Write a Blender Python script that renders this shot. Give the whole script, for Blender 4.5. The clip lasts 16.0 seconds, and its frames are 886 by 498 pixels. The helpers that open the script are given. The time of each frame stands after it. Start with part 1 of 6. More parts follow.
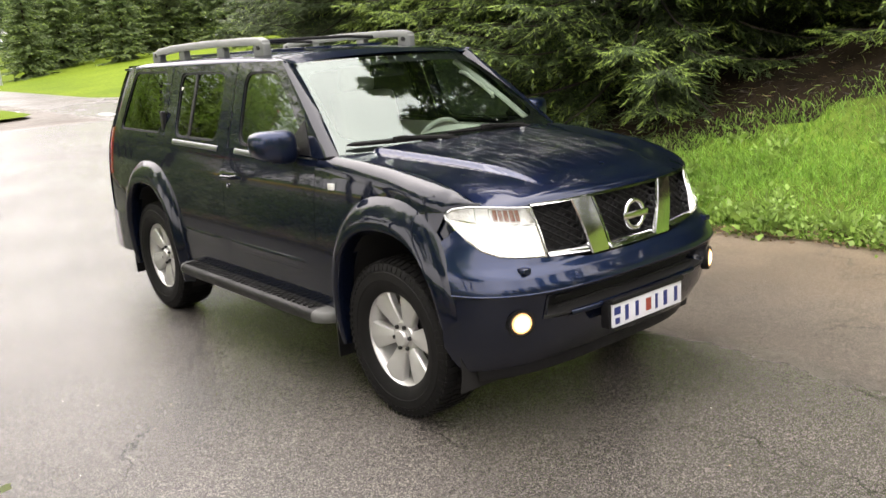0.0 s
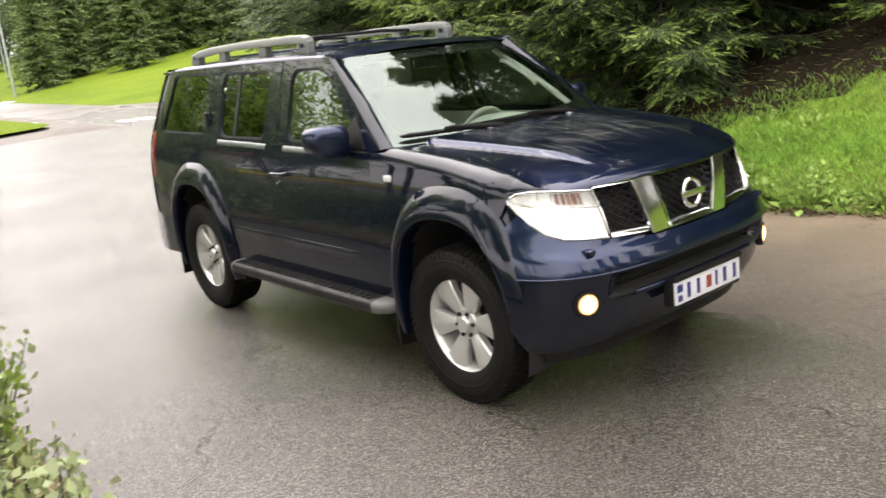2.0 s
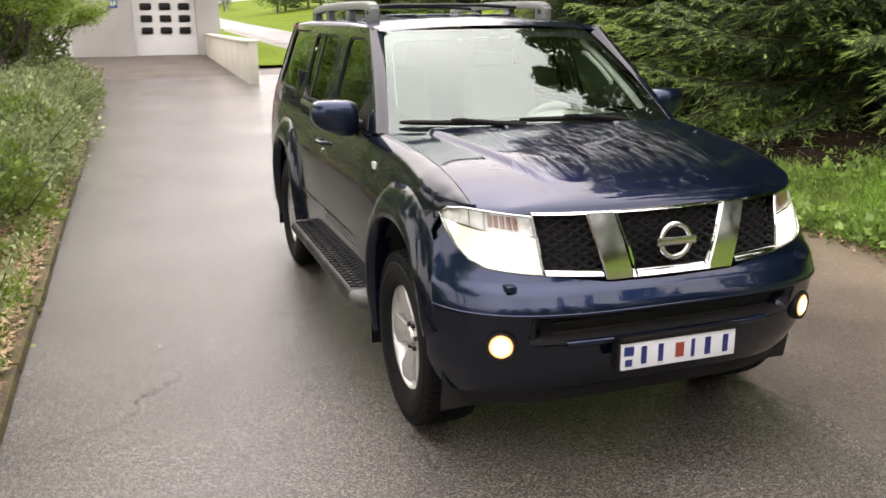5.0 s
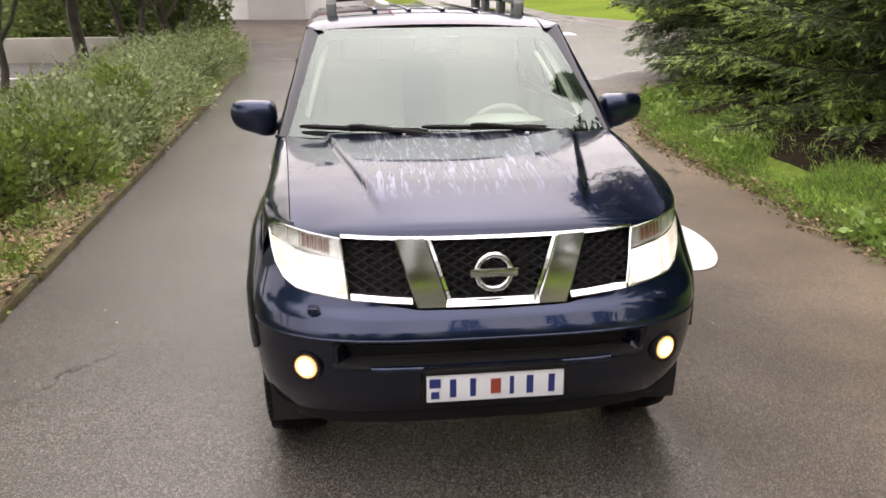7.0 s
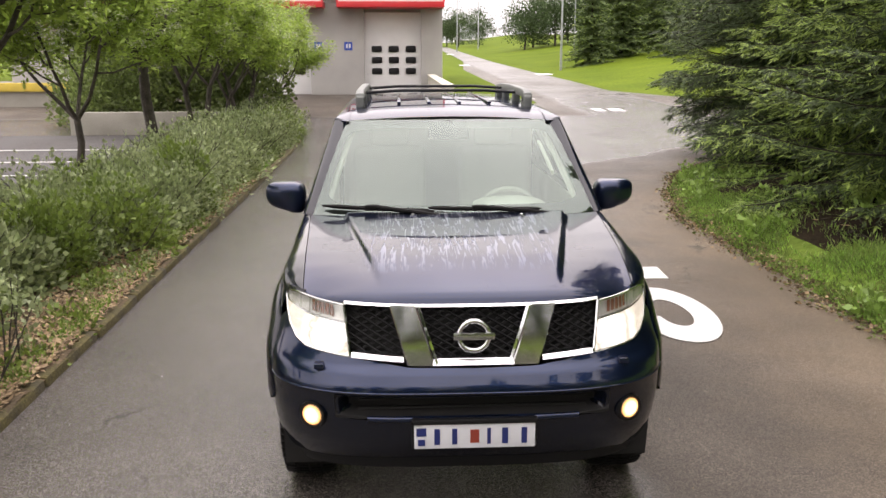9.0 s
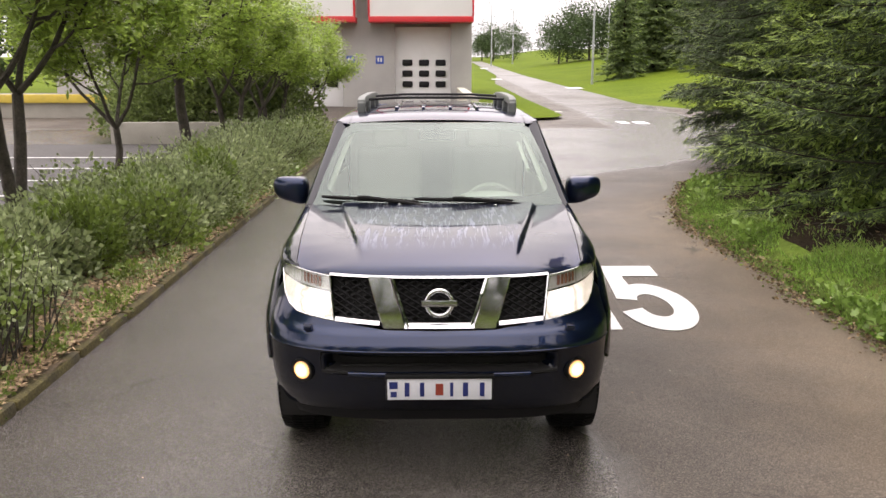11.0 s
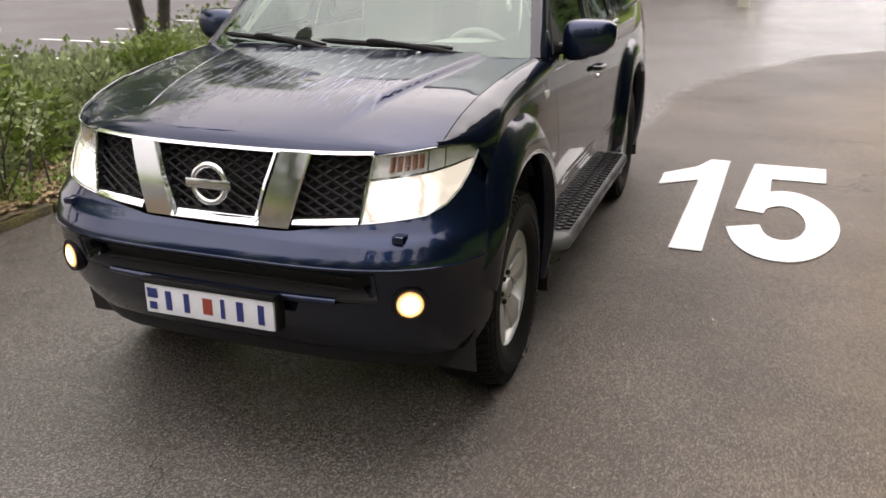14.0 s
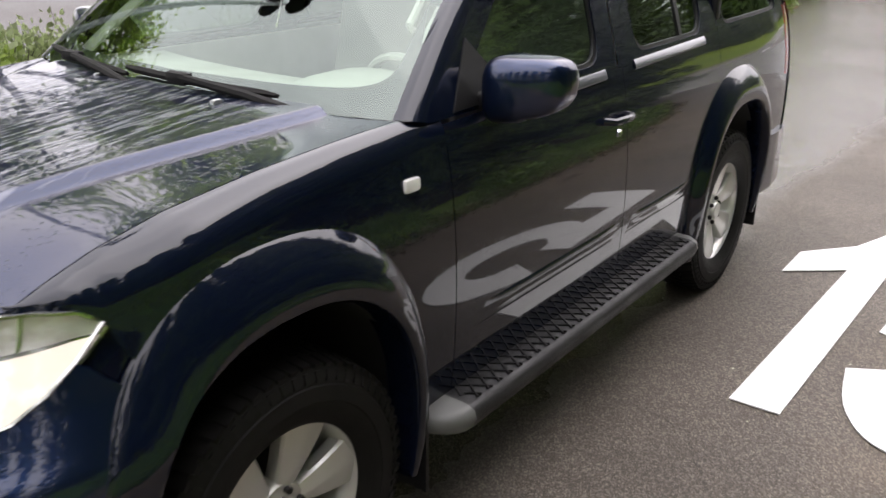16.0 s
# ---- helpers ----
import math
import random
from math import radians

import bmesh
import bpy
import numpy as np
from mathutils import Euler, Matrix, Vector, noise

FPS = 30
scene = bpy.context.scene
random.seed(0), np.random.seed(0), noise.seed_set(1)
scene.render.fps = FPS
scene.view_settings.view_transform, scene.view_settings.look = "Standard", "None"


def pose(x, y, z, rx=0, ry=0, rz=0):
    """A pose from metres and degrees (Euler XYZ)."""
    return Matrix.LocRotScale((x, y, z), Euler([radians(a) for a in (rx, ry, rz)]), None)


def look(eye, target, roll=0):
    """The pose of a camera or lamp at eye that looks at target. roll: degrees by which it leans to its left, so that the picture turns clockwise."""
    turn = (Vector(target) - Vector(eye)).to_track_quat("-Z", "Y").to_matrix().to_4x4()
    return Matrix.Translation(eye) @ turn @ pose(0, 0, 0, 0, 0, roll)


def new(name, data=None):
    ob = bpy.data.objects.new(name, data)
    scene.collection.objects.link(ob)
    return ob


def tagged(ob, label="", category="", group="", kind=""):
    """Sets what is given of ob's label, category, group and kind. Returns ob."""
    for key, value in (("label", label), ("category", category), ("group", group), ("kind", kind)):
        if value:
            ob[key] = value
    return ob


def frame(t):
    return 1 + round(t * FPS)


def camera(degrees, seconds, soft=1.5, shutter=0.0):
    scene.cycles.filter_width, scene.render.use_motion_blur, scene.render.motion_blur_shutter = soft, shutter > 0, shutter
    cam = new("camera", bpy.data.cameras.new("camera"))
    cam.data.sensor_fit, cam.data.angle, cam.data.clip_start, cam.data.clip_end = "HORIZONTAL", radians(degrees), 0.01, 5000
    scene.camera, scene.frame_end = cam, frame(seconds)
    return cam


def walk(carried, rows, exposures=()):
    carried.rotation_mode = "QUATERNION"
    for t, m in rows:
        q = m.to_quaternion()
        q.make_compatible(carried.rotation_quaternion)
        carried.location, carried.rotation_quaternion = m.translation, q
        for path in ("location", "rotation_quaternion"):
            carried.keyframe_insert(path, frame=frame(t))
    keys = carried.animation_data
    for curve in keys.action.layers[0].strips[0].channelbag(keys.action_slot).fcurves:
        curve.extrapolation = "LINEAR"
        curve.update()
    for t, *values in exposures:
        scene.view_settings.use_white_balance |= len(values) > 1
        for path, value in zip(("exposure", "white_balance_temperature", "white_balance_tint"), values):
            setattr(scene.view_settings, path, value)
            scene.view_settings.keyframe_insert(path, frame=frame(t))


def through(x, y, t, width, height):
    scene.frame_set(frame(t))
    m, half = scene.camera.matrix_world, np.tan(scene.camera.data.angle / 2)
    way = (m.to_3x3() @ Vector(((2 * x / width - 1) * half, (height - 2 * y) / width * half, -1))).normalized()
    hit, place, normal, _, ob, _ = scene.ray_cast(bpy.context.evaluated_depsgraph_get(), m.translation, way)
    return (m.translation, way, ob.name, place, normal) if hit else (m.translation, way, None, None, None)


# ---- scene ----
cam = camera(54.2, 16.0, shutter=0.4)
PATH = [
    (0, (-3.193, -2.415, 1.776), (-1.963, -0.908, 1.313), -3.8),
    (0.5, (-3.229, -2.392, 1.77), (-1.997, -0.897, 1.274), -4.6),
    (1, (-3.199, -2.41, 1.773), (-1.989, -0.903, 1.259), -6.4),
    (1.5, (-3.253, -2.385, 1.793), (-1.973, -0.926, 1.312), -7.6),
    (2, (-3.401, -2.318, 1.779), (-2.199, -0.792, 1.304), -6.4),
    (2.5, (-3.508, -2.285, 1.761), (-2.336, -0.734, 1.292), -5.9),
    (3, (-3.431, -2.292, 1.774), (-2.292, -0.715, 1.309), -5.5),
    (5.5, (-1.514, -2.745, 1.785), (-1.011, -0.886, 1.245), -0.5),
    (6, (-1.175, -2.778, 1.825), (-0.775, -0.905, 1.25), -1.4),
    (6.5, (-0.879, -2.885, 1.884), (-0.533, -1.008, 1.286), -1.0),
    (7, (-0.553, -2.892, 1.972), (-0.32, -0.997, 1.377), -0.2),
    (7.5, (-0.339, -2.901, 2.068), (-0.216, -0.971, 1.557), -0.7),
    (8, (-0.335, -2.992, 2.106), (-0.246, -1.058, 1.602), 0.0),
    (8.5, (-0.325, -3.186, 2.117), (-0.221, -1.245, 1.647), -0.1),
    (11, (-0.031, -4.077, 2.09), (-0.008, -2.12, 1.68), -0.0),
    (11.5, (0.218, -3.983, 2.007), (0.158, -2.043, 1.527), -1.3),
    (12, (0.474, -3.708, 1.889), (0.357, -1.798, 1.307), -2.0),
    (12.5, (0.819, -3.426, 1.787), (0.603, -1.548, 1.131), -0.8),
    (13, (1.145, -3.139, 1.784), (0.736, -1.305, 1.099), 0.0),
    (13.5, (1.423, -2.713, 1.756), (0.925, -0.9, 1.074), -0.7),
    (14, (1.707, -2.322, 1.729), (1.067, -0.552, 1.052), -0.0),
    (14.5, (1.945, -1.906, 1.749), (1.104, -0.231, 1.051), -0.1),
    (15, (2.041, -1.403, 1.752), (1.136, 0.238, 1.054), 0.1),
    (15.5, (2.143, -0.83, 1.726), (1.15, 0.766, 1.044), 0.9),
    (16, (2.145, -0.311, 1.73), (1.04, 1.19, 1.006), 0.4),
]
EXPOSURES = [(0, 1.74, 6900, 17), (3, 1.64, 6900, 17), (5.5, 1.38, 6900, 20), (8, 1.15, 6900, 21), (11, 1.03, 6900, 21), (13, 1.05, 6900, 21), (14.5, 1.08, 6800, 19), (15.2, 1.1, 6750, 18), (15.6, 1.17, 6650, 17), (16, 1.43, 6550, 19)]
walk(cam, [(t, look(eye, target, roll)) for t, eye, target, roll in PATH], EXPOSURES)

# ---- light ----
world = bpy.data.worlds.new("world")
scene.world = world
world.use_nodes = True
wn, wl = world.node_tree.nodes, world.node_tree.links
wn.clear()
SUN_EL, SUN_AZ = 58.0, 12.0
sky = wn.new("ShaderNodeTexSky")
sky.sky_type, sky.sun_disc = "NISHITA", False
sky.sun_elevation, sky.sun_rotation = radians(SUN_EL), radians(SUN_AZ)
sky.air_density, sky.dust_density = 1.0, 4.0
grey = wn.new("ShaderNodeHueSaturation")
grey.inputs["Saturation"].default_value = 0.12
wl.new(sky.outputs[0], grey.inputs["Color"])
clouds = wn.new("ShaderNodeTexNoise")
clouds.inputs["Scale"].default_value, clouds.inputs["Detail"].default_value = 2.2, 5
ramp = wn.new("ShaderNodeValToRGB")
ramp.color_ramp.elements[0].color, ramp.color_ramp.elements[1].color = (6.5, 6.7, 6.9, 1), (10.5, 10.5, 10.4, 1)
ramp.color_ramp.elements[0].position, ramp.color_ramp.elements[1].position = 0.3, 0.7
wl.new(clouds.outputs["Fac"], ramp.inputs["Fac"])
cover = wn.new("ShaderNodeMixRGB")
cover.inputs["Fac"].default_value = 0.85
wl.new(grey.outputs[0], cover.inputs[1])
wl.new(ramp.outputs[0], cover.inputs[2])
# an overcast sky is brighter overhead than at the horizon
where = wn.new("ShaderNodeTexCoord")
height = wn.new("ShaderNodeSeparateXYZ")
wl.new(where.outputs["Generated"], height.inputs[0])
rise = wn.new("ShaderNodeMapRange")
rise.inputs["To Min"].default_value, rise.inputs["To Max"].default_value = 0.72, 1.5
wl.new(height.outputs["Z"], rise.inputs["Value"])
shade = wn.new("ShaderNodeVectorMath")
shade.operation = "SCALE"
wl.new(cover.outputs[0], shade.inputs[0])
wl.new(rise.outputs[0], shade.inputs["Scale"])
back = wn.new("ShaderNodeBackground")
back.inputs["Strength"].default_value = 0.12
wl.new(shade.outputs[0], back.inputs["Color"])
wo = wn.new("ShaderNodeOutputWorld")
wl.new(back.outputs[0], wo.inputs["Surface"])
sun = new("sun", bpy.data.lights.new("sun", "SUN"))
sun.data.energy, sun.data.angle, sun.data.color = 0.5, radians(90), (1.0, 0.97, 0.92)
sun.matrix_world = look((0, 0, 30), Vector((0, 0, 30)) + Vector((-math.sin(radians(SUN_AZ)) * math.cos(radians(SUN_EL)), -math.cos(radians(SUN_AZ)) * math.cos(radians(SUN_EL)), -math.sin(radians(SUN_EL)))))


# ---- materials ----
def material(name, color=(0.5, 0.5, 0.5), rough=0.5, metal=0.0, second=None, scale=8.0, spread=0.5, fine=None, bump=0.0, bump_scale=200.0,
             island=0.0, objrand=0.0, coat=0.0, rough_var=0.0, spec=0.5, emit=None, alpha=None, through=0.0):
    """A node material: two colours by a two-scale noise, roughness by the same noise, fine bump."""
    m = bpy.data.materials.new(name)
    m.use_nodes = True
    n, l = m.node_tree.nodes, m.node_tree.links
    b = n["Principled BSDF"]
    b.inputs["Roughness"].default_value = rough
    b.inputs["Metallic"].default_value = metal
    b.inputs["Specular IOR Level"].default_value = spec
    if coat:
        b.inputs["Coat Weight"].default_value, b.inputs["Coat Roughness"].default_value = coat, 0.03
    co = n.new("ShaderNodeTexCoord")
    second = second or tuple(c * 0.8 for c in color)
    no = n.new("ShaderNodeTexNoise")
    no.inputs["Scale"].default_value, no.inputs["Detail"].default_value = scale, 6
    l.new(co.outputs["Object"], no.inputs["Vector"])
    ra = n.new("ShaderNodeValToRGB")
    ra.color_ramp.elements[0].position, ra.color_ramp.elements[1].position = 0.5 - spread / 2, 0.5 + spread / 2
    ra.color_ramp.elements[0].color, ra.color_ramp.elements[1].color = (*second, 1), (*color, 1)
    l.new(no.outputs["Fac"], ra.inputs["Fac"])
    out = ra.outputs[0]
    if fine:
        nf = n.new("ShaderNodeTexNoise")
        nf.inputs["Scale"].default_value, nf.inputs["Detail"].default_value = fine[0], 3
        l.new(co.outputs["Object"], nf.inputs["Vector"])
        mul = n.new("ShaderNodeMapRange")
        mul.inputs["From Min"].default_value, mul.inputs["From Max"].default_value = 0.3, 0.7
        mul.inputs["To Min"].default_value, mul.inputs["To Max"].default_value = 1 - fine[1], 1 + fine[1]
        l.new(nf.outputs["Fac"], mul.inputs["Value"])
        vm = n.new("ShaderNodeVectorMath")
        vm.operation = "SCALE"
        l.new(out, vm.inputs[0])
        l.new(mul.outputs[0], vm.inputs["Scale"])
        out = vm.outputs[0]
    if island or objrand:
        src = n.new("ShaderNodeNewGeometry").outputs["Random Per Island"] if island else n.new("ShaderNodeObjectInfo").outputs["Random"]
        amount = island or objrand
        mr = n.new("ShaderNodeMapRange")
        mr.inputs["To Min"].default_value, mr.inputs["To Max"].default_value = 1 - amount, 1 + amount
        l.new(src, mr.inputs["Value"])
        vm = n.new("ShaderNodeVectorMath")
        vm.operation = "SCALE"
        l.new(out, vm.inputs[0])
        l.new(mr.outputs[0], vm.inputs["Scale"])
        out = vm.outputs[0]
    l.new(out, b.inputs["Base Color"])
    if rough_var:
        mr = n.new("ShaderNodeMapRange")
        mr.inputs["From Min"].default_value, mr.inputs["From Max"].default_value = 0.3, 0.7
        mr.inputs["To Min"].default_value, mr.inputs["To Max"].default_value = max(rough - rough_var, 0.02), min(rough + rough_var, 1)
        l.new(no.outputs["Fac"], mr.inputs["Value"])
        l.new(mr.outputs[0], b.inputs["Roughness"])
    if bump:
        nb = n.new("ShaderNodeTexNoise")
        nb.inputs["Scale"].default_value, nb.inputs["Detail"].default_value = bump_scale, 3
        l.new(co.outputs["Object"], nb.inputs["Vector"])
        bu = n.new("ShaderNodeBump")
        bu.inputs["Strength"].default_value, bu.inputs["Distance"].default_value = bump, 0.01
        l.new(nb.outputs["Fac"], bu.inputs["Height"])
        l.new(bu.outputs[0], b.inputs["Normal"])
    if emit:
        b.inputs["Emission Color"].default_value, b.inputs["Emission Strength"].default_value = (*emit[0], 1), emit[1]
    if through:
        b.inputs["Subsurface Weight"].default_value = 0.0
        tr = n.new("ShaderNodeBsdfTranslucent")
        l.new(out, tr.inputs["Color"])
        mx = n.new("ShaderNodeMixShader")
        mx.inputs["Fac"].default_value = through
        l.new(b.outputs[0], mx.inputs[1])
        l.new(tr.outputs[0], mx.inputs[2])
        l.new(mx.outputs[0], n["Material Output"].inputs["Surface"])
    return m


def paint(name, color, drops=1.0, streaks=0.0, metal=0.8, rough=0.24, beads=95):
    """Wet metallic car paint: clear coat with rain drops."""
    m = material(name, color, rough=rough, metal=metal, second=tuple(c * 0.85 for c in color), scale=3, coat=1.0, spec=0.3 if metal else 0.05)
    n, l = m.node_tree.nodes, m.node_tree.links
    b = n["Principled BSDF"]
    b.inputs["Specular Tint"].default_value = (0.10, 0.15, 0.34, 1)
    co = n.new("ShaderNodeTexCoord")
    vo = n.new("ShaderNodeTexVoronoi")
    vo.inputs["Scale"].default_value = beads
    l.new(co.outputs["Object"], vo.inputs["Vector"])
    mr = n.new("ShaderNodeMapRange")
    mr.inputs["From Min"].default_value, mr.inputs["From Max"].default_value = 0.0, 0.34
    mr.inputs["To Min"].default_value, mr.inputs["To Max"].default_value = 1.0, 0.0
    l.new(vo.outputs["Distance"], mr.inputs["Value"])
    pn = n.new("ShaderNodeTexNoise")
    pn.inputs["Scale"].default_value = 7.0
    l.new(co.outputs["Object"], pn.inputs["Vector"])
    pr = n.new("ShaderNodeMapRange")
    pr.inputs["From Min"].default_value, pr.inputs["From Max"].default_value = 0.42, 0.62
    l.new(pn.outputs["Fac"], pr.inputs["Value"])
    mu = n.new("ShaderNodeMath")
    mu.operation = "MULTIPLY"
    l.new(mr.outputs[0], mu.inputs[0])
    l.new(pr.outputs[0], mu.inputs[1])
    tall = mu.outputs[0]
    if streaks:
        mp = n.new("ShaderNodeMapping")
        mp.inputs["Scale"].default_value = (48, 5.5, 6)
        l.new(co.outputs["Object"], mp.inputs["Vector"])
        sn = n.new("ShaderNodeTexNoise")
        sn.inputs["Scale"].default_value, sn.inputs["Detail"].default_value, sn.inputs["Distortion"].default_value = 1.0, 3, 1.4
        l.new(mp.outputs[0], sn.inputs["Vector"])
        sr = n.new("ShaderNodeMapRange")
        sr.inputs["From Min"].default_value, sr.inputs["From Max"].default_value = 0.53, 0.60
        sr.inputs["To Max"].default_value = streaks
        l.new(sn.outputs["Fac"], sr.inputs["Value"])
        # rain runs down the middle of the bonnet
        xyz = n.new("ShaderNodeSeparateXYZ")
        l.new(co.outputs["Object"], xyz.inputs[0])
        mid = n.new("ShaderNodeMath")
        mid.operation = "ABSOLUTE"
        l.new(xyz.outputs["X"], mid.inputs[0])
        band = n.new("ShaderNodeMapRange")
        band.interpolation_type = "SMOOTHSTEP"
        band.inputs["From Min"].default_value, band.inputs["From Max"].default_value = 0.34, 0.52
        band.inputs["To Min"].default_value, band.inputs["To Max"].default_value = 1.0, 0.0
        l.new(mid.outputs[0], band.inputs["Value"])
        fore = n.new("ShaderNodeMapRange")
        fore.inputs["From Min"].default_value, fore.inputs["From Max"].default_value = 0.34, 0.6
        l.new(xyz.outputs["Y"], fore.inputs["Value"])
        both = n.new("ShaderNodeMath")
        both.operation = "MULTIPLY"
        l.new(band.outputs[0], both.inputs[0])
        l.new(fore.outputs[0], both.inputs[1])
        runs = n.new("ShaderNodeMath")
        runs.operation = "MULTIPLY"
        l.new(sr.outputs[0], runs.inputs[0])
        l.new(both.outputs[0], runs.inputs[1])
        ad = n.new("ShaderNodeMath")
        l.new(tall, ad.inputs[0])
        l.new(runs.outputs[0], ad.inputs[1])
        tall = ad.outputs[0]
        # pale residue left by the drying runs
        # bright sky reflections along the wet runs, painted pale into the base colour
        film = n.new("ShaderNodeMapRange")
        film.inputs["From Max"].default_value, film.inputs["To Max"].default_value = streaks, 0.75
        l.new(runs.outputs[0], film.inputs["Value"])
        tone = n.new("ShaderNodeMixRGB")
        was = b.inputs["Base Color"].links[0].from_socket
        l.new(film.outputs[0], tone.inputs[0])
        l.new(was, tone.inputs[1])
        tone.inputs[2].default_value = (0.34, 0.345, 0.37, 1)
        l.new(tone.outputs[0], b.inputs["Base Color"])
    bu = n.new("ShaderNodeBump")
    bu.inputs["Strength"].default_value, bu.inputs["Distance"].default_value = 0.3 * drops, 0.002
    l.new(tall, bu.inputs["Height"])
    l.new(bu.outputs[0], b.inputs["Coat Normal"])
    return m


def glass(name, tint, clear=0.75, rough=0.01, mirror=0.06):
    """A thin pane: straight through, with a mirror reflection by Fresnel."""
    m = bpy.data.materials.new(name)
    m.use_nodes = True
    n, l = m.node_tree.nodes, m.node_tree.links
    n.remove(n["Principled BSDF"])
    tr = n.new("ShaderNodeBsdfTransparent")
    tr.inputs["Color"].default_value = (*[c * clear for c in tint], 1)
    gl = n.new("ShaderNodeBsdfGlossy")
    gl.inputs["Roughness"].default_value = rough
    gl.inputs["Color"].default_value = (0.88, 1, 0.94, 1)
    lw = n.new("ShaderNodeLayerWeight")
    lw.inputs["Blend"].default_value = 0.5
    pw = n.new("ShaderNodeMath")
    pw.operation, pw.inputs[1].default_value = "POWER", 5.0
    l.new(lw.outputs["Facing"], pw.inputs[0])
    fr = n.new("ShaderNodeMapRange")
    fr.inputs["To Min"].default_value = mirror
    l.new(pw.outputs[0], fr.inputs["Value"])
    mx = n.new("ShaderNodeMixShader")
    l.new(fr.outputs[0], mx.inputs["Fac"])
    l.new(tr.outputs[0], mx.inputs[1])
    l.new(gl.outputs[0], mx.inputs[2])
    l.new(mx.outputs[0], n["Material Output"].inputs["Surface"])
    return m


def glow(name, stops, lo, hi, facets, uneven):
    """A lit lamp: brightest in the middle, dimmer and warmer outwards, with facets."""
    m = bpy.data.materials.new(name)
    m.use_nodes = True
    n, l = m.node_tree.nodes, m.node_tree.links
    b = n["Principled BSDF"]
    b.inputs["Base Color"].default_value = (0.08, 0.08, 0.075, 1)
    b.inputs["Roughness"].default_value = 0.2
    co = n.new("ShaderNodeTexCoord")
    ln = n.new("ShaderNodeVectorMath")
    ln.operation = "LENGTH"
    l.new(co.outputs["Object"], ln.inputs[0])
    mr = n.new("ShaderNodeMapRange")
    mr.inputs["From Min"].default_value, mr.inputs["From Max"].default_value = lo, hi
    l.new(ln.outputs["Value"], mr.inputs["Value"])
    vo = n.new("ShaderNodeTexNoise")
    vo.inputs["Scale"].default_value = facets
    l.new(co.outputs["Object"], vo.inputs["Vector"])
    mix = n.new("ShaderNodeMath")
    mix.operation = "MULTIPLY_ADD"
    l.new(vo.outputs["Fac"], mix.inputs[0])
    mix.inputs[1].default_value = uneven
    l.new(mr.outputs[0], mix.inputs[2])
    off = n.new("ShaderNodeMath")
    off.operation, off.inputs[1].default_value = "SUBTRACT", uneven * 0.5
    l.new(mix.outputs[0], off.inputs[0])
    cr, sr = n.new("ShaderNodeValToRGB"), n.new("ShaderNodeValToRGB")
    for r, pick in ((cr, 1), (sr, 2)):
        while len(r.color_ramp.elements) < len(stops):
            r.color_ramp.elements.new(0.5)
        for e, st in zip(r.color_ramp.elements, stops):
            e.position = st[0]
        for e, st in zip(r.color_ramp.elements, stops):
            e.color = (*st[1], 1) if pick == 1 else (st[2] / 4, st[2] / 4, st[2] / 4, 1)
        l.new(off.outputs[0], r.inputs[0])
    st = n.new("ShaderNodeMath")
    st.operation, st.inputs[1].default_value = "MULTIPLY", 4.0
    l.new(sr.outputs[0], st.inputs[0])
    l.new(cr.outputs[0], b.inputs["Emission Color"])
    l.new(st.outputs[0], b.inputs["Emission Strength"])
    return m


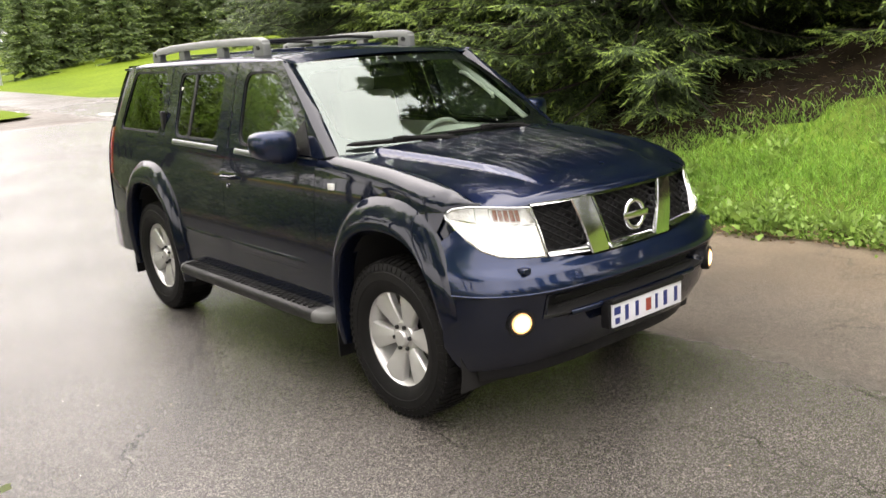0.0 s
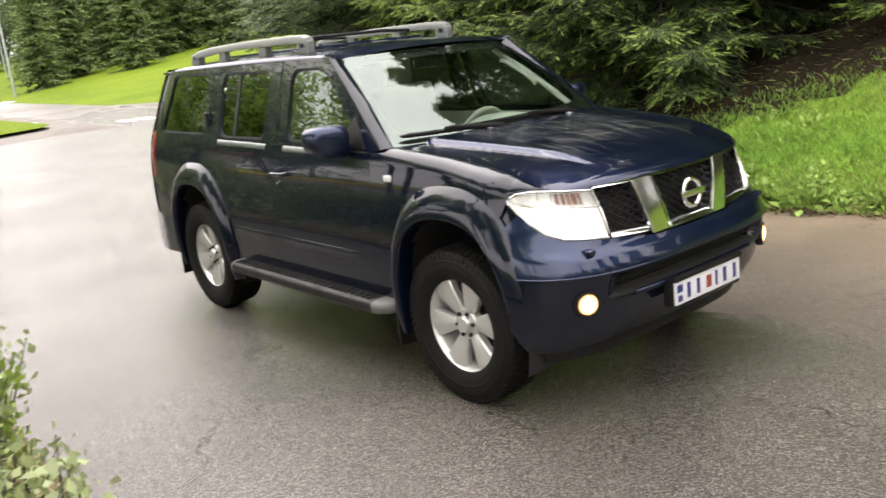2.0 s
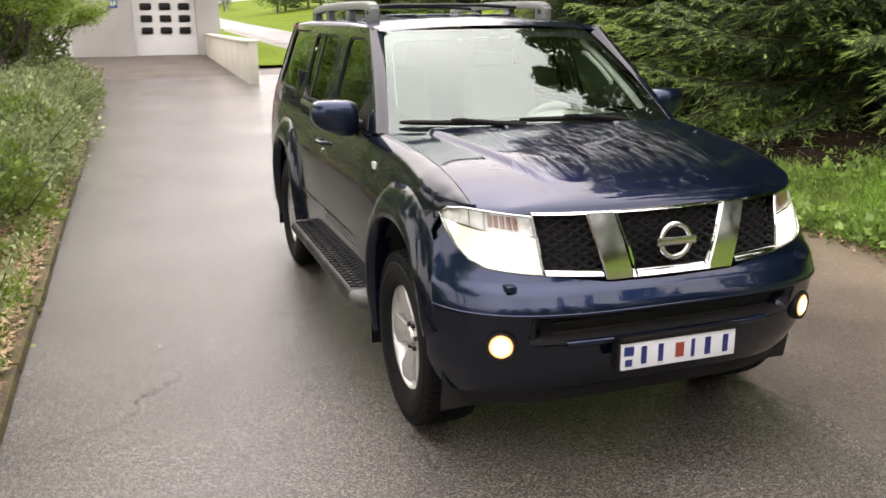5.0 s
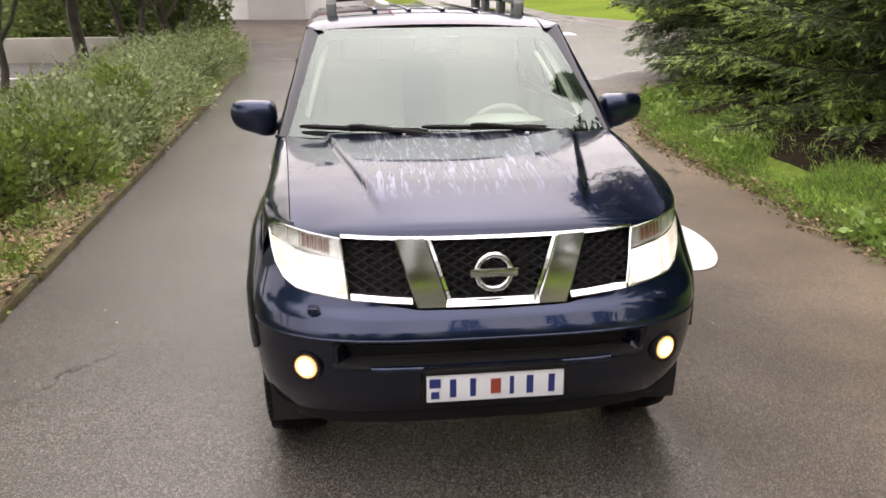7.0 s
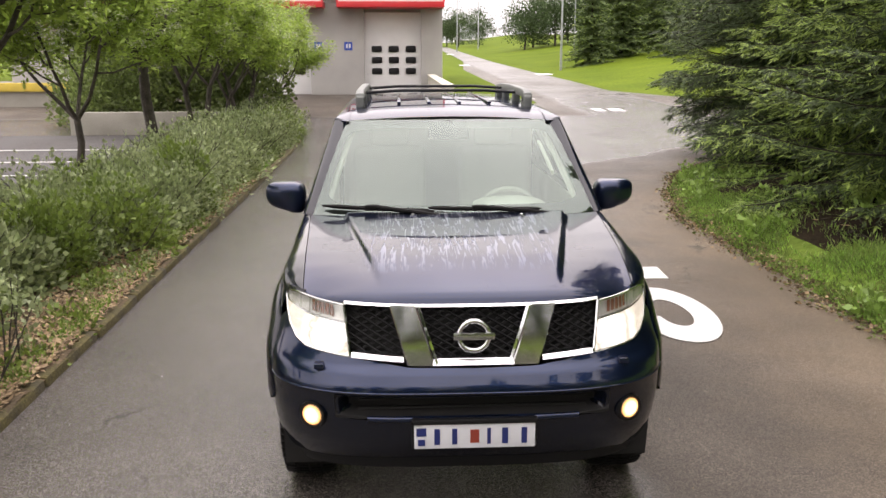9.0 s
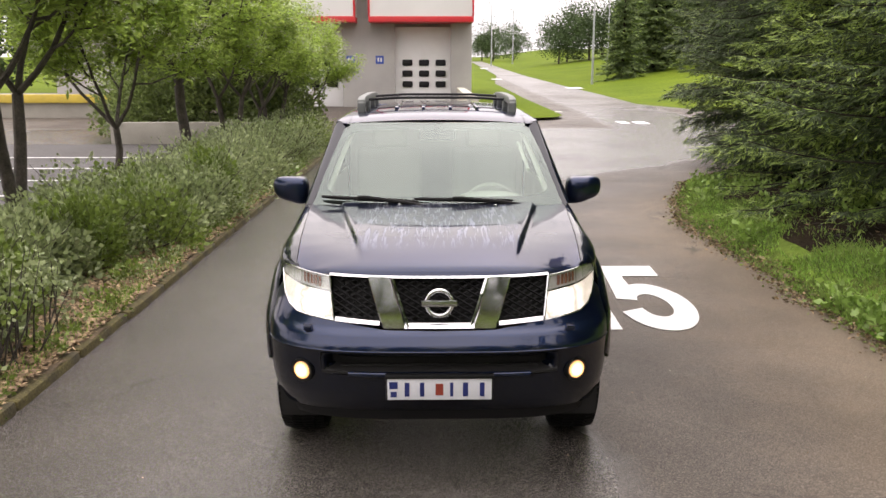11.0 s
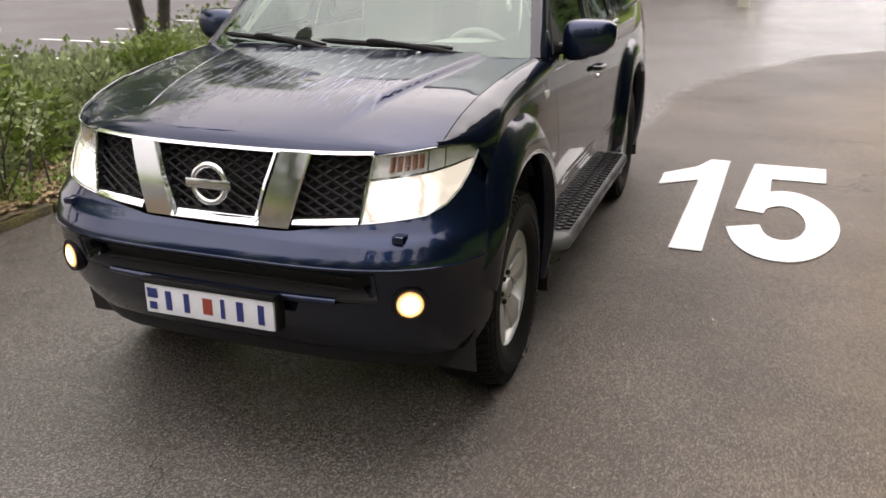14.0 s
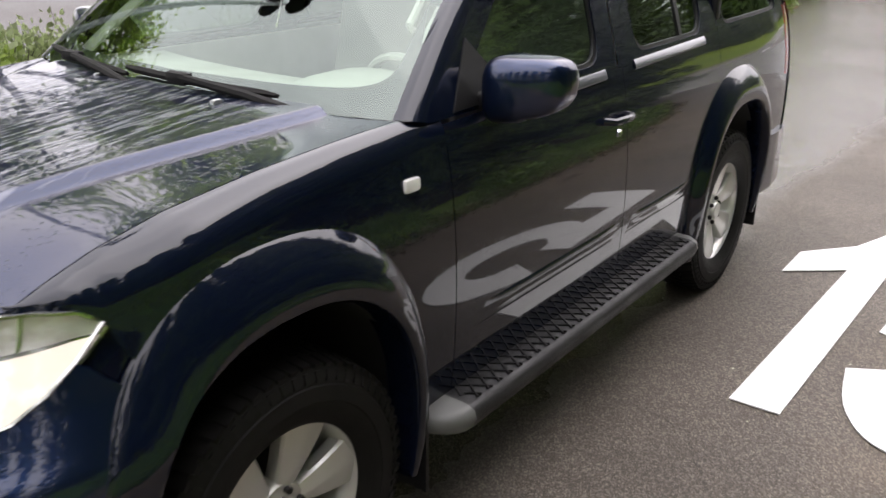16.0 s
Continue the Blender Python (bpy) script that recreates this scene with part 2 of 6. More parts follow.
def wet_asphalt():
    """Wet asphalt: grey stones in dark binder, wet glossy sheets and drier patches, sandy strip along the verge."""
    m = bpy.data.materials.new("wet_asphalt")
    m.use_nodes = True
    n, l = m.node_tree.nodes, m.node_tree.links
    b = n["Principled BSDF"]
    co = n.new("ShaderNodeTexCoord")

    def noise_tex(scale, detail=4, kind="ShaderNodeTexNoise"):
        t = n.new(kind)
        t.inputs["Scale"].default_value = scale
        if kind == "ShaderNodeTexNoise":
            t.inputs["Detail"].default_value = detail
        l.new(co.outputs["Object"], t.inputs["Vector"])
        return t

    def span(sock, a, c, lo, hi):
        r = n.new("ShaderNodeMapRange")
        r.inputs["From Min"].default_value, r.inputs["From Max"].default_value = a, c
        r.inputs["To Min"].default_value, r.inputs["To Max"].default_value = lo, hi
        l.new(sock, r.inputs["Value"])
        return r.outputs[0]

    def mix(fac, a, c):
        x = n.new("ShaderNodeMixRGB")
        for k, v in ((0, fac), (1, a), (2, c)):
            if isinstance(v, tuple):
                x.inputs[k].default_value = (*v, 1)
            else:
                l.new(v, x.inputs[k])
        return x.outputs[0]

    stones = noise_tex(190, kind="ShaderNodeTexVoronoi")
    big, mid, fine = noise_tex(0.35, 5), noise_tex(2.2, 6), noise_tex(260, 2)
    sep = n.new("ShaderNodeSeparateColor")
    l.new(stones.outputs["Color"], sep.inputs[0])
    grain = span(sep.outputs[0], 0.55, 1.0, 0.0, 1.0)
    base = mix(grain, (0.046, 0.0405, 0.036), (0.19, 0.17, 0.148))
    base = mix(span(mid.outputs["Fac"], 0.35, 0.7, 0.0, 0.3), base, (0.10, 0.091, 0.082))
    xyz = n.new("ShaderNodeSeparateXYZ")
    l.new(co.outputs["Object"], xyz.inputs[0])
    wob = n.new("ShaderNodeMath")
    wob.operation = "MULTIPLY_ADD"
    l.new(mid.outputs["Fac"], wob.inputs[0])
    wob.inputs[1].default_value = 1.3
    verge = n.new("ShaderNodeMath")
    verge.operation = "ADD"
    l.new(span(xyz.outputs["Y"], 8.0, 15.0, 0.0, -3.6), verge.inputs[0])
    l.new(xyz.outputs["X"], verge.inputs[1])
    l.new(verge.outputs[0], wob.inputs[2])
    near = n.new("ShaderNodeMath")
    near.operation = "MULTIPLY"
    l.new(span(wob.outputs[0], 2.3, 3.9, 0.0, 0.9), near.inputs[0])
    l.new(span(xyz.outputs["Y"], 13.0, 17.0, 1.0, 0.0), near.inputs[1])
    sand = mix(near.outputs[0], base, mix(grain, (0.27, 0.205, 0.135), (0.44, 0.345, 0.24)))
    # sheltered, drier lane under the spruces: its edge swings out with the junction
    bend = n.new("ShaderNodeValToRGB")
    bend.color_ramp.interpolation = "CARDINAL"
    lane = ((0.0, 0.9), (4.0, 0.62), (7.0, 0.68), (8.6, 0.9), (11.0, 1.75), (13.0, 2.95), (14.4, 4.6), (16.0, 6.3), (18.0, 9.5))
    while len(bend.color_ramp.elements) < len(lane):
        bend.color_ramp.elements.new(0.5)
    for e, (at, _) in zip(bend.color_ramp.elements, lane):
        e.position = at / 18
    for e, (_, out) in zip(bend.color_ramp.elements, lane):
        e.color = (out / 10, out / 10, out / 10, 1)
    l.new(span(xyz.outputs["Y"], 0.0, 18.0, 0.0, 1.0), bend.inputs[0])
    line = n.new("ShaderNodeMath")
    line.operation = "MULTIPLY_ADD"
    l.new(bend.outputs[0], line.inputs[0])
    line.inputs[1].default_value = -10.0
    l.new(xyz.outputs["X"], line.inputs[2])
    side = n.new("ShaderNodeMath")
    side.operation = "MULTIPLY_ADD"
    l.new(mid.outputs["Fac"], side.inputs[0])
    side.inputs[1].default_value = 0.5
    l.new(line.outputs[0], side.inputs[2])
    dry = n.new("ShaderNodeMath")
    dry.operation = "MULTIPLY"
    l.new(span(side.outputs[0], 0.12, 0.42, 0.0, 1.0), dry.inputs[0])
    l.new(span(xyz.outputs["Y"], -7.0, 0.5, 0.2, 1.0), dry.inputs[1])
    tongue = n.new("ShaderNodeMath")
    tongue.operation = "MULTIPLY"
    l.new(span(wob.outputs[0], 3.1, 2.7, 0.0, 1.0), tongue.inputs[0])
    l.new(span(xyz.outputs["Y"], 23.3, 24.0, 0.0, 1.0), tongue.inputs[1])
    both = n.new("ShaderNodeMath")
    both.operation = "MAXIMUM"
    l.new(dry.outputs[0], both.inputs[0])
    l.new(tongue.outputs[0], both.inputs[1])
    far = n.new("ShaderNodeMath")
    far.operation = "MAXIMUM"
    l.new(both.outputs[0], far.inputs[0])
    l.new(span(xyz.outputs["Y"], 27.0, 36.0, 0.0, 0.6), far.inputs[1])
    dry = far
    tint = n.new("ShaderNodeMath")
    tint.operation, tint.inputs[1].default_value = "MULTIPLY", 0.55
    l.new(dry.outputs[0], tint.inputs[0])
    sand = mix(tint.outputs[0], sand, mix(grain, (0.085, 0.07, 0.055), (0.26, 0.22, 0.175)))
    # fine wandering cracks
    warp = n.new("ShaderNodeVectorMath")
    warp.operation = "MULTIPLY_ADD"
    l.new(noise_tex(2.5, 4).outputs["Color"], warp.inputs[0])
    warp.inputs[1].default_value = (0.9, 0.9, 0)
    l.new(co.outputs["Object"], warp.inputs[2])
    cell = n.new("ShaderNodeTexVoronoi")
    cell.feature = "DISTANCE_TO_EDGE"
    cell.inputs["Scale"].default_value = 0.55
    l.new(warp.outputs[0], cell.inputs["Vector"])
    some = n.new("ShaderNodeMath")
    some.operation = "MULTIPLY"
    l.new(span(cell.outputs["Distance"], 0.001, 0.006, 0.75, 0.0), some.inputs[0])
    l.new(span(noise_tex(0.5, 2).outputs["Fac"], 0.5, 0.6, 0.0, 1.0), some.inputs[1])
    sand = mix(some.outputs[0], sand, (0.012, 0.011, 0.010))
    blotch = n.new("ShaderNodeVectorMath")
    blotch.operation = "SCALE"
    l.new(sand, blotch.inputs[0])
    l.new(span(noise_tex(0.8, 7).outputs["Fac"], 0.35, 0.65, 0.8, 1.16), blotch.inputs["Scale"])
    l.new(blotch.outputs[0], b.inputs["Base Color"])
    wet = n.new("ShaderNodeMath")
    wet.operation = "MULTIPLY_ADD"
    l.new(mid.outputs["Fac"], wet.inputs[0])
    wet.inputs[1].default_value = 0.25
    l.new(big.outputs["Fac"], wet.inputs[2])
    rough = span(wet.outputs[0], 0.55, 0.95, 0.13, 0.34)
    stone = n.new("ShaderNodeMath")
    stone.operation = "MULTIPLY_ADD"
    l.new(dry.outputs[0], stone.inputs[0])
    stone.inputs[1].default_value = 0.3
    l.new(rough, stone.inputs[2])
    l.new(stone.outputs[0], b.inputs["Roughness"])
    add = n.new("ShaderNodeMath")
    add.operation = "MULTIPLY_ADD"
    l.new(stones.outputs["Distance"], add.inputs[0])
    add.inputs[1].default_value = -1.0
    l.new(fine.outputs["Fac"], add.inputs[2])
    bu = n.new("ShaderNodeBump")
    bu.inputs["Strength"].default_value, bu.inputs["Distance"].default_value = 0.6, 0.005
    l.new(add.outputs[0], bu.inputs["Height"])
    l.new(bu.outputs[0], b.inputs["Normal"])
    l.new(span(dry.outputs[0], 0.0, 1.0, 0.42, 0.16), b.inputs["Specular IOR Level"])
    sheen = n.new("ShaderNodeMath")
    sheen.operation = "MULTIPLY"
    l.new(span(dry.outputs[0], 0.0, 1.0, 0.62, 0.06), sheen.inputs[0])
    l.new(span(wet.outputs[0], 0.5, 0.85, 1.0, 0.4), sheen.inputs[1])
    l.new(sheen.outputs[0], b.inputs["Coat Weight"])
    b.inputs["Coat Roughness"].default_value = 0.2
    film = n.new("ShaderNodeBump")
    film.inputs["Strength"].default_value, film.inputs["Distance"].default_value = 0.22, 0.005
    l.new(add.outputs[0], film.inputs["Height"])
    l.new(film.outputs[0], b.inputs["Coat Normal"])
    return m


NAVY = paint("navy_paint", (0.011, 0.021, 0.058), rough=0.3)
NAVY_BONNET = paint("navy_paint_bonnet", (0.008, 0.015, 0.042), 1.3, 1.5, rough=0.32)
# the same navy made darker: shade of sides and lower bumper put into the colour
NAVY_SHADED = paint("navy_paint_shaded", (0.0022, 0.0042, 0.0115), 0.12, metal=0.0, rough=0.4)
ASPHALT = wet_asphalt()
DRY_ASPHALT = material("drying_asphalt", (0.075, 0.068, 0.065), 0.7, second=(0.045, 0.042, 0.04), scale=0.5, fine=(160, 0.25), bump=0.4, bump_scale=180, rough_var=0.12)
ROOF_GREY = material("silver_plastic", (0.19, 0.20, 0.19), 0.45, 0.3, bump=0.05)
CAP_GREY = material("grey_plastic", (0.11, 0.112, 0.105), 0.5, second=(0.08, 0.082, 0.078), bump=0.05)
BLACK = material("black_plastic", (0.007, 0.007, 0.0075), 0.45, spec=0.3, bump=0.15, bump_scale=400, rough_var=0.1)
RUBBER = material("tyre_rubber", (0.005, 0.005, 0.005), 0.6, spec=0.14, second=(0.009, 0.0085, 0.008), scale=14, bump=0.1, bump_scale=300)
ALLOY = material("silver_alloy", (0.60, 0.595, 0.57), 0.34, 0.6, second=(0.50, 0.495, 0.47), scale=5, rough_var=0.06)
MESH_BLACK = material("grille_black", (0.009, 0.009, 0.0095), 0.5, spec=0.25)
CHROME = material("chrome", (0.82, 0.83, 0.84), 0.06, 1.0, second=(0.75, 0.76, 0.77), scale=4, rough_var=0.03)
SATIN = material("satin_chrome", (0.6, 0.61, 0.6), 0.16, 1.0, second=(0.5, 0.51, 0.5), scale=4, rough_var=0.05)
# door shoulder under the windows: its sky sheen put into a brighter metal
WAIST = material("waist_ledge", (0.10, 0.105, 0.12), 0.3, 0.9, second=(0.08, 0.085, 0.1), scale=5, coat=1.0)
DARK = material("underbody_black", (0.006, 0.006, 0.006), 0.8, second=(0.012, 0.011, 0.01), scale=6)
WINDOW_CLEAR = glass("clear_lens", (1, 1, 1), 0.95)
WINDSHIELD = glass("windshield_glass", (0.86, 1.0, 0.93), 0.60, mirror=0.115)
WINDOW = glass("side_glass", (0.75, 0.95, 0.85), 0.22, mirror=0.15)
PRIVACY = glass("privacy_glass", (0.5, 0.55, 0.5), 0.08, mirror=0.13)
BEIGE = material("beige_trim", (0.78, 0.77, 0.68), 0.6, second=(0.6, 0.58, 0.5), scale=5)
CLOTH = material("beige_seat", (0.70, 0.685, 0.61), 0.85, second=(0.65, 0.635, 0.56), scale=9)
HEADGLOW = glow("headlight_glow", [(0.0, (1.0, 0.99, 0.94), 2.0), (0.42, (1.0, 0.97, 0.88), 0.95), (0.58, (1.0, 0.93, 0.75), 0.38), (0.72, (1.0, 0.95, 0.8), 0.8), (1.0, (1.0, 0.93, 0.76), 0.42)], 0.0, 0.17, 24, 0.5)
DARK_CHROME = material("dark_chrome", (0.66, 0.67, 0.66), 0.15, 1.0, second=(0.56, 0.57, 0.56), scale=6, rough_var=0.04)
REFLECTOR = material("lamp_reflector", (0.82, 0.81, 0.77), 0.25, 0.45, second=(0.45, 0.44, 0.41), scale=22, bump=0.6, bump_scale=45)
FOGGLOW = glow("fog_light_glow", [(0.0, (1.0, 0.9, 0.68), 4.0), (0.45, (1.0, 0.82, 0.48), 3.2), (0.75, (1.0, 0.62, 0.24), 1.7), (1.0, (0.9, 0.42, 0.12), 0.4)], 0.0, 0.052, 60, 0.15)
AMBER = material("amber_lens", (0.24, 0.10, 0.06), 0.2, second=(0.13, 0.05, 0.03), scale=60, coat=1.0)
WHITE_LENS = material("white_lens", (0.75, 0.75, 0.72), 0.15, coat=1.0)
RED_LENS = material("red_lens", (0.35, 0.01, 0.01), 0.12, coat=1.0)
PLATE_WHITE = material("plate_white", (0.72, 0.73, 0.75), 0.35, second=(0.62, 0.63, 0.65), scale=12, rough_var=0.08)
PLATE_BLUE = material("plate_blue", (0.018, 0.03, 0.15), 0.4)
PLATE_RED = material("plate_red", (0.3, 0.05, 0.03), 0.4)
ROAD_PAINT = material("road_paint", (0.78, 0.78, 0.76), 0.5, second=(0.66, 0.66, 0.64), scale=5, fine=(60, 0.12), bump=0.3, bump_scale=120)
GRASS_SOIL = material("grass_ground", (0.14, 0.23, 0.03), 0.9, spec=0.05, second=(0.06, 0.062, 0.02), scale=1.3, fine=(9, 0.3), bump=0.5, bump_scale=20)
LIME_GRASS = material("mown_grass", (0.13, 0.18, 0.014), 0.9, spec=0.05, second=(0.08, 0.125, 0.01), scale=0.3, fine=(6, 0.2), bump=0.4, bump_scale=15)
FOREST_SOIL = material("forest_soil", (0.030, 0.021, 0.012), 0.95, spec=0.05, second=(0.011, 0.009, 0.006), scale=2.0, fine=(25, 0.4), bump=0.8, bump_scale=25)
DEAD_LEAF = material("dead_leaf", (0.42, 0.31, 0.18), 0.8, second=(0.20, 0.13, 0.07), scale=6, island=0.45)
LITTER = material("leaf_litter", (0.16, 0.11, 0.06), 0.9, second=(0.06, 0.045, 0.025), scale=6.0, fine=(40, 0.4), bump=0.8, bump_scale=40)
MOSS = material("mossy_kerb", (0.12, 0.10, 0.03), 0.9, second=(0.04, 0.034, 0.024), scale=5.0, fine=(50, 0.35), bump=0.8, bump_scale=60)
BARK = material("bark", (0.10, 0.085, 0.07), 0.9, second=(0.04, 0.034, 0.028), scale=9.0, fine=(50, 0.3), bump=0.9, bump_scale=40)
SPRUCE_BARK = material("spruce_bark", (0.05, 0.038, 0.028), 0.9, second=(0.022, 0.017, 0.013), scale=8.0, bump=0.9, bump_scale=30)
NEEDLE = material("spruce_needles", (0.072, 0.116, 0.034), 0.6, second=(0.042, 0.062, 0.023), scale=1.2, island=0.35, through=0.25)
# paler needles for distant spruces: the haze of distance put into their colour
HAZED_NEEDLE = material("hazed_spruce_needles", (0.15, 0.21, 0.075), 0.7, second=(0.085, 0.125, 0.045), scale=0.7, island=0.35, through=0.3)
NEW_NEEDLE = material("new_spruce_tips", (0.33, 0.45, 0.095), 0.6, second=(0.18, 0.27, 0.055), scale=1.5, island=0.3, through=0.3)
GRASS = material("grass_blades", (0.27, 0.46, 0.08), 0.5, second=(0.18, 0.33, 0.05), scale=1.6, island=0.45, through=0.4)
DRY_GRASS = material("shaded_verge_grass", (0.24, 0.32, 0.08), 0.6, second=(0.10, 0.14, 0.035), scale=1.2, island=0.5, through=0.3)
HEDGE_LEAF = material("hedge_leaf", (0.43, 0.49, 0.26), 0.42, second=(0.17, 0.23, 0.08), scale=1.0, island=0.4, through=0.25)
BUSH_LEAF = material("bush_leaf", (0.22, 0.29, 0.08), 0.5, second=(0.10, 0.14, 0.04), scale=1.2, island=0.4, through=0.25)
BRIGHT_LEAF = material("bright_leaf", (0.22, 0.30, 0.06), 0.45, second=(0.12, 0.18, 0.035), scale=1.5, island=0.35, through=0.3)
ROWAN_LEAF = material("rowan_leaf", (0.42, 0.55, 0.11), 0.45, second=(0.22, 0.32, 0.06), scale=1.2, island=0.4, through=0.55)
WEED = material("weed_leaf", (0.30, 0.44, 0.10), 0.45, second=(0.18, 0.29, 0.06), scale=1.5, island=0.35, through=0.3)
BLOSSOM = material("blossom", (0.62, 0.63, 0.48), 0.8, island=0.15)
FAR_LEAF = material("far_foliage", (0.075, 0.12, 0.035), 0.7, second=(0.04, 0.07, 0.022), scale=0.8, island=0.4, through=0.2)
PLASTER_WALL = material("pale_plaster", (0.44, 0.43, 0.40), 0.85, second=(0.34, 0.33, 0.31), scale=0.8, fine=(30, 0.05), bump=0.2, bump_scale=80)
WHITE_WALL = material("white_cladding", (0.78, 0.78, 0.76), 0.6, second=(0.7, 0.7, 0.68), scale=0.6, bump=0.05)
RED_TRIM = material("red_trim", (0.62, 0.03, 0.035), 0.4, second=(0.5, 0.025, 0.03), scale=2)
WHITE_DOOR = material("white_door", (0.78, 0.78, 0.76), 0.45, second=(0.7, 0.7, 0.68), scale=1.5)
CREAM = material("cream_wall", (0.62, 0.6, 0.5), 0.85, second=(0.5, 0.48, 0.4), scale=1.2, fine=(30, 0.08), bump=0.3, bump_scale=60)
CONCRETE = material("concrete", (0.36, 0.34, 0.29), 0.85, second=(0.26, 0.245, 0.21), scale=1.5, fine=(40, 0.12), bump=0.3, bump_scale=60)
YELLOW = material("yellow_paint", (0.62, 0.46, 0.06), 0.6, second=(0.48, 0.36, 0.06), scale=3)
BLUE_SIGN = material("blue_sign", (0.03, 0.08, 0.42), 0.4)
GALV = material("galvanised_steel", (0.45, 0.47, 0.47), 0.4, 0.8, second=(0.35, 0.37, 0.37), scale=3)


# ---- mesh helpers ----
def smooth(me, angle=40):
    me.polygons.foreach_set("use_smooth", [True] * len(me.polygons))
    me.set_sharp_from_angle(angle=radians(angle))


def mesh(name, verts, faces, mat, angle=40, mats=None, mat_index=None):
    me = bpy.data.meshes.new(name)
    me.from_pydata([tuple(v) for v in verts], [], faces)
    for m in (mats or [mat]):
        me.materials.append(m)
    if mat_index is not None:
        me.polygons.foreach_set("material_index", mat_index)
    me.update()
    if angle:
        smooth(me, angle)
    return me


def part(name, me, parent, label=""):
    ob = new(name, me)
    ob.parent = parent
    if label:
        ob["label"] = label
    return ob


def thing(name, label, category, m=None, group="", kind=""):
    ob = new(name)
    if m is not None:
        ob.matrix_world = m
    return tagged(ob, label, category, group, kind)


def grid(P, flip=False, closed=False):
    """Verts and quads of an (nu, nv, 3) array of points."""
    P = np.asarray(P, float)
    nu, nv = P.shape[:2]
    f = []
    for i in range(nu - (0 if closed else 1)):
        for j in range(nv - 1):
            a, b, c, d = i * nv + j, ((i + 1) % nu) * nv + j, ((i + 1) % nu) * nv + j + 1, i * nv + j + 1
            f.append((a, d, c, b) if flip else (a, b, c, d))
    return P.reshape(-1, 3), f


def join(*pieces):
    """Several (verts, faces) as one."""
    vs, fs, k = [], [], 0
    for v, f in pieces:
        vs.append(np.asarray(v, float).reshape(-1, 3))
        fs += [tuple(i + k for i in q) for q in f]
        k += len(vs[-1])
    return np.concatenate(vs), fs


def bevel_box(sx, sy, sz, r=0.01, at=(0, 0, 0), seg=2):
    bm = bmesh.new()
    bmesh.ops.create_cube(bm, size=1)
    bmesh.ops.scale(bm, vec=(sx, sy, sz), verts=bm.verts)
    if r:
        bmesh.ops.bevel(bm, geom=bm.edges[:], offset=r, segments=seg, affect="EDGES", profile=0.6)
    bmesh.ops.translate(bm, vec=at, verts=bm.verts)
    bm.verts.index_update()
    v = [tuple(x.co) for x in bm.verts]
    f = [tuple(x.index for x in p.verts) for p in bm.faces]
    bm.free()
    return np.array(v), f


def tube(path, radius, sides=8, caps=True):
    """A tube along a list of points; radius one number or one a point."""
    path = [Vector(p) for p in path]
    rr = [radius] * len(path) if isinstance(radius, (int, float)) else list(radius)
    vs, f, ref = [], [], None
    for i, p in enumerate(path):
        d = (path[min(i + 1, len(path) - 1)] - path[max(i - 1, 0)]).normalized()
        if ref is None:
            ref = d.orthogonal().normalized()
        ref = (ref - d * ref.dot(d)).normalized()
        o = d.cross(ref)
        for k in range(sides):
            a = 2 * math.pi * k / sides
            vs.append(p + (ref * math.cos(a) + o * math.sin(a)) * rr[i])
    for i in range(len(path) - 1):
        for k in range(sides):
            f.append((i * sides + k, i * sides + (k + 1) % sides, (i + 1) * sides + (k + 1) % sides, (i + 1) * sides + k))
    if caps:
        f += [tuple(range(sides))[::-1], tuple((len(path) - 1) * sides + k for k in range(sides))]
    return np.array([tuple(v) for v in vs]), f


def lathe(profile, n=32, axis="x"):
    """Turns (along, radius) pairs round an axis."""
    P = []
    for k in range(n):
        a = 2 * math.pi * k / n
        row = []
        for s, r in profile:
            c, d = r * math.cos(a), r * math.sin(a)
            row.append((s, c, d) if axis == "x" else ((c, s, d) if axis == "y" else (c, d, s)))
        P.append(row)
    return grid(P, closed=True)


def prism(outline, y0, y1, axis="y"):
    """A flat outline (pairs) made thick along an axis."""
    n = len(outline)
    mk = {"y": lambda a, b, t: (a, t, b), "x": lambda a, b, t: (t, a, b), "z": lambda a, b, t: (a, b, t)}[axis]
    v = [mk(a, b, y0) for a, b in outline] + [mk(a, b, y1) for a, b in outline]
    f = [tuple(range(n)), tuple(range(2 * n - 1, n - 1, -1))] + [(i + n, (i + 1) % n + n, (i + 1) % n, i) for i in range(n)]
    return np.array(v), f


# ---- foliage helpers ----
RNG = np.random.default_rng(7)


def unit(v):
    return v / np.maximum(np.linalg.norm(v, axis=-1, keepdims=True), 1e-9)


def kites(o, d, s, length, width, bend=0.12):
    """Folded leaf shapes: origin, direction, side direction, length, width; (n, 4, 3)."""
    length, width = np.asarray(length)[:, None], np.asarray(width)[:, None]
    up = np.cross(d, s)
    mid = o + d * length * 0.45 + up * length * bend
    return np.stack([o, mid + s * width / 2, o + d * length, mid - s * width / 2], axis=1)


def quads_mesh(name, quads, mats, index=None):
    """One mesh of loose quads, fast."""
    n = len(quads)
    me = bpy.data.meshes.new(name)
    me.vertices.add(n * 4)
    me.vertices.foreach_set("co", np.ascontiguousarray(quads, dtype=np.float32).ravel())
    me.loops.add(n * 4)
    me.loops.foreach_set("vertex_index", np.arange(n * 4, dtype=np.int32))
    me.polygons.add(n)
    me.polygons.foreach_set("loop_start", np.arange(0, n * 4, 4, dtype=np.int32))
    for m in mats:
        me.materials.append(m)
    if index is not None:
        me.polygons.foreach_set("material_index", np.asarray(index, dtype=np.int32))
    me.update()
    me.validate()
    return me


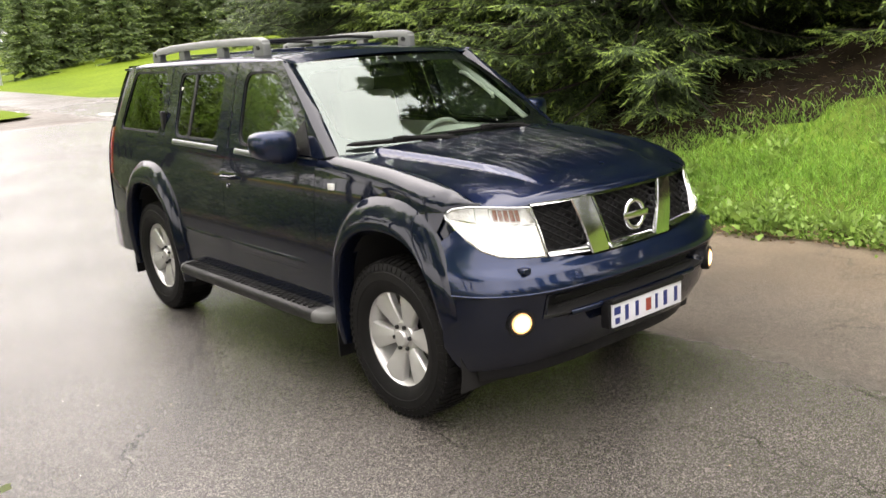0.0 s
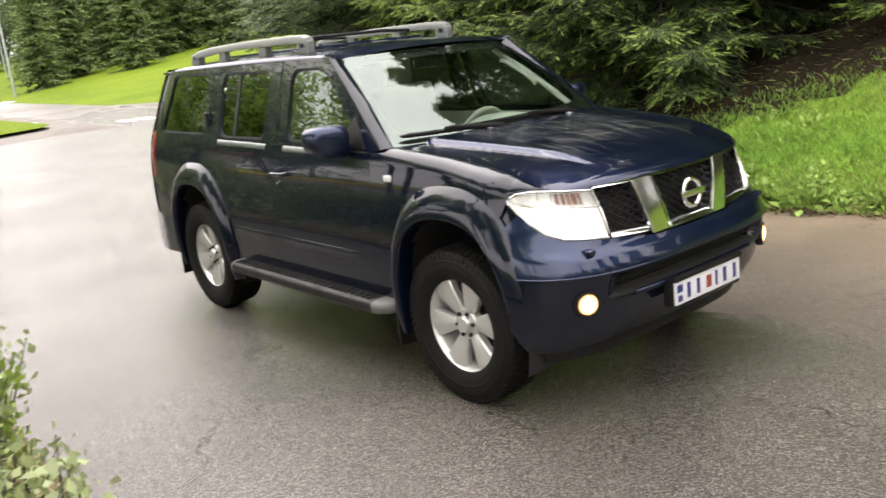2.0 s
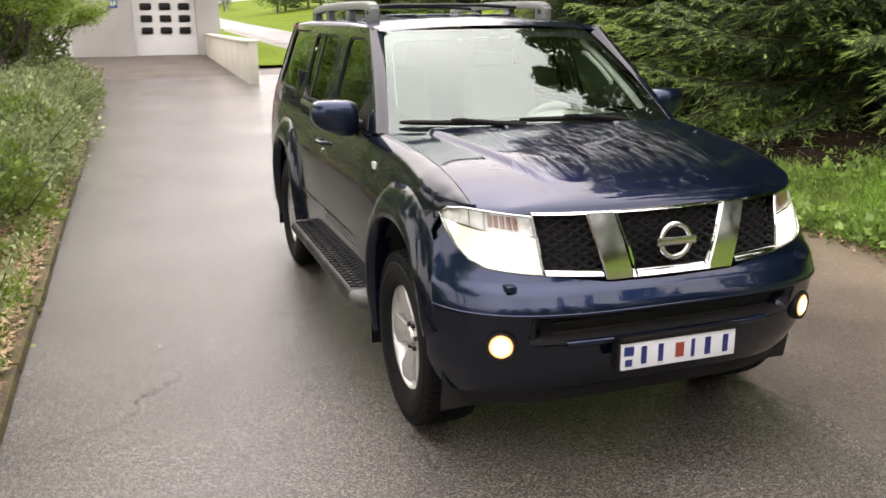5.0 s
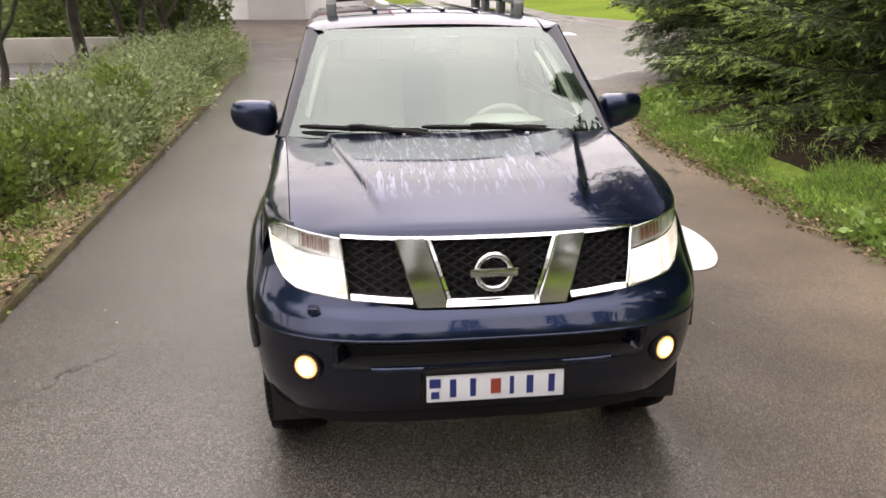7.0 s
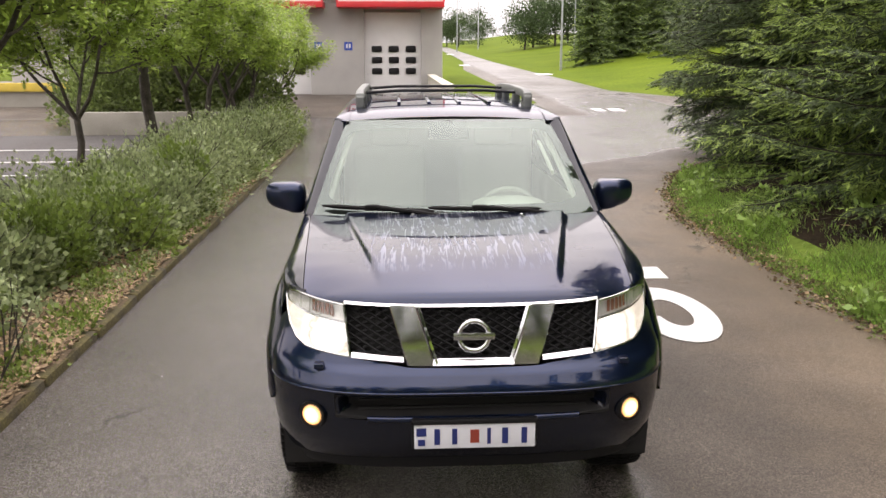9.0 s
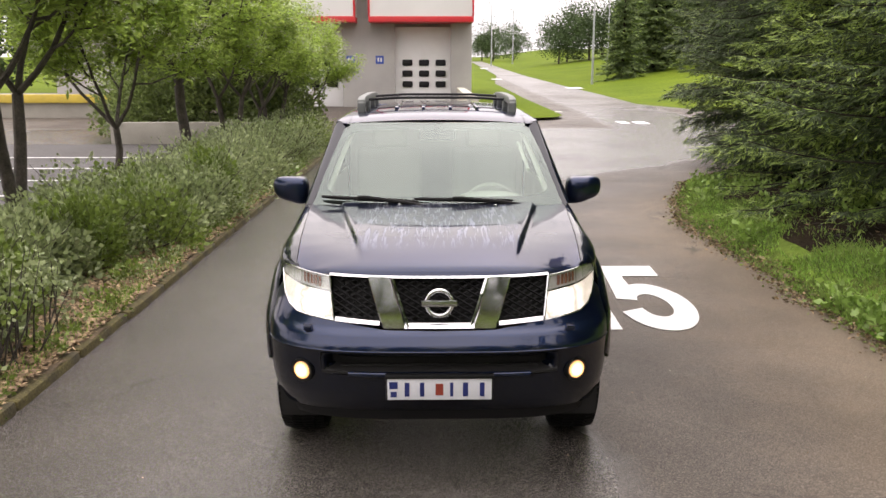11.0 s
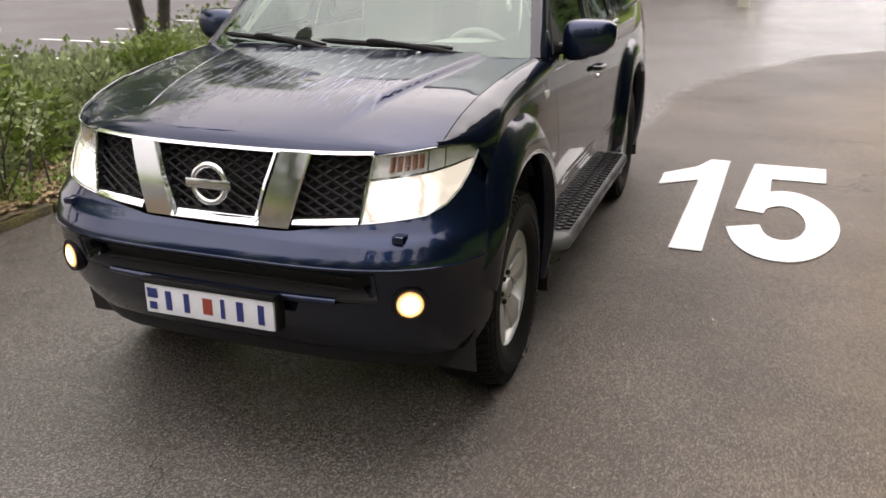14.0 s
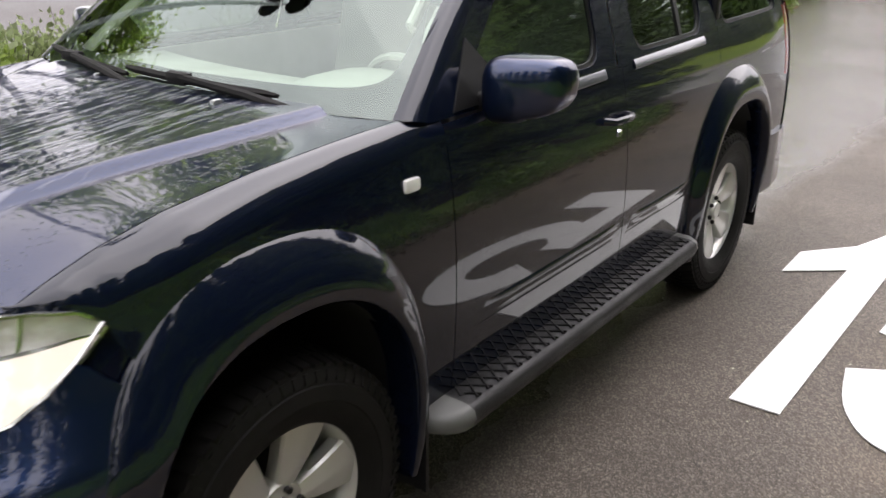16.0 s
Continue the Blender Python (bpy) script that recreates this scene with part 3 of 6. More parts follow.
def rand_dirs(n, up=0.0, rng=RNG):
    v = rng.normal(size=(n, 3))
    v[:, 2] += up
    return unit(v)


def side_of(d, rng=RNG):
    return unit(np.cross(d, rng.normal(size=d.shape)))


# ---- ground ----
EDGE_Y = [-40, -17, -12, -8, -5, 0, 2, 5, 7, 8, 9.8, 11.7, 13.0, 14.5, 17, 19]
EDGE_X = [-16, -11, -4, 1.6, 3.3, 3.5, 3.42, 3.38, 3.4, 3.5, 3.9, 4.7, 5.6, 7.2, 11.5, 18]


def edge(y):
    return np.interp(y, EDGE_Y, EDGE_X)


def bank_height(d, x, y):
    slope = float(np.interp(y, [-10, -4, 1.0, 2.5, 4, 6, 10], [0.08, 0.34, 0.42, 0.36, 0.26, 0.19, 0.16]))
    h = 0.02 + 0.08 * min(max(d, 0) / 0.35, 1) + slope * min(max(0, d - 0.25), 4.5) + 0.06 * max(0, d - 4.75)
    return h + 0.06 * min(d, 1.5) * (noise.noise((x * 0.7, y * 0.7, 3)) + 0.5 * noise.noise((x * 2.1, y * 2.1, 8)))


def rise(y):
    """The land climbs gently beyond the drive."""
    return 0.022 * max(0.0, y - 15)


def hill(x, y):
    """Rough ground further off: rises on the right of the far road."""
    r = max(0.0, min((x - 11 - 0.02 * (y - 30)) / 12, 1.5)) * max(0.0, min((y - 26) / 10, 1))
    return -0.06 + 1.5 * r + rise(min(y, 260))


def ring(a, b, n):
    return list(np.linspace(a, b, n))


xs = sorted(set(ring(-1500, -100, 5) + ring(-100, -10, 10) + ring(-10, 50, 61) + ring(50, 200, 16) + ring(200, 1500, 5)))
ys = sorted(set(ring(-1500, -50, 6) + ring(-50, 10, 13) + ring(10, 120, 80) + ring(120, 400, 10) + ring(400, 2500, 5)))
ground = new("ground", mesh("ground", *grid([[(x, y, hill(x, y)) for y in ys] for x in xs]), LIME_GRASS))
tagged(ground, "bright green mown grass land to the horizon", "ground", kind="structure")

# asphalt: the drive, the junction and the far road, one sheet
rows = []
left_y = [-22, 0, 18.5, 19.5, 21, 24, 30, 36, 44, 56, 78, 110, 160]
left_x = [-30, -30, -30, -30, -30, -30, -30, -30, 3.9, 4.2, 5.9, 6.4, 7.0]
right_x = [3.9, 3.8, 16, 30, 34, 34, 12.0, 9.3, 9.2, 8.8, 8.4, 8.6, 9.2]
dense = sorted(set(ring(-22, -10, 7) + ring(-10, 20, 61) + ring(20, 60, 41) + ring(60, 160, 21)))
for y in dense:
    a = np.interp(y, left_y, left_x)
    b = np.interp(y, left_y, right_x) if y > 18.5 else edge(y) + 0.25
    rows.append([(a + (b - a) * t, y, rise(y)) for t in np.linspace(0, 1, 9)])
road = new("road", mesh("road", *grid(rows, flip=True), ASPHALT))
tagged(road, "wet dark asphalt drive with glossy patches", "road", kind="structure")

# bank on the forest side
rows, by = [], ring(-26, 18, 177)
ds = [0, 0.12, 0.25, 0.4, 0.6, 0.85, 1.1, 1.4, 1.7, 2.0, 2.4, 2.8, 3.3, 3.8, 4.4, 5, 6, 7, 8.5, 10, 13, 17]
for y in by:
    rows.append([(edge(y) + d + 0.05 * noise.noise((0, y * 3, 1)), y, bank_height(d, edge(y) + d, y) if d else -0.03) for d in ds])
v, f = grid(rows, flip=True)
mi = []
for q in f:
    c = v[list(q)].mean(0)
    d = c[0] - edge(c[1])
    lim = float(np.interp(c[1], [-10, 1, 3, 5, 9, 14], [3.0, 2.7, 1.6, 0.75, 0.6, 0.9])) + 0.3 * noise.noise((c[0] * 0.5, c[1] * 0.5, 2))
    mi.append(0 if d < lim else 1)
bank = new("grass_bank", mesh("grass_bank", v, f, None, mats=[GRASS_SOIL, FOREST_SOIL], mat_index=mi))
tagged(bank, "sloping bank of rough grass and bare forest soil", "bank", kind="structure")

# grass blades on the bank's foot
n = 98000
gy, gd = RNG.uniform(-3, 15, n), RNG.uniform(0.02, 1, n) ** 1.5 * RNG.uniform(1.6, 5.0, n)
gd = np.where(gd < np.interp(gy, [-10, 1, 3, 5, 9, 14], [3.3, 2.9, 2.1, 1.25, 1.0, 1.5]) + RNG.normal(0, 0.3, n), gd, gd * 0.3)
gd = np.maximum(gd, 0.02)
gx = edge(gy) + gd
gz = np.array([bank_height(d, x, y) for d, x, y in zip(gd, gx, gy)])
o = np.stack([gx, gy, gz - 0.01], 1)
d = unit(np.stack([RNG.normal(-0.15, 0.6, n), RNG.normal(0, 0.6, n), np.ones(n)], 1))
hgt = RNG.uniform(0.04, 0.13, n) * (0.55 + 0.45 * np.minimum(gd / 0.6, 1)) * np.interp(gy, [2, 5], [1.0, 0.8])
bare = np.array([noise.noise((x * 1.1, y * 1.1, 21)) for x, y in zip(gx, gy)])
keep = (gy < 3.2) | (bare + RNG.normal(0, 0.12, n) > np.interp(gd, [0, 0.5, 1.2], [-0.45, -0.12, 0.1]))
pale = (gy > 3.2) & (RNG.uniform(0, 1, n) < 0.55)
grass = new("grass", quads_mesh("grass", kites(o, d, side_of(d), hgt, RNG.uniform(0.006, 0.013, n), 0.1)[keep], [GRASS, DRY_GRASS], pale[keep].astype(int)))
tagged(grass, "long fresh green grass on the bank", "grass", kind="stuff")

# dead twigs and litter on the forest floor
n = 5200
ty = RNG.uniform(-4, 14, n)
td = np.interp(ty, [-10, 1, 3, 5, 9, 14], [3.2, 2.9, 1.9, 1.0, 0.8, 1.2]) + RNG.uniform(0, 1, n) ** 1.4 * 3.6
tx = edge(ty) + td
tz = np.array([bank_height(d, x, y) for d, x, y in zip(td, tx, ty)])
d = unit(np.stack([RNG.normal(0, 1, n), RNG.normal(0, 1, n), np.abs(RNG.normal(0, 0.22, n))], 1))
tagged(new("forest_litter", quads_mesh("forest_litter", kites(np.stack([tx, ty, tz + 0.01], 1), d, side_of(d), RNG.uniform(0.03, 0.22, n), RNG.uniform(0.005, 0.014, n), 0.05), [DEAD_LEAF, BARK, BRIGHT_LEAF], RNG.choice([0, 1, 2], n, p=[0.07, 0.55, 0.38]))), "dead twigs, needles and small seedlings on the forest floor", "leaf litter", kind="stuff")

# soil strip and kerb on the hedge side
rows = []
for y in ring(-12, 19.3, 120):
    rows.append([(x, y, 0.06 + 0.05 * noise.noise((x * 1.5, y * 1.5, 5)) + 0.03 * noise.noise((x * 6, y * 6, 5))) for x in (-2.62, -2.8, -2.9, -3.1, -3.4, -3.8, -4.3, -4.9, -5.5)] + [(-5.6, y, -0.05)])
soil = new("soil_strip", mesh("soil_strip", *grid(rows), LITTER))
tagged(soil, "strip of soil with dry leaf litter", "soil", kind="structure")
kerb = thing("kerb", "low concrete kerb overgrown with yellow-green moss", "kerb", kind="structure")
block = mesh("kerb_stone", *bevel_box(0.12, 0.985, 0.2, 0.03, (0, 0, 0)), MOSS)
for i in range(31):
    k = part("kerb_stone", block, kerb)
    k.location = (-2.66 + random.uniform(-0.008, 0.008), -11.5 + i, -0.03 + random.uniform(-0.01, 0.01))
    k.rotation_euler = (0, random.uniform(-0.02, 0.02), random.uniform(-0.008, 0.008))


# ---- hedge ----
def clump_leaves(rng, cx, cy, r, h, n, size):
    """Leaves over a loose mound, with gaps and a few long shoots."""
    a, u = rng.uniform(0, 6.283, n), rng.uniform(0, 1, n)
    el = np.arcsin(rng.uniform(0.0, 1, n))
    rad = 1 - 0.5 * u ** 2.2
    lump = 1 + 0.22 * np.sin(a * 3 + cx * 9) * np.cos(el * 4 + cy * 7)
    o = np.stack([cx + r * np.cos(a) * np.cos(el) * rad * lump, cy + r * np.sin(a) * np.cos(el) * rad * lump, 0.06 + h * np.sin(el) ** 0.8 * rad * lump], 1) + rng.normal(0, 0.035, (n, 3))
    d = unit(np.stack([np.cos(a) * np.cos(el), np.sin(a) * np.cos(el), np.sin(el) + 0.25], 1) + rng.normal(0, 0.5, (n, 3)))
    ln = rng.uniform(0.55, 1.25, n) * size
    return kites(o, d, side_of(d, rng), ln, ln * rng.uniform(0.5, 0.8, n), 0.15)


Q, QM, stems = [], [], []
hr = np.random.default_rng(31)
y = 1.6
while y < 19.2:
    for lane in range(2):
        cx = (-3.45 if lane else -4.25) + hr.normal(0, 0.12) + (0.2 if y > 6.5 else -0.25 if y < 4.5 else 0)
        r, h = hr.uniform(0.42, 0.66), hr.uniform(0.52, 0.86) * (1.05 if y > 7 else 0.95)
        bright = hr.uniform() < (0.38 if 4.5 < y < 7.5 else 0.12)
        nl = 2300 if y < 8 else 1300
        Q.append(clump_leaves(hr, cx, y + hr.normal(0, 0.15), r, h, nl, hr.uniform(0.055, 0.08) if not bright else 0.068))
        QM.append(np.full(nl, 1 if bright else 0))
        for k in range(7):
            tip = np.array([cx + hr.normal(0, r * 0.6), y + hr.normal(0, r * 0.6), h * hr.uniform(0.7, 1.25)])
            stems.append(tube([(cx + hr.normal(0, 0.1), y + hr.normal(0, 0.1), 0.02), tuple((tip + np.array([cx, y, 0.1])) / 2 + hr.normal(0, 0.04, 3)), tuple(tip)], [0.010, 0.007, 0.003], 5, False))
    y += hr.uniform(0.38, 0.55)
# low weeds between kerb and hedge
for i in range(75):
    wy, wx = hr.uniform(0.5, 17, 1)[0], -2.76 - abs(hr.normal(0, 0.16))
    Q.append(clump_leaves(hr, wx, wy, hr.uniform(0.08, 0.2), hr.uniform(0.06, 0.2), 70, hr.uniform(0.03, 0.06)))
    QM.append(np.full(70, int(hr.uniform() < 0.6)))
near = new("hedge", quads_mesh("hedge", np.concatenate(Q), [HEDGE_LEAF, BRIGHT_LEAF], np.concatenate(QM)))
tagged(near, "loose grey-green shrub hedge along the drive", "hedge", kind="stuff")
tagged(new("hedge_stems", mesh("hedge_stems", *join(*stems), BARK)), "thin brown stems inside the shrub hedge", "hedge", kind="stuff")

# dead leaves on the soil, grass tufts along the kerb, weeds along the verge
n = 16000
o = np.stack([-2.66 - np.abs(hr.normal(0, 0.42, n)), hr.uniform(0.2, 12, n), hr.uniform(0.085, 0.125, n)], 1)
d = unit(np.stack([hr.normal(0, 1, n), hr.normal(0, 1, n), hr.normal(0, 0.25, n)], 1))
ln = hr.uniform(0.025, 0.06, n)
tagged(new("dead_leaves", quads_mesh("dead_leaves", kites(o, d, unit(np.cross(d, np.array([0, 0, 1.0])) + hr.normal(0, 0.3, d.shape)), ln, ln * 0.6, 0.1), [DEAD_LEAF])), "dry brown leaves scattered on the soil strip", "leaf litter", kind="stuff")
n = 5200
c = hr.uniform(0.0, 14, 130)
o = np.stack([-2.72 - np.abs(hr.normal(0, 0.09, n)), c[hr.integers(0, 130, n)] + hr.normal(0, 0.10, n), np.full(n, 0.04)], 1)
d = unit(np.stack([hr.normal(0.12, 0.35, n), hr.normal(0, 0.35, n), np.ones(n)], 1))
tagged(new("grass_tufts", quads_mesh("grass_tufts", kites(o, d, side_of(d, hr), hr.uniform(0.05, 0.15, n), hr.uniform(0.005, 0.010, n), 0.12), [GRASS])), "thin grass tufts along the mossy kerb", "grass", kind="stuff")
n = 9000
vy = hr.uniform(-2.5, 14, n)
vd = hr.normal(0.02, 0.09, n) + 0.07 * np.sin(vy * 2.3) * np.sin(vy * 0.9 + 1)
o = np.stack([edge(vy) + vd, vy, 0.012 + np.maximum(vd, 0) * 0.3 + hr.uniform(0, 0.02, n)], 1)
d = unit(np.stack([hr.normal(0, 1, n), hr.normal(0, 1, n), hr.normal(0.1, 0.3, n)], 1))
ln = hr.uniform(0.015, 0.06, n)
tagged(new("verge_litter", quads_mesh("verge_litter", kites(o, d, side_of(d, hr), ln, ln * hr.uniform(0.3, 0.7, n), 0.15), [DEAD_LEAF, LITTER, DRY_GRASS], hr.choice([0, 1, 2], n, p=[0.35, 0.4, 0.25]))), "brown dead leaves and crumbs of soil along the verge", "leaf litter", kind="stuff")
W = []
for i in range(110):
    wy, wd = (hr.uniform(-1.8, 3.2), abs(hr.normal(0, 0.16)) + 0.02) if i < 60 else (hr.uniform(-1.5, 12), hr.uniform(0.1, 2.0))
    wx = float(edge(wy)) + wd
    q = clump_leaves(hr, wx, wy, hr.uniform(0.08, 0.2), hr.uniform(0.06, 0.16), 46, hr.uniform(0.05, 0.10))
    q[:, :, 2] += bank_height(wd, wx, wy) - 0.05
    W.append(q)
tagged(new("weeds", quads_mesh("weeds", np.concatenate(W), [WEED])), "broad-leaved weeds in the verge grass", "weed", kind="stuff")

# fallen petals and leaf scraps on the wet asphalt
n = 130
o = np.stack([hr.uniform(-2.6, 3.2, n), hr.uniform(-5, 12, n), np.full(n, 0.004)], 1)
d = unit(np.stack([hr.normal(0, 1, n), hr.normal(0, 1, n), np.full(n, 0.05)], 1))
ln = hr.uniform(0.006, 0.017, n)
tagged(new("petals", quads_mesh("petals", kites(o, d, unit(np.cross(d, np.array([0, 0, 1.0]))), ln, ln * 0.7, 0.02), [BLOSSOM, DEAD_LEAF], (hr.uniform(size=n) < 0.5).astype(int))), "small pale petals and leaf scraps on the asphalt", "petal", kind="stuff")

# the open shrub at the drive's near end
shrub = thing("shrub", "open straggly shrub with bare brown stems and round leaves", "shrub")
Q, QM, stems = [], [], []
for k in range(95):
    b0 = np.array([hr.uniform(-3.3, -2.85), hr.uniform(-0.5, 2.3), 0.03])
    tip = b0 + np.array([hr.normal(0.06, 0.12), hr.normal(0, 0.14), hr.uniform(0.4, 0.62) * (1 + 0.28 * max(0.0, b0[1]) / 1.2)])
    mid = (b0 + tip) / 2 + hr.normal(0, 0.04, 3)
    stems.append(tube([tuple(b0), tuple(mid), tuple(tip)], [0.008, 0.006, 0.0025], 5, False))
    n = 24
    t = hr.uniform(0.35, 1.0, n)[:, None]
    o = mid + (tip - mid) * t + hr.normal(0, 0.035, (n, 3))
    d = unit(hr.normal(0, 1, (n, 3)) + np.array([0, 0, 0.5]))
    ln = hr.uniform(0.03, 0.065, n)
    Q.append(kites(o, d, side_of(d, hr), ln, ln * hr.uniform(0.55, 0.85, n)))
    QM.append(np.full(n, int(hr.uniform() < 0.45)))
part("branchwork", mesh("branchwork", *join(*stems), BARK), shrub)["kind"] = "stuff"
part("foliage", quads_mesh("foliage", np.concatenate(Q), [HEDGE_LEAF, BRIGHT_LEAF], np.concatenate(QM)), shrub)


# ---- spruces ----
def spruce_meshes(seed, H, R, z0, near=True, lift=0.0, coarse=False, even=0.0, fresh=1.0):
    """Trunk and crown of a spruce; the crown is made of drooping boughs with side twigs and pale new tips. fresh scales
    the share of pale tips: more for lit trees, less for shaded ones.
    """
    rng = np.random.default_rng(seed)
    O, D, S, L, W, M = [], [], [], [], [], []
    trunk_pieces = [tube([(0, 0, -0.3), (0.02, 0.01, H * 0.3), (0, 0.03, H * 0.7), (0, 0, H)], [0.17, 0.13, 0.07, 0.01], 9, False)]
    z = z0
    while z < H - 0.3:
        fine = near and z < 4.0
        k = 11 if fine else 12 if coarse else 10
        a0 = rng.uniform(0, 6.28)
        for j in range(k):
            az = a0 + j * 6.283 / k + rng.normal(0, 0.25)
            zz = z + rng.uniform(-0.15, 0.15)
            length = R * ((H - zz) / (H - z0)) ** 0.62 * (rng.uniform(0.72, 1.12) * (1 - even) + even * rng.uniform(0.92, 1.04)) * (1 - lift * max(0.0, 1 - (zz - z0) / 1.7))
            el = np.interp(zz / H, [0, 0.5, 1], [-0.16, -0.02, 0.5]) + rng.normal(0, 0.17 if fine else 0.09)
            out = np.array([math.cos(az), math.sin(az), 0.0])
            m = max(4, int(length / 0.25))
            s = np.linspace(0, 1, m + 1)
            sag = -0.16 * length * np.sin(s * math.pi * 0.75)
            path = out[None] * (s * length * math.cos(el))[:, None]
            path[:, 2] += zz + s * length * math.sin(el) + sag
            if fine:
                trunk_pieces.append(tube(path[::2] if m > 4 else path, list(np.linspace(0.024, 0.006, len(path[::2] if m > 4 else path))), 4, False))
            step = 0.092 if fine else 0.3 if coarse else 0.2
            t = np.arange(0.22 if fine else 0.1, 1.0, step / length)
            for side in (-1, 1):
                tt = np.clip(t + rng.uniform(-0.5, 0.5, len(t)) * step / length, 0, 1)
                base = np.stack([np.interp(tt, s, path[:, c]) for c in range(3)], 1)
                ax = unit(np.stack([np.interp(np.minimum(tt + 0.05, 1), s, path[:, c]) - np.interp(np.maximum(tt - 0.05, 0), s, path[:, c]) for c in range(3)], 1))
                perp = unit(np.cross(ax, np.array([0, 0, 1.0]))) * side
                dr = unit(ax * 0.75 + perp * 0.8 + np.array([0, 0, -0.3]) + rng.normal(0, 0.24, ax.shape))
                ln = (0.14 + 0.42 * np.sin(np.clip(1.08 - tt, 0, 1) * 2.2)) * (0.6 + 0.16 * length) * rng.uniform(0.7, 1.2, len(t))
                sd = unit(np.cross(dr, np.array([0, 0, 1.0])) + rng.normal(0, 0.2, dr.shape))
                O.append(base), D.append(dr), S.append(sd), L.append(ln * (0.8 if fine else 1)), W.append(np.full(len(t), 0.026 if fine else 0.38 if coarse else 0.17)), M.append(np.zeros(len(t)))
                for q in ((0.12, 0.25, 0.38, 0.51, 0.64, 0.77, 0.9) if fine else (0.5,) if coarse else (0.35, 0.7)):
                    for ss in (-1, 1):
                        b2 = base + dr * (ln * q)[:, None]
                        d2 = unit(dr * 0.8 + sd * ss * 0.75 + np.array([0, 0, -0.18]) + rng.normal(0, 0.28, dr.shape))
                        l2 = (ln * (0.32 - 0.22 * q) + 0.03) * rng.uniform(0.7, 1.3, len(t))
                        tip = (rng.uniform(size=len(t)) < (0.04 + 0.8 * tt * tt * q) * fresh)
                        O.append(b2), D.append(d2), S.append(unit(np.cross(d2, np.array([0, 0, 1.0])) + rng.normal(0, 0.3, d2.shape))), L.append(l2)
                        W.append(np.full(len(t), 0.021 if fine else 0.28 if coarse else 0.12)), M.append(tip)
                tip = rng.uniform(size=len(t)) < (0.3 + 0.65 * tt) * fresh
                O.append(base + dr * (ln * 0.88)[:, None]), D.append(dr), S.append(sd), L.append(ln * 0.28 + 0.03), W.append(np.full(len(t), 0.030 if fine else 0.18 if coarse else 0.10)), M.append(tip)
        z += rng.uniform(0.24, 0.34) if fine else rng.uniform(0.42, 0.56)
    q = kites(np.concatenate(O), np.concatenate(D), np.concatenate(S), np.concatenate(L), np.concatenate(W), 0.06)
    return mesh("trunk", *join(*trunk_pieces), SPRUCE_BARK), quads_mesh("crown", q, [HAZED_NEEDLE if coarse else NEEDLE, NEW_NEEDLE], np.concatenate(M).astype(int))


def spruce(kind, x, y, z, turn, size, label):
    t = thing("spruce_tree", label, "tree", pose(x, y, z, 0, 0, turn) @ Matrix.Scale(size, 4), group="spruces on the bank")
    part("trunk", kind[0], t)
    part("crown", kind[1], t)
    return t


# pale tip shares differ to put each tree's light or shade into its colour
NEAR_SPRUCES = [spruce_meshes(1, 14.5, 3.4, 0.75, fresh=0.9), spruce_meshes(2, 15.5, 3.6, 0.95, fresh=0.8), spruce_meshes(3, 13.5, 3.3, 0.6, fresh=2.2), spruce_meshes(5, 14.0, 3.35, 0.45, lift=0.35, even=0.7, fresh=0.3)]
FAR_SPRUCE = spruce_meshes(4, 9.0, 2.6, 0.3, near=False)
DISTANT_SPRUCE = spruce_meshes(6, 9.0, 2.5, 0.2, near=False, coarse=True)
NEAR = "dark green spruce with drooping boughs and pale new tips"
for i, (x, y, s) in enumerate([(8.3, 14.4, 1.0), (7.0, 11.2, 1.0), (6.8, 7.9, 0.92), (7.0, 5.3, 0.95), (9.3, 2.6, 1.05), (10.6, -0.6, 1.1), (10.4, -4.4, 1.0), (9.9, -8.2, 1.0), (9.4, 0.6, 1.0)]):
    spruce(FAR_SPRUCE if i == 7 else NEAR_SPRUCES[3 if i < 2 else i % 3], x, y, bank_height(x - float(edge(y)), x, y), 40 * i * 1.7, s, NEAR)
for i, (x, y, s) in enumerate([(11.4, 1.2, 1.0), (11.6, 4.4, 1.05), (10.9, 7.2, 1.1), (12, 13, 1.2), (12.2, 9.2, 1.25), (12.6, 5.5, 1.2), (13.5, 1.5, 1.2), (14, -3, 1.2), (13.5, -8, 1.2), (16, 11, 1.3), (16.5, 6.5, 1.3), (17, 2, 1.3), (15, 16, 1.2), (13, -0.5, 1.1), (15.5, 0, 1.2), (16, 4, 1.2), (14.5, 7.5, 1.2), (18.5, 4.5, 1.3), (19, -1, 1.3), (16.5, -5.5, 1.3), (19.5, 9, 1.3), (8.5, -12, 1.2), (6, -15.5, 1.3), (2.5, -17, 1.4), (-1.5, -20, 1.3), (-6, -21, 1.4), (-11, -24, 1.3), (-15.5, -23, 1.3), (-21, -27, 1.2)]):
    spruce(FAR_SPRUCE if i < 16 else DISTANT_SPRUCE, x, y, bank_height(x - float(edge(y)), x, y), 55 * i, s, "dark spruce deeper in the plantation")
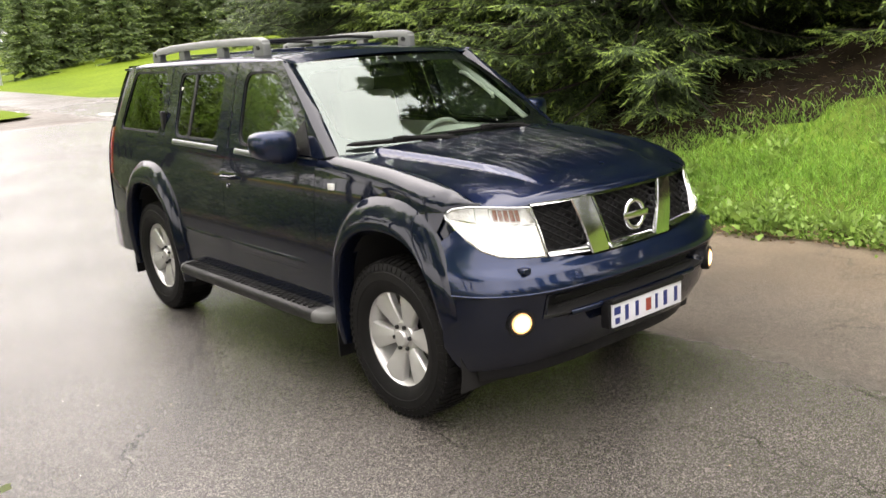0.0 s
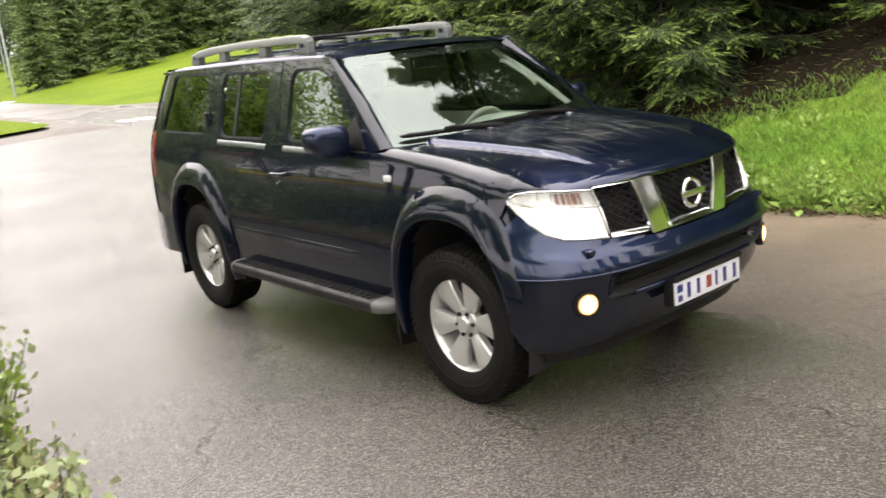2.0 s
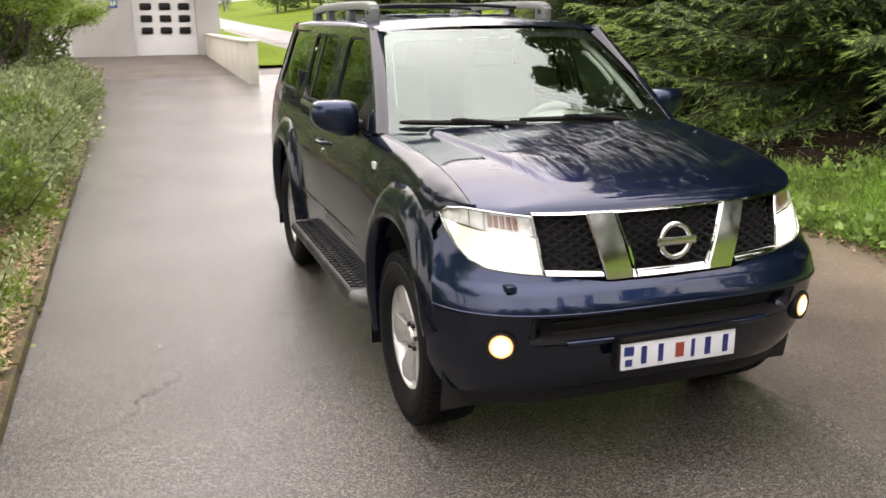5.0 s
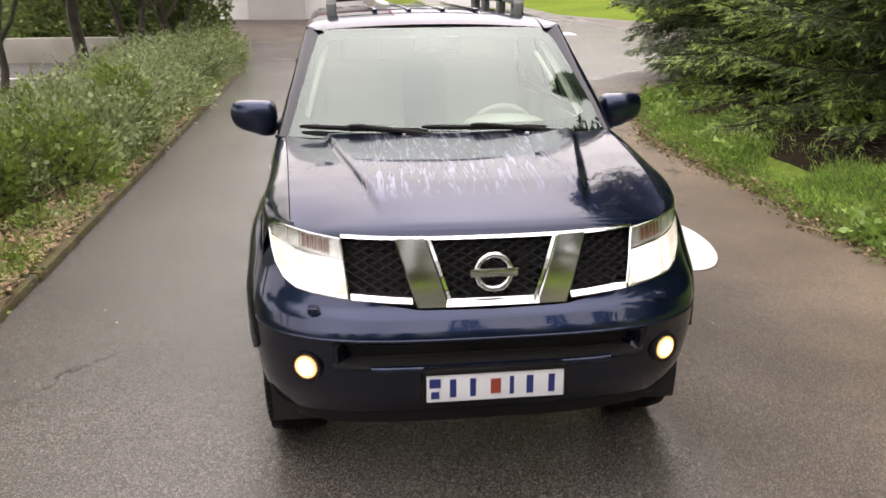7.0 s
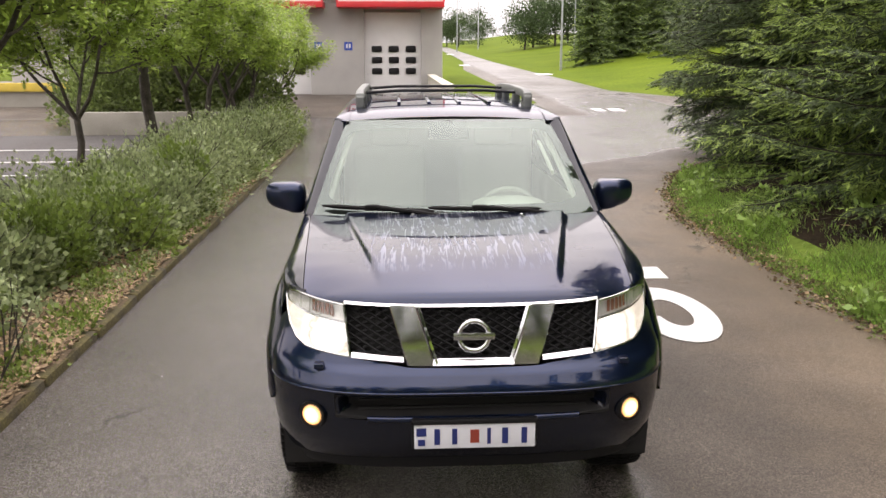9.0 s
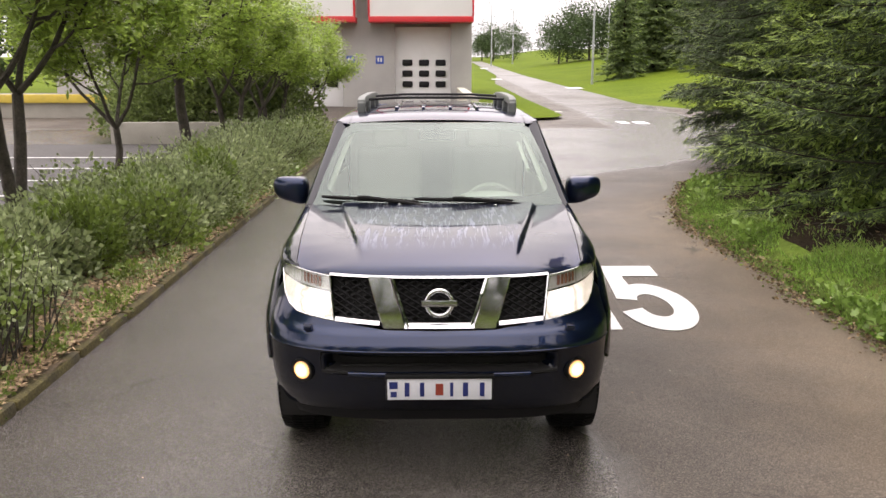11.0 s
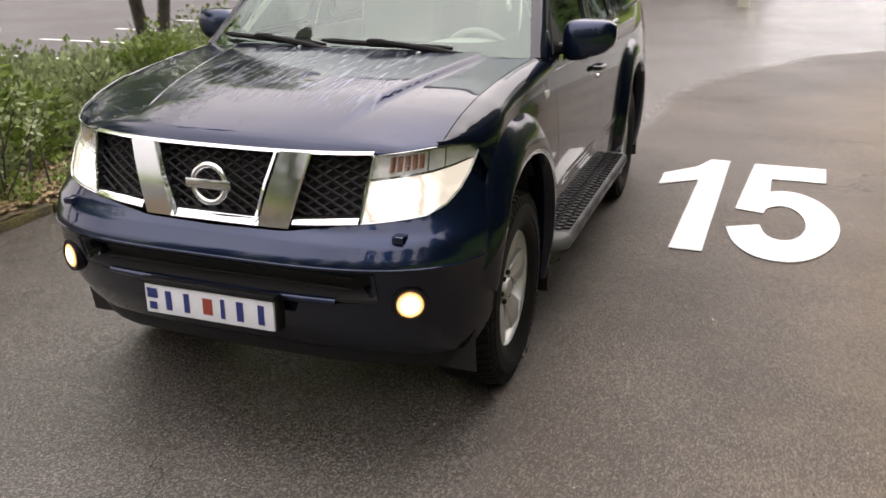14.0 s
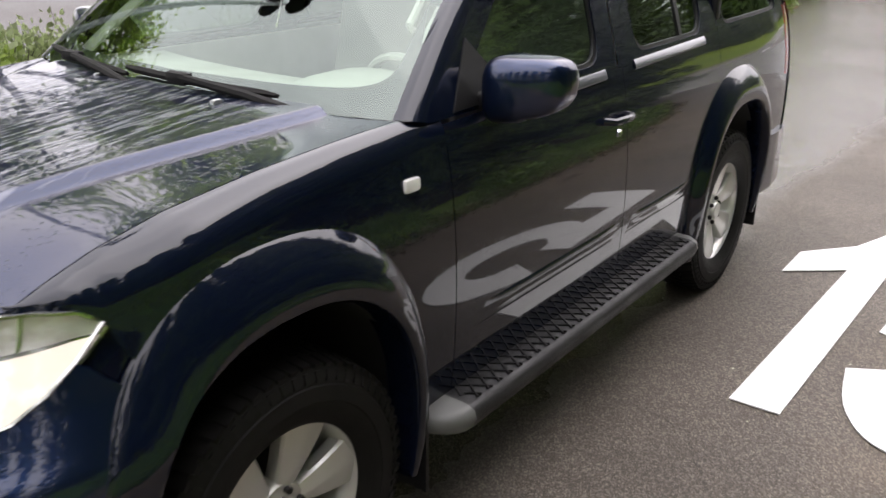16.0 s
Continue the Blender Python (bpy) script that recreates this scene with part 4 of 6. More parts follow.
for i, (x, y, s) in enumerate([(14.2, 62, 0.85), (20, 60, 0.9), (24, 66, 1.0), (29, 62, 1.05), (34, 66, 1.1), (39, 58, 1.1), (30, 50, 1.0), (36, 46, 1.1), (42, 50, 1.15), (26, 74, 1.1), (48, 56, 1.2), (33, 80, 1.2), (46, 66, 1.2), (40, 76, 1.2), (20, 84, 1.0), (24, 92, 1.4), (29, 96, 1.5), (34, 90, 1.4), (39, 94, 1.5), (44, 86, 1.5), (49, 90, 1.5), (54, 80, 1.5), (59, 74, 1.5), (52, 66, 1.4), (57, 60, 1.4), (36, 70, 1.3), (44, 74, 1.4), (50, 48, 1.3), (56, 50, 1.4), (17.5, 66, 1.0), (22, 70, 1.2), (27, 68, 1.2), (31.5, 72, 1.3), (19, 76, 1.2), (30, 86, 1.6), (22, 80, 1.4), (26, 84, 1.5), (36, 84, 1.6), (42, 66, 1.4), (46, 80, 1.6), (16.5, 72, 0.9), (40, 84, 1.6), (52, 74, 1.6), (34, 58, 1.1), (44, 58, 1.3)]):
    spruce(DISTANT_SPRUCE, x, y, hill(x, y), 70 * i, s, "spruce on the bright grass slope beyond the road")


# ---- rowan trees ----
def rowan_meshes(seed, stems, fork, H=4.4, thick=0.075):
    """A small tree: stems that fork at a given height into spreading limbs, leaflets at the limbs' ends."""
    rng = np.random.default_rng(seed)
    pieces, ends = [], []

    def limb(p, az, up, ln, r, depth):
        pts = [p]
        for k in range(4):
            d = np.array([math.cos(az) * math.cos(up), math.sin(az) * math.cos(up), math.sin(up)])
            pts.append(pts[-1] + d * ln / 4 + rng.normal(0, 0.03, 3))
            up = min(up + 0.10, 1.45)
            az += rng.normal(0, 0.12)
        pieces.append(tube(pts, list(np.linspace(r, r * 0.5, 5)), 7 if r > 0.03 else 5, False))
        if depth == 0:
            ends.extend(pts[1:])
            return
        for k in range(3):
            limb(pts[2 + k % 3], az + rng.choice([-1, 1]) * rng.uniform(0.4, 1.3), rng.uniform(0.1, 0.85), ln * rng.uniform(0.5, 0.75), r * 0.5, depth - 1)
        limb(pts[-1], az, up, ln * 0.7, r * 0.5, depth - 1)

    for j in range(stems):
        az = j * 6.28 / stems + rng.uniform(0, 1)
        lean = 0.10 if stems > 1 else 0.03
        base = np.array([0.10 * math.cos(az), 0.10 * math.sin(az), 0.0]) * (stems > 1)
        pts = [base + np.array([0, 0, -0.1])]
        for k in range(3):
            pts.append(base + np.array([math.cos(az) * lean * (k + 1), math.sin(az) * lean * (k + 1), fork * (k + 1) / 3]) + rng.normal(0, 0.015, 3))
        pieces.append(tube(pts, [thick * 1.2, thick * 1.05, thick, thick * 0.9], 9, False))
        a0 = rng.uniform(0, 6.28)
        for k in range(4 if stems == 1 else 3):
            limb(pts[-1], a0 + k * 6.28 / (4 if stems == 1 else 3) + rng.normal(0, 0.2), rng.uniform(0.75, 1.15), (H - fork) * rng.uniform(0.42, 0.55), thick * 0.6, 2)
    ends = np.array(ends)
    ends = ends[ends[:, 2] > 1.1]
    n = 13000
    c = ends[rng.integers(0, len(ends), n)] + rng.normal(0, 1, (n, 3)) * np.array([0.17, 0.17, 0.10])
    d = unit(rng.normal(0, 1, (n, 3)) * np.array([1, 1, 0.45]) + np.array([0, 0, -0.2]))
    q = kites(c, d, unit(np.cross(d, np.array([0, 0, 1.0])) + rng.normal(0, 0.35, d.shape)), rng.uniform(0.08, 0.17, n), rng.uniform(0.034, 0.062, n))
    nb = 210
    bc = ends[rng.integers(0, len(ends), nb)] + rng.normal(0, 0.15, (nb, 3)) + np.array([0, 0, 0.1])
    bo = np.repeat(bc, 30, 0) + rng.normal(0, 1, (nb * 30, 3)) * np.array([0.055, 0.055, 0.025])
    bd = rand_dirs(len(bo), 0.6, rng)
    qb = kites(bo, bd, side_of(bd, rng), np.full(len(bo), 0.028), np.full(len(bo), 0.022))
    return mesh("trunk", *join(*pieces), BARK), quads_mesh("crown", q, [ROWAN_LEAF]), quads_mesh("blossom", qb, [BLOSSOM])


TWIN, FORKED, SINGLE = rowan_meshes(11, 2, 1.5, 4.2, 0.062), rowan_meshes(12, 1, 0.95, 3.9, 0.055), rowan_meshes(13, 1, 1.7, 4.3, 0.085)
for i, (kind, x, y, s) in enumerate([(TWIN, -5.1, 6.4, 1.2), (FORKED, -5.5, 11.0, 1.1), (SINGLE, -4.8, 12.9, 1.15), (TWIN, -4.55, 15.6, 0.95), (FORKED, -4.5, 18.4, 1.05), (TWIN, -4.5, 20.6, 0.95), (FORKED, -6.4, 22.5, 1.0), (SINGLE, -5.6, 3.4, 1.15), (TWIN, -5.6, -0.5, 1.15), (FORKED, -4.0, 23.6, 0.9)]):
    t = thing("rowan_tree", "small rowan with forked mossy trunks, fresh leaves and cream blossom", "tree", pose(x, y, 0, 0, 0, 77 * i + (90 if i == 0 else 0)) @ Matrix.Scale(s, 4), group="rowans behind the hedge")
    for nm, me in zip(("trunk", "crown", "blossom"), kind):
        part(nm, me, t)

# dark shrubs behind the low wall
Q = []
br = np.random.default_rng(77)
for i in range(22):
    cx, cy = br.uniform(-9.4, -4.3), br.uniform(20.6, 24.0)
    q = clump_leaves(br, cx, cy, br.uniform(0.8, 1.3), br.uniform(1.6, 3.6), 1500, 0.13)
    q[:, :, 2] += rise(cy)
    Q.append(q)
tagged(new("shrub_border", quads_mesh("shrub_border", np.concatenate(Q), [BUSH_LEAF])), "dense dark green shrubs behind the low wall", "shrub", kind="stuff")


# ---- parking lot ----
lot = new("parking_lot", mesh("parking_lot", *grid([[(x, y, 0.006 + rise(y)) for y in np.linspace(-20, 19.1, 14)] for x in (-30, -20, -12, -5.6)]), DRY_ASPHALT))
tagged(lot, "drying grey asphalt of the parking lot", "parking lot", kind="structure")
lines = thing("parking_lines", "worn white painted parking bay lines", "road marking", kind="structure")
for y in (8.2, 10.2, 12.2, 14.2, 16.2):
    part("line", mesh("line", *bevel_box(4.6, 0.11, 0.006, 0, (-8.2, y, 0.013 + rise(y))), ROAD_PAINT), lines)
wall = new("low_wall", mesh("low_wall", *bevel_box(4.2, 0.25, 0.62, 0.02, (-6.5, 19.3, 0.36)), CONCRETE))
tagged(wall, "low pale concrete wall at the end of the parking lot", "wall", kind="structure")
ykerb = new("yellow_kerb", mesh("yellow_kerb", *bevel_box(12, 0.3, 0.3, 0.03, (-17.2, 28.2, 0.98)), YELLOW))
tagged(ykerb, "kerb edge painted yellow along the lot", "kerb", kind="structure")
tagged(new("upper_terrace", mesh("upper_terrace", *bevel_box(26, 8, 1.0, 0, (-24, 32.2, 0.45)), CONCRETE)), "raised concrete terrace beyond the parking lot", "terrace", kind="structure")

# ---- far building ----
BY = 34.0
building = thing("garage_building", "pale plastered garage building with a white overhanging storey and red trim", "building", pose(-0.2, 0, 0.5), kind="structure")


def box_part(name, x0, x1, y0, y1, z0, z1, mat, parent, r=0.01, label=""):
    return part(name, mesh(name, *bevel_box(x1 - x0, y1 - y0, z1 - z0, r, ((x0 + x1) / 2, (y0 + y1) / 2, (z0 + z1) / 2)), mat), parent, label)


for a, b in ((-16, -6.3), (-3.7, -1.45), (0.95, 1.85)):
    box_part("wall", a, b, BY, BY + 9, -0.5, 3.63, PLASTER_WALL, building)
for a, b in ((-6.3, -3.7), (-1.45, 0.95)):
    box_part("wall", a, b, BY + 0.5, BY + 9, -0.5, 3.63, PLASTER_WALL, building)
for a, b in ((-16, -3.05), (-2.45, 1.85)):
    box_part("upper_wall", a, b, BY - 1.2, BY + 9, 3.63, 9.0, WHITE_WALL, building)
    box_part("red_band", a - 0.02, b + 0.02, BY - 1.25, BY + 9, 3.44, 3.66, RED_TRIM, building)
    for edge_x in (a, b):
        box_part("red_edge", edge_x - 0.04, edge_x + 0.04, BY - 1.24, BY - 1.16, 3.64, 9.0, RED_TRIM, building, 0.005)
for a in (-6.3, -1.45):
    w = 2.6 if a < -5 else 2.4
    door = box_part("garage_door", a, a + w, BY + 0.36, BY + 0.44, -0.2, 3.3, WHITE_DOOR, building, 0.005, "white sectional garage door with three rows of small windows")
    for r in range(3):
        for c in range(3):
            cx, cz = a + w * (0.22 + 0.3 * c), 0.88 + 0.46 * r
            part("window", mesh("window", *bevel_box(0.44, 0.03, 0.26, 0.06, (cx, BY + 0.35, cz)), BLACK), door)
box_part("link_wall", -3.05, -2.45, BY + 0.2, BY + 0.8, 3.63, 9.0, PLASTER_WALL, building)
for cx in (-3.35, -2.1):
    s = box_part("sign", cx - 0.17, cx + 0.17, BY - 0.03, BY, 1.75, 2.09, BLUE_SIGN, building, 0.004, "small blue sign with white bars")
    for k in (-0.06, 0.06):
        part("bar", mesh("bar", *bevel_box(0.07, 0.01, 0.17, 0, (cx + k, BY - 0.036, 1.92)), WHITE_DOOR), s)
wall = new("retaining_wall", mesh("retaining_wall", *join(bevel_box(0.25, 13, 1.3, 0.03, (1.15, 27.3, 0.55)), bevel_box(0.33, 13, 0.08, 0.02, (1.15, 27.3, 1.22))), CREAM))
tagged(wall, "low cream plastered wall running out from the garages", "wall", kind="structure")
isl = [[(1.35 + (np.interp(y, [26.2, 27.2, 38, 58], [2.4, 4.75, 4.45, 4.25]) - 1.35) * t, y, rise(y) + 0.10 + 0.25 * math.sin(t * 3.1) * min((y - 26.1) / 6, 1)) for t in np.linspace(0, 1, 8)] for y in np.linspace(26.2, 58, 40)]
tagged(new("grass_island", mesh("grass_island", *grid(isl, flip=True), LIME_GRASS)), "strip of bright mown grass beside the road", "grass", kind="structure")

# ---- street lamps and far trees ----
for x, y, h, turn in ((11.4, 59, 7.0, 150), (23, 72, 8.0, 150), (19, 92, 8.0, 200), (8.2, 120, 8.5, 100), (13, 140, 8.5, 100)):
    t = thing("street_lamp", "slim galvanised street lamp on the grass", "street lamp", pose(x, y, hill(x, y), 0, 0, turn), group="street lamps")
    part("pole", mesh("pole", *tube([(0, 0, 0), (0, 0, h * 0.5), (0, 0, h)], [0.09, 0.075, 0.05], 8), GALV), t)
    part("arm", mesh("arm", *tube([(0, 0, h - 0.05), (0.4, 0, h + 0.12), (1.1, 0, h + 0.2)], 0.035, 6), GALV), t)
    part("lamp_head", mesh("lamp_head", *bevel_box(0.7, 0.22, 0.12, 0.05, (1.4, 0, h + 0.2)), GALV), t)


def round_tree_mesh(seed, n=5000):
    rng = np.random.default_rng(seed)
    cl = rng.normal(0, 1, (34, 3)) * np.array([1.7, 1.7, 1.2]) + np.array([0, 0, 3.4])
    c = cl[rng.integers(0, 34, n)] + rng.normal(0, 0.55, (n, 3))
    c[:, 2] = np.maximum(c[:, 2], 0.5)
    d = rand_dirs(n, 0.2, rng)
    return mesh("trunk", *tube([(0, 0, -0.2), (0.1, 0, 1.5), (0, 0.1, 3.5)], [0.16, 0.13, 0.05], 7, False), BARK), quads_mesh("crown", kites(c, d, side_of(d, rng), rng.uniform(0.16, 0.34, n), rng.uniform(0.1, 0.2, n)), [FAR_LEAF])


ROUND = [round_tree_mesh(21), round_tree_mesh(22)]
for i, (x, y, s) in enumerate([(16.5, 112, 0.85), (18.2, 116, 1.0), (20.5, 112, 1.05), (23, 116, 1.15), (15, 160, 0.9), (26, 112, 1.2), (10, 176, 0.95), (12.0, 172, 1.15), (14.5, 230, 1.0), (-3, 190, 2.0), (30, 120, 1.8), (34, 112, 1.8), (28, 92, 1.5), (38, 98, 1.6), (45, 92, 1.7), (52, 84, 1.7),
                                (58, 74, 1.6), (-14, 44, 1.2), (-20, 46, 1.3), (-26, 44, 1.3)]):
    t = thing("broadleaf_tree", "broadleaf tree with a loose green crown", "tree", pose(x, y, hill(x, y), 0, 0, 47 * i) @ Matrix.Scale(s, 4), group="far trees")
    part("trunk", ROUND[i % 2][0], t)
    part("crown", ROUND[i % 2][1], t)

# ---- painted speed figure: 15 ----
fifteen = thing("speed_marking", "large white painted figure 15 on the asphalt", "road marking", kind="structure")


one = [(1.32, 2.66), (1.51, 2.66), (1.57, 4.98), (1.42, 4.98), (1.33, 4.70), (1.10, 4.42), (1.10, 4.08), (1.37, 4.30)]
five = [(1.76, 4.95), (2.29, 4.95), (2.27, 4.50), (1.89, 4.50), (1.88, 4.12), (1.98, 4.17), (2.10, 4.12), (2.22, 3.92), (2.29, 3.62), (2.29, 3.28), (2.22, 2.95), (2.10, 2.72), (1.96, 2.63), (1.80, 2.68), (1.68, 2.88),
        (1.62, 3.18), (1.82, 3.30), (1.86, 3.10), (1.94, 3.02), (2.03, 3.08), (2.09, 3.28), (2.09, 3.52), (2.04, 3.70), (1.96, 3.78), (1.87, 3.70), (1.84, 3.56), (1.66, 3.62)]


def smoothed(pts, a, b):
    """Rounds the run of points a..b of an outline."""
    out = list(pts[:a])
    for i in range(a, b):
        p0, p1, p2, p3 = (np.array(pts[min(max(k, a), b)]) for k in (i - 1, i, i + 1, i + 2))
        for t in (0, 0.25, 0.5, 0.75):
            out.append(tuple(0.5 * (2 * p1 + (p2 - p0) * t + (2 * p0 - 5 * p1 + 4 * p2 - p3) * t * t + (3 * p1 - p0 - 3 * p2 + p3) * t ** 3)))
    return out + list(pts[b:])


five = smoothed(smoothed(five, 16, 25), 4, 15)
for outline in (one, five):
    part("figure", mesh("figure", *prism(outline, 0.004, 0.009, "z"), ROAD_PAINT, angle=0), fifteen)

# worn white marks on the far road
marks = thing("far_road_marks", "small worn white marks on the far road", "road marking", kind="structure")
for x, y, w, l in ((6.5, 25.9, 0.34, 1.0), (7.1, 25.8, 0.44, 1.0), (4.9, 31, 0.5, 0.25), (9.0, 52, 1.0, 1.6), (5.2, 68, 0.8, 1.8), (6.3, 105, 0.9, 2.5)):
    a = math.atan(0.022)
    part("mark", mesh("mark", *bevel_box(w, l, 0.006, 0, (0, 0, 0)), ROAD_PAINT), marks).matrix_local = pose(x, y, rise(y) + 0.008, math.degrees(a))


# ---- the car ----
car = thing("car", "wet navy blue off-road car with its headlights on", "car")
N_Z, N_N = [0.30, 0.80, 0.90, 1.02, 1.2], [3.5, 3.4, 2.9, 2.65, 2.65]
W_Z, W_W = [0.30, 0.45, 0.60, 0.80, 0.92, 1.05], [0.895, 0.922, 0.936, 0.930, 0.902, 0.878]


def bluff(z):
    """How square the nose is at a height."""
    return float(np.interp(z, N_Z, N_N))


def nose_w(z):
    return float(np.interp(z, W_Z, W_W))


LOW = np.polyfit([0.30, 0.40, 0.55, 0.75, 0.95, 1.10, 1.20, 1.25], [0.858, 0.874, 0.890, 0.897, 0.890, 0.873, 0.854, 0.840], 4)


def half(y, z):
    """Half the body's width at a place along its side."""
    x = float(np.polyval(LOW, min(max(z, 0.28), 1.25)))
    if z > 1.25:
        x -= 0.31 * (z - 1.25)
    x -= 0.03 * max(0, (1.5 - y) / 0.9) ** 2 if y < 1.5 else 0
    x -= 0.035 * ((y - 3.9) / 0.7) ** 2 if y > 3.9 else 0
    return x


NOSE_Z = [0.30, 0.36, 0.45, 0.56, 0.66, 0.70, 0.73, 0.78, 0.81, 0.85, 0.95, 1.07, 1.12]
NOSE_Y = [0.19, 0.135, 0.09, 0.062, 0.034, 0.018, 0.024, 0.052, 0.085, 0.098, 0.10, 0.125, 0.16]
Y1 = 0.75


def nose(z):
    return float(np.interp(z, NOSE_Z, NOSE_Y))


def front_y(x, z):
    """The nose's surface: how far back it lies at x, z."""
    w, e = nose_w(z), bluff(z)
    return Y1 - (Y1 - nose(z)) * max(0.0, 1 - min(abs(x) / w, 1) ** e) ** (1 / e)


def nose_half(y, z):
    """Half the width of the nose at a place behind its tip."""
    e = bluff(z)
    return nose_w(z) * max(0.0, 1 - min(max(Y1 - y, 0) / (Y1 - nose(z)), 1) ** e) ** (1 / e)


def body_half(y, z):
    """Half the width from the nose back along the side, without a step."""
    k = min(max((y - 0.42) / 0.55, 0), 1)
    k = k * k * (3 - 2 * k)
    return (nose_half(min(y, Y1), z) if k < 1 else 0) * (1 - k) + (half(max(y, 0.7), z) * k if k > 0 else 0)


def front_at(phi, z):
    w, e = nose_w(z), bluff(z)
    return (w * math.copysign(abs(math.sin(phi)) ** (2 / e), phi), Y1 - (Y1 - nose(z)) * max(math.cos(phi), 0) ** (2 / e), z)


FRONT_Y, REAR_Y, AXLE_Z, ARCH_A, ARCH_B = 0.826, 3.676, 0.395, 0.43, 0.54


def arch(y, yc, a=ARCH_A, b=ARCH_B, p=2.3):
    t = abs(y - yc) / a
    return AXLE_Z + b * (1 - t ** p) ** (1 / p) if t < 1 else None


CORE = np.array((0, 2.3, 0.85))


def outward(me):
    """Turns a shell's faces away from the car's middle."""
    tot = sum(np.dot(np.array(p.normal), np.array(p.center) - CORE) * p.area for p in me.polygons)
    if tot < 0:
        me.flip_normals()
    return me


def skin(name, P, mat, parent=car, flip=False, thick=0.005, label="", angle=40):
    ob = part(name, outward(mesh(name, *grid(P, flip), mat, angle)), parent, label)
    if thick:
        m = ob.modifiers.new("thickness", "SOLIDIFY")
        m.thickness, m.offset = thick, -1
        ob.modifiers.new("crisp", "EDGE_SPLIT").split_angle = radians(42)
    return ob


def side_panel(name, s, ys, lo, hi, rows, mat, parent=car, out=0.0, label=""):
    P = [[(s * (half(y, z) + out), y, z) for z in np.linspace(lo(y), hi(y), rows)] for y in ys]
    return skin(name, P, mat, parent, flip=s < 0, label=label)


def cosine(a, b, n):
    return [a + (b - a) * (1 - math.cos(math.pi * i / (n - 1))) / 2 for i in range(n)]


def gap_z(y):
    return float(np.interp(y, [0.26, 0.33, 0.40, 0.5, 0.65, 0.88, 1.1, 1.34, 1.5], [1.06, 1.085, 1.115, 1.15, 1.185, 1.215, 1.235, 1.25, 1.255]))


def gap_x(y):
    return float(np.interp(y, [0.25, 0.33, 0.88, 1.34, 1.5], [0.70, 0.745, 0.772, 0.80, 0.80]))


def screen(u, t):
    """u across -1..1, t from bottom to top."""
    w = 0.785 + (0.62 - 0.785) * t
    x = u * w
    y = (1.185 + 0.135 * u * u) * (1 - t) + (1.90 + 0.06 * u * u) * t - 0.012 * math.sin(t * math.pi)
    z = 1.248 + 0.467 * t + 0.016 * math.sin(t * math.pi) + 0.014 * (1 - u * u) * t
    return np.array([x, y, z])


DOOR_A, DOOR_B, DOOR_C, TAIL = 1.45, 2.50, 3.44, 4.50
SILL = 0.44
BELT = lambda y: 1.225 + 0.02 * (y - 1.5)

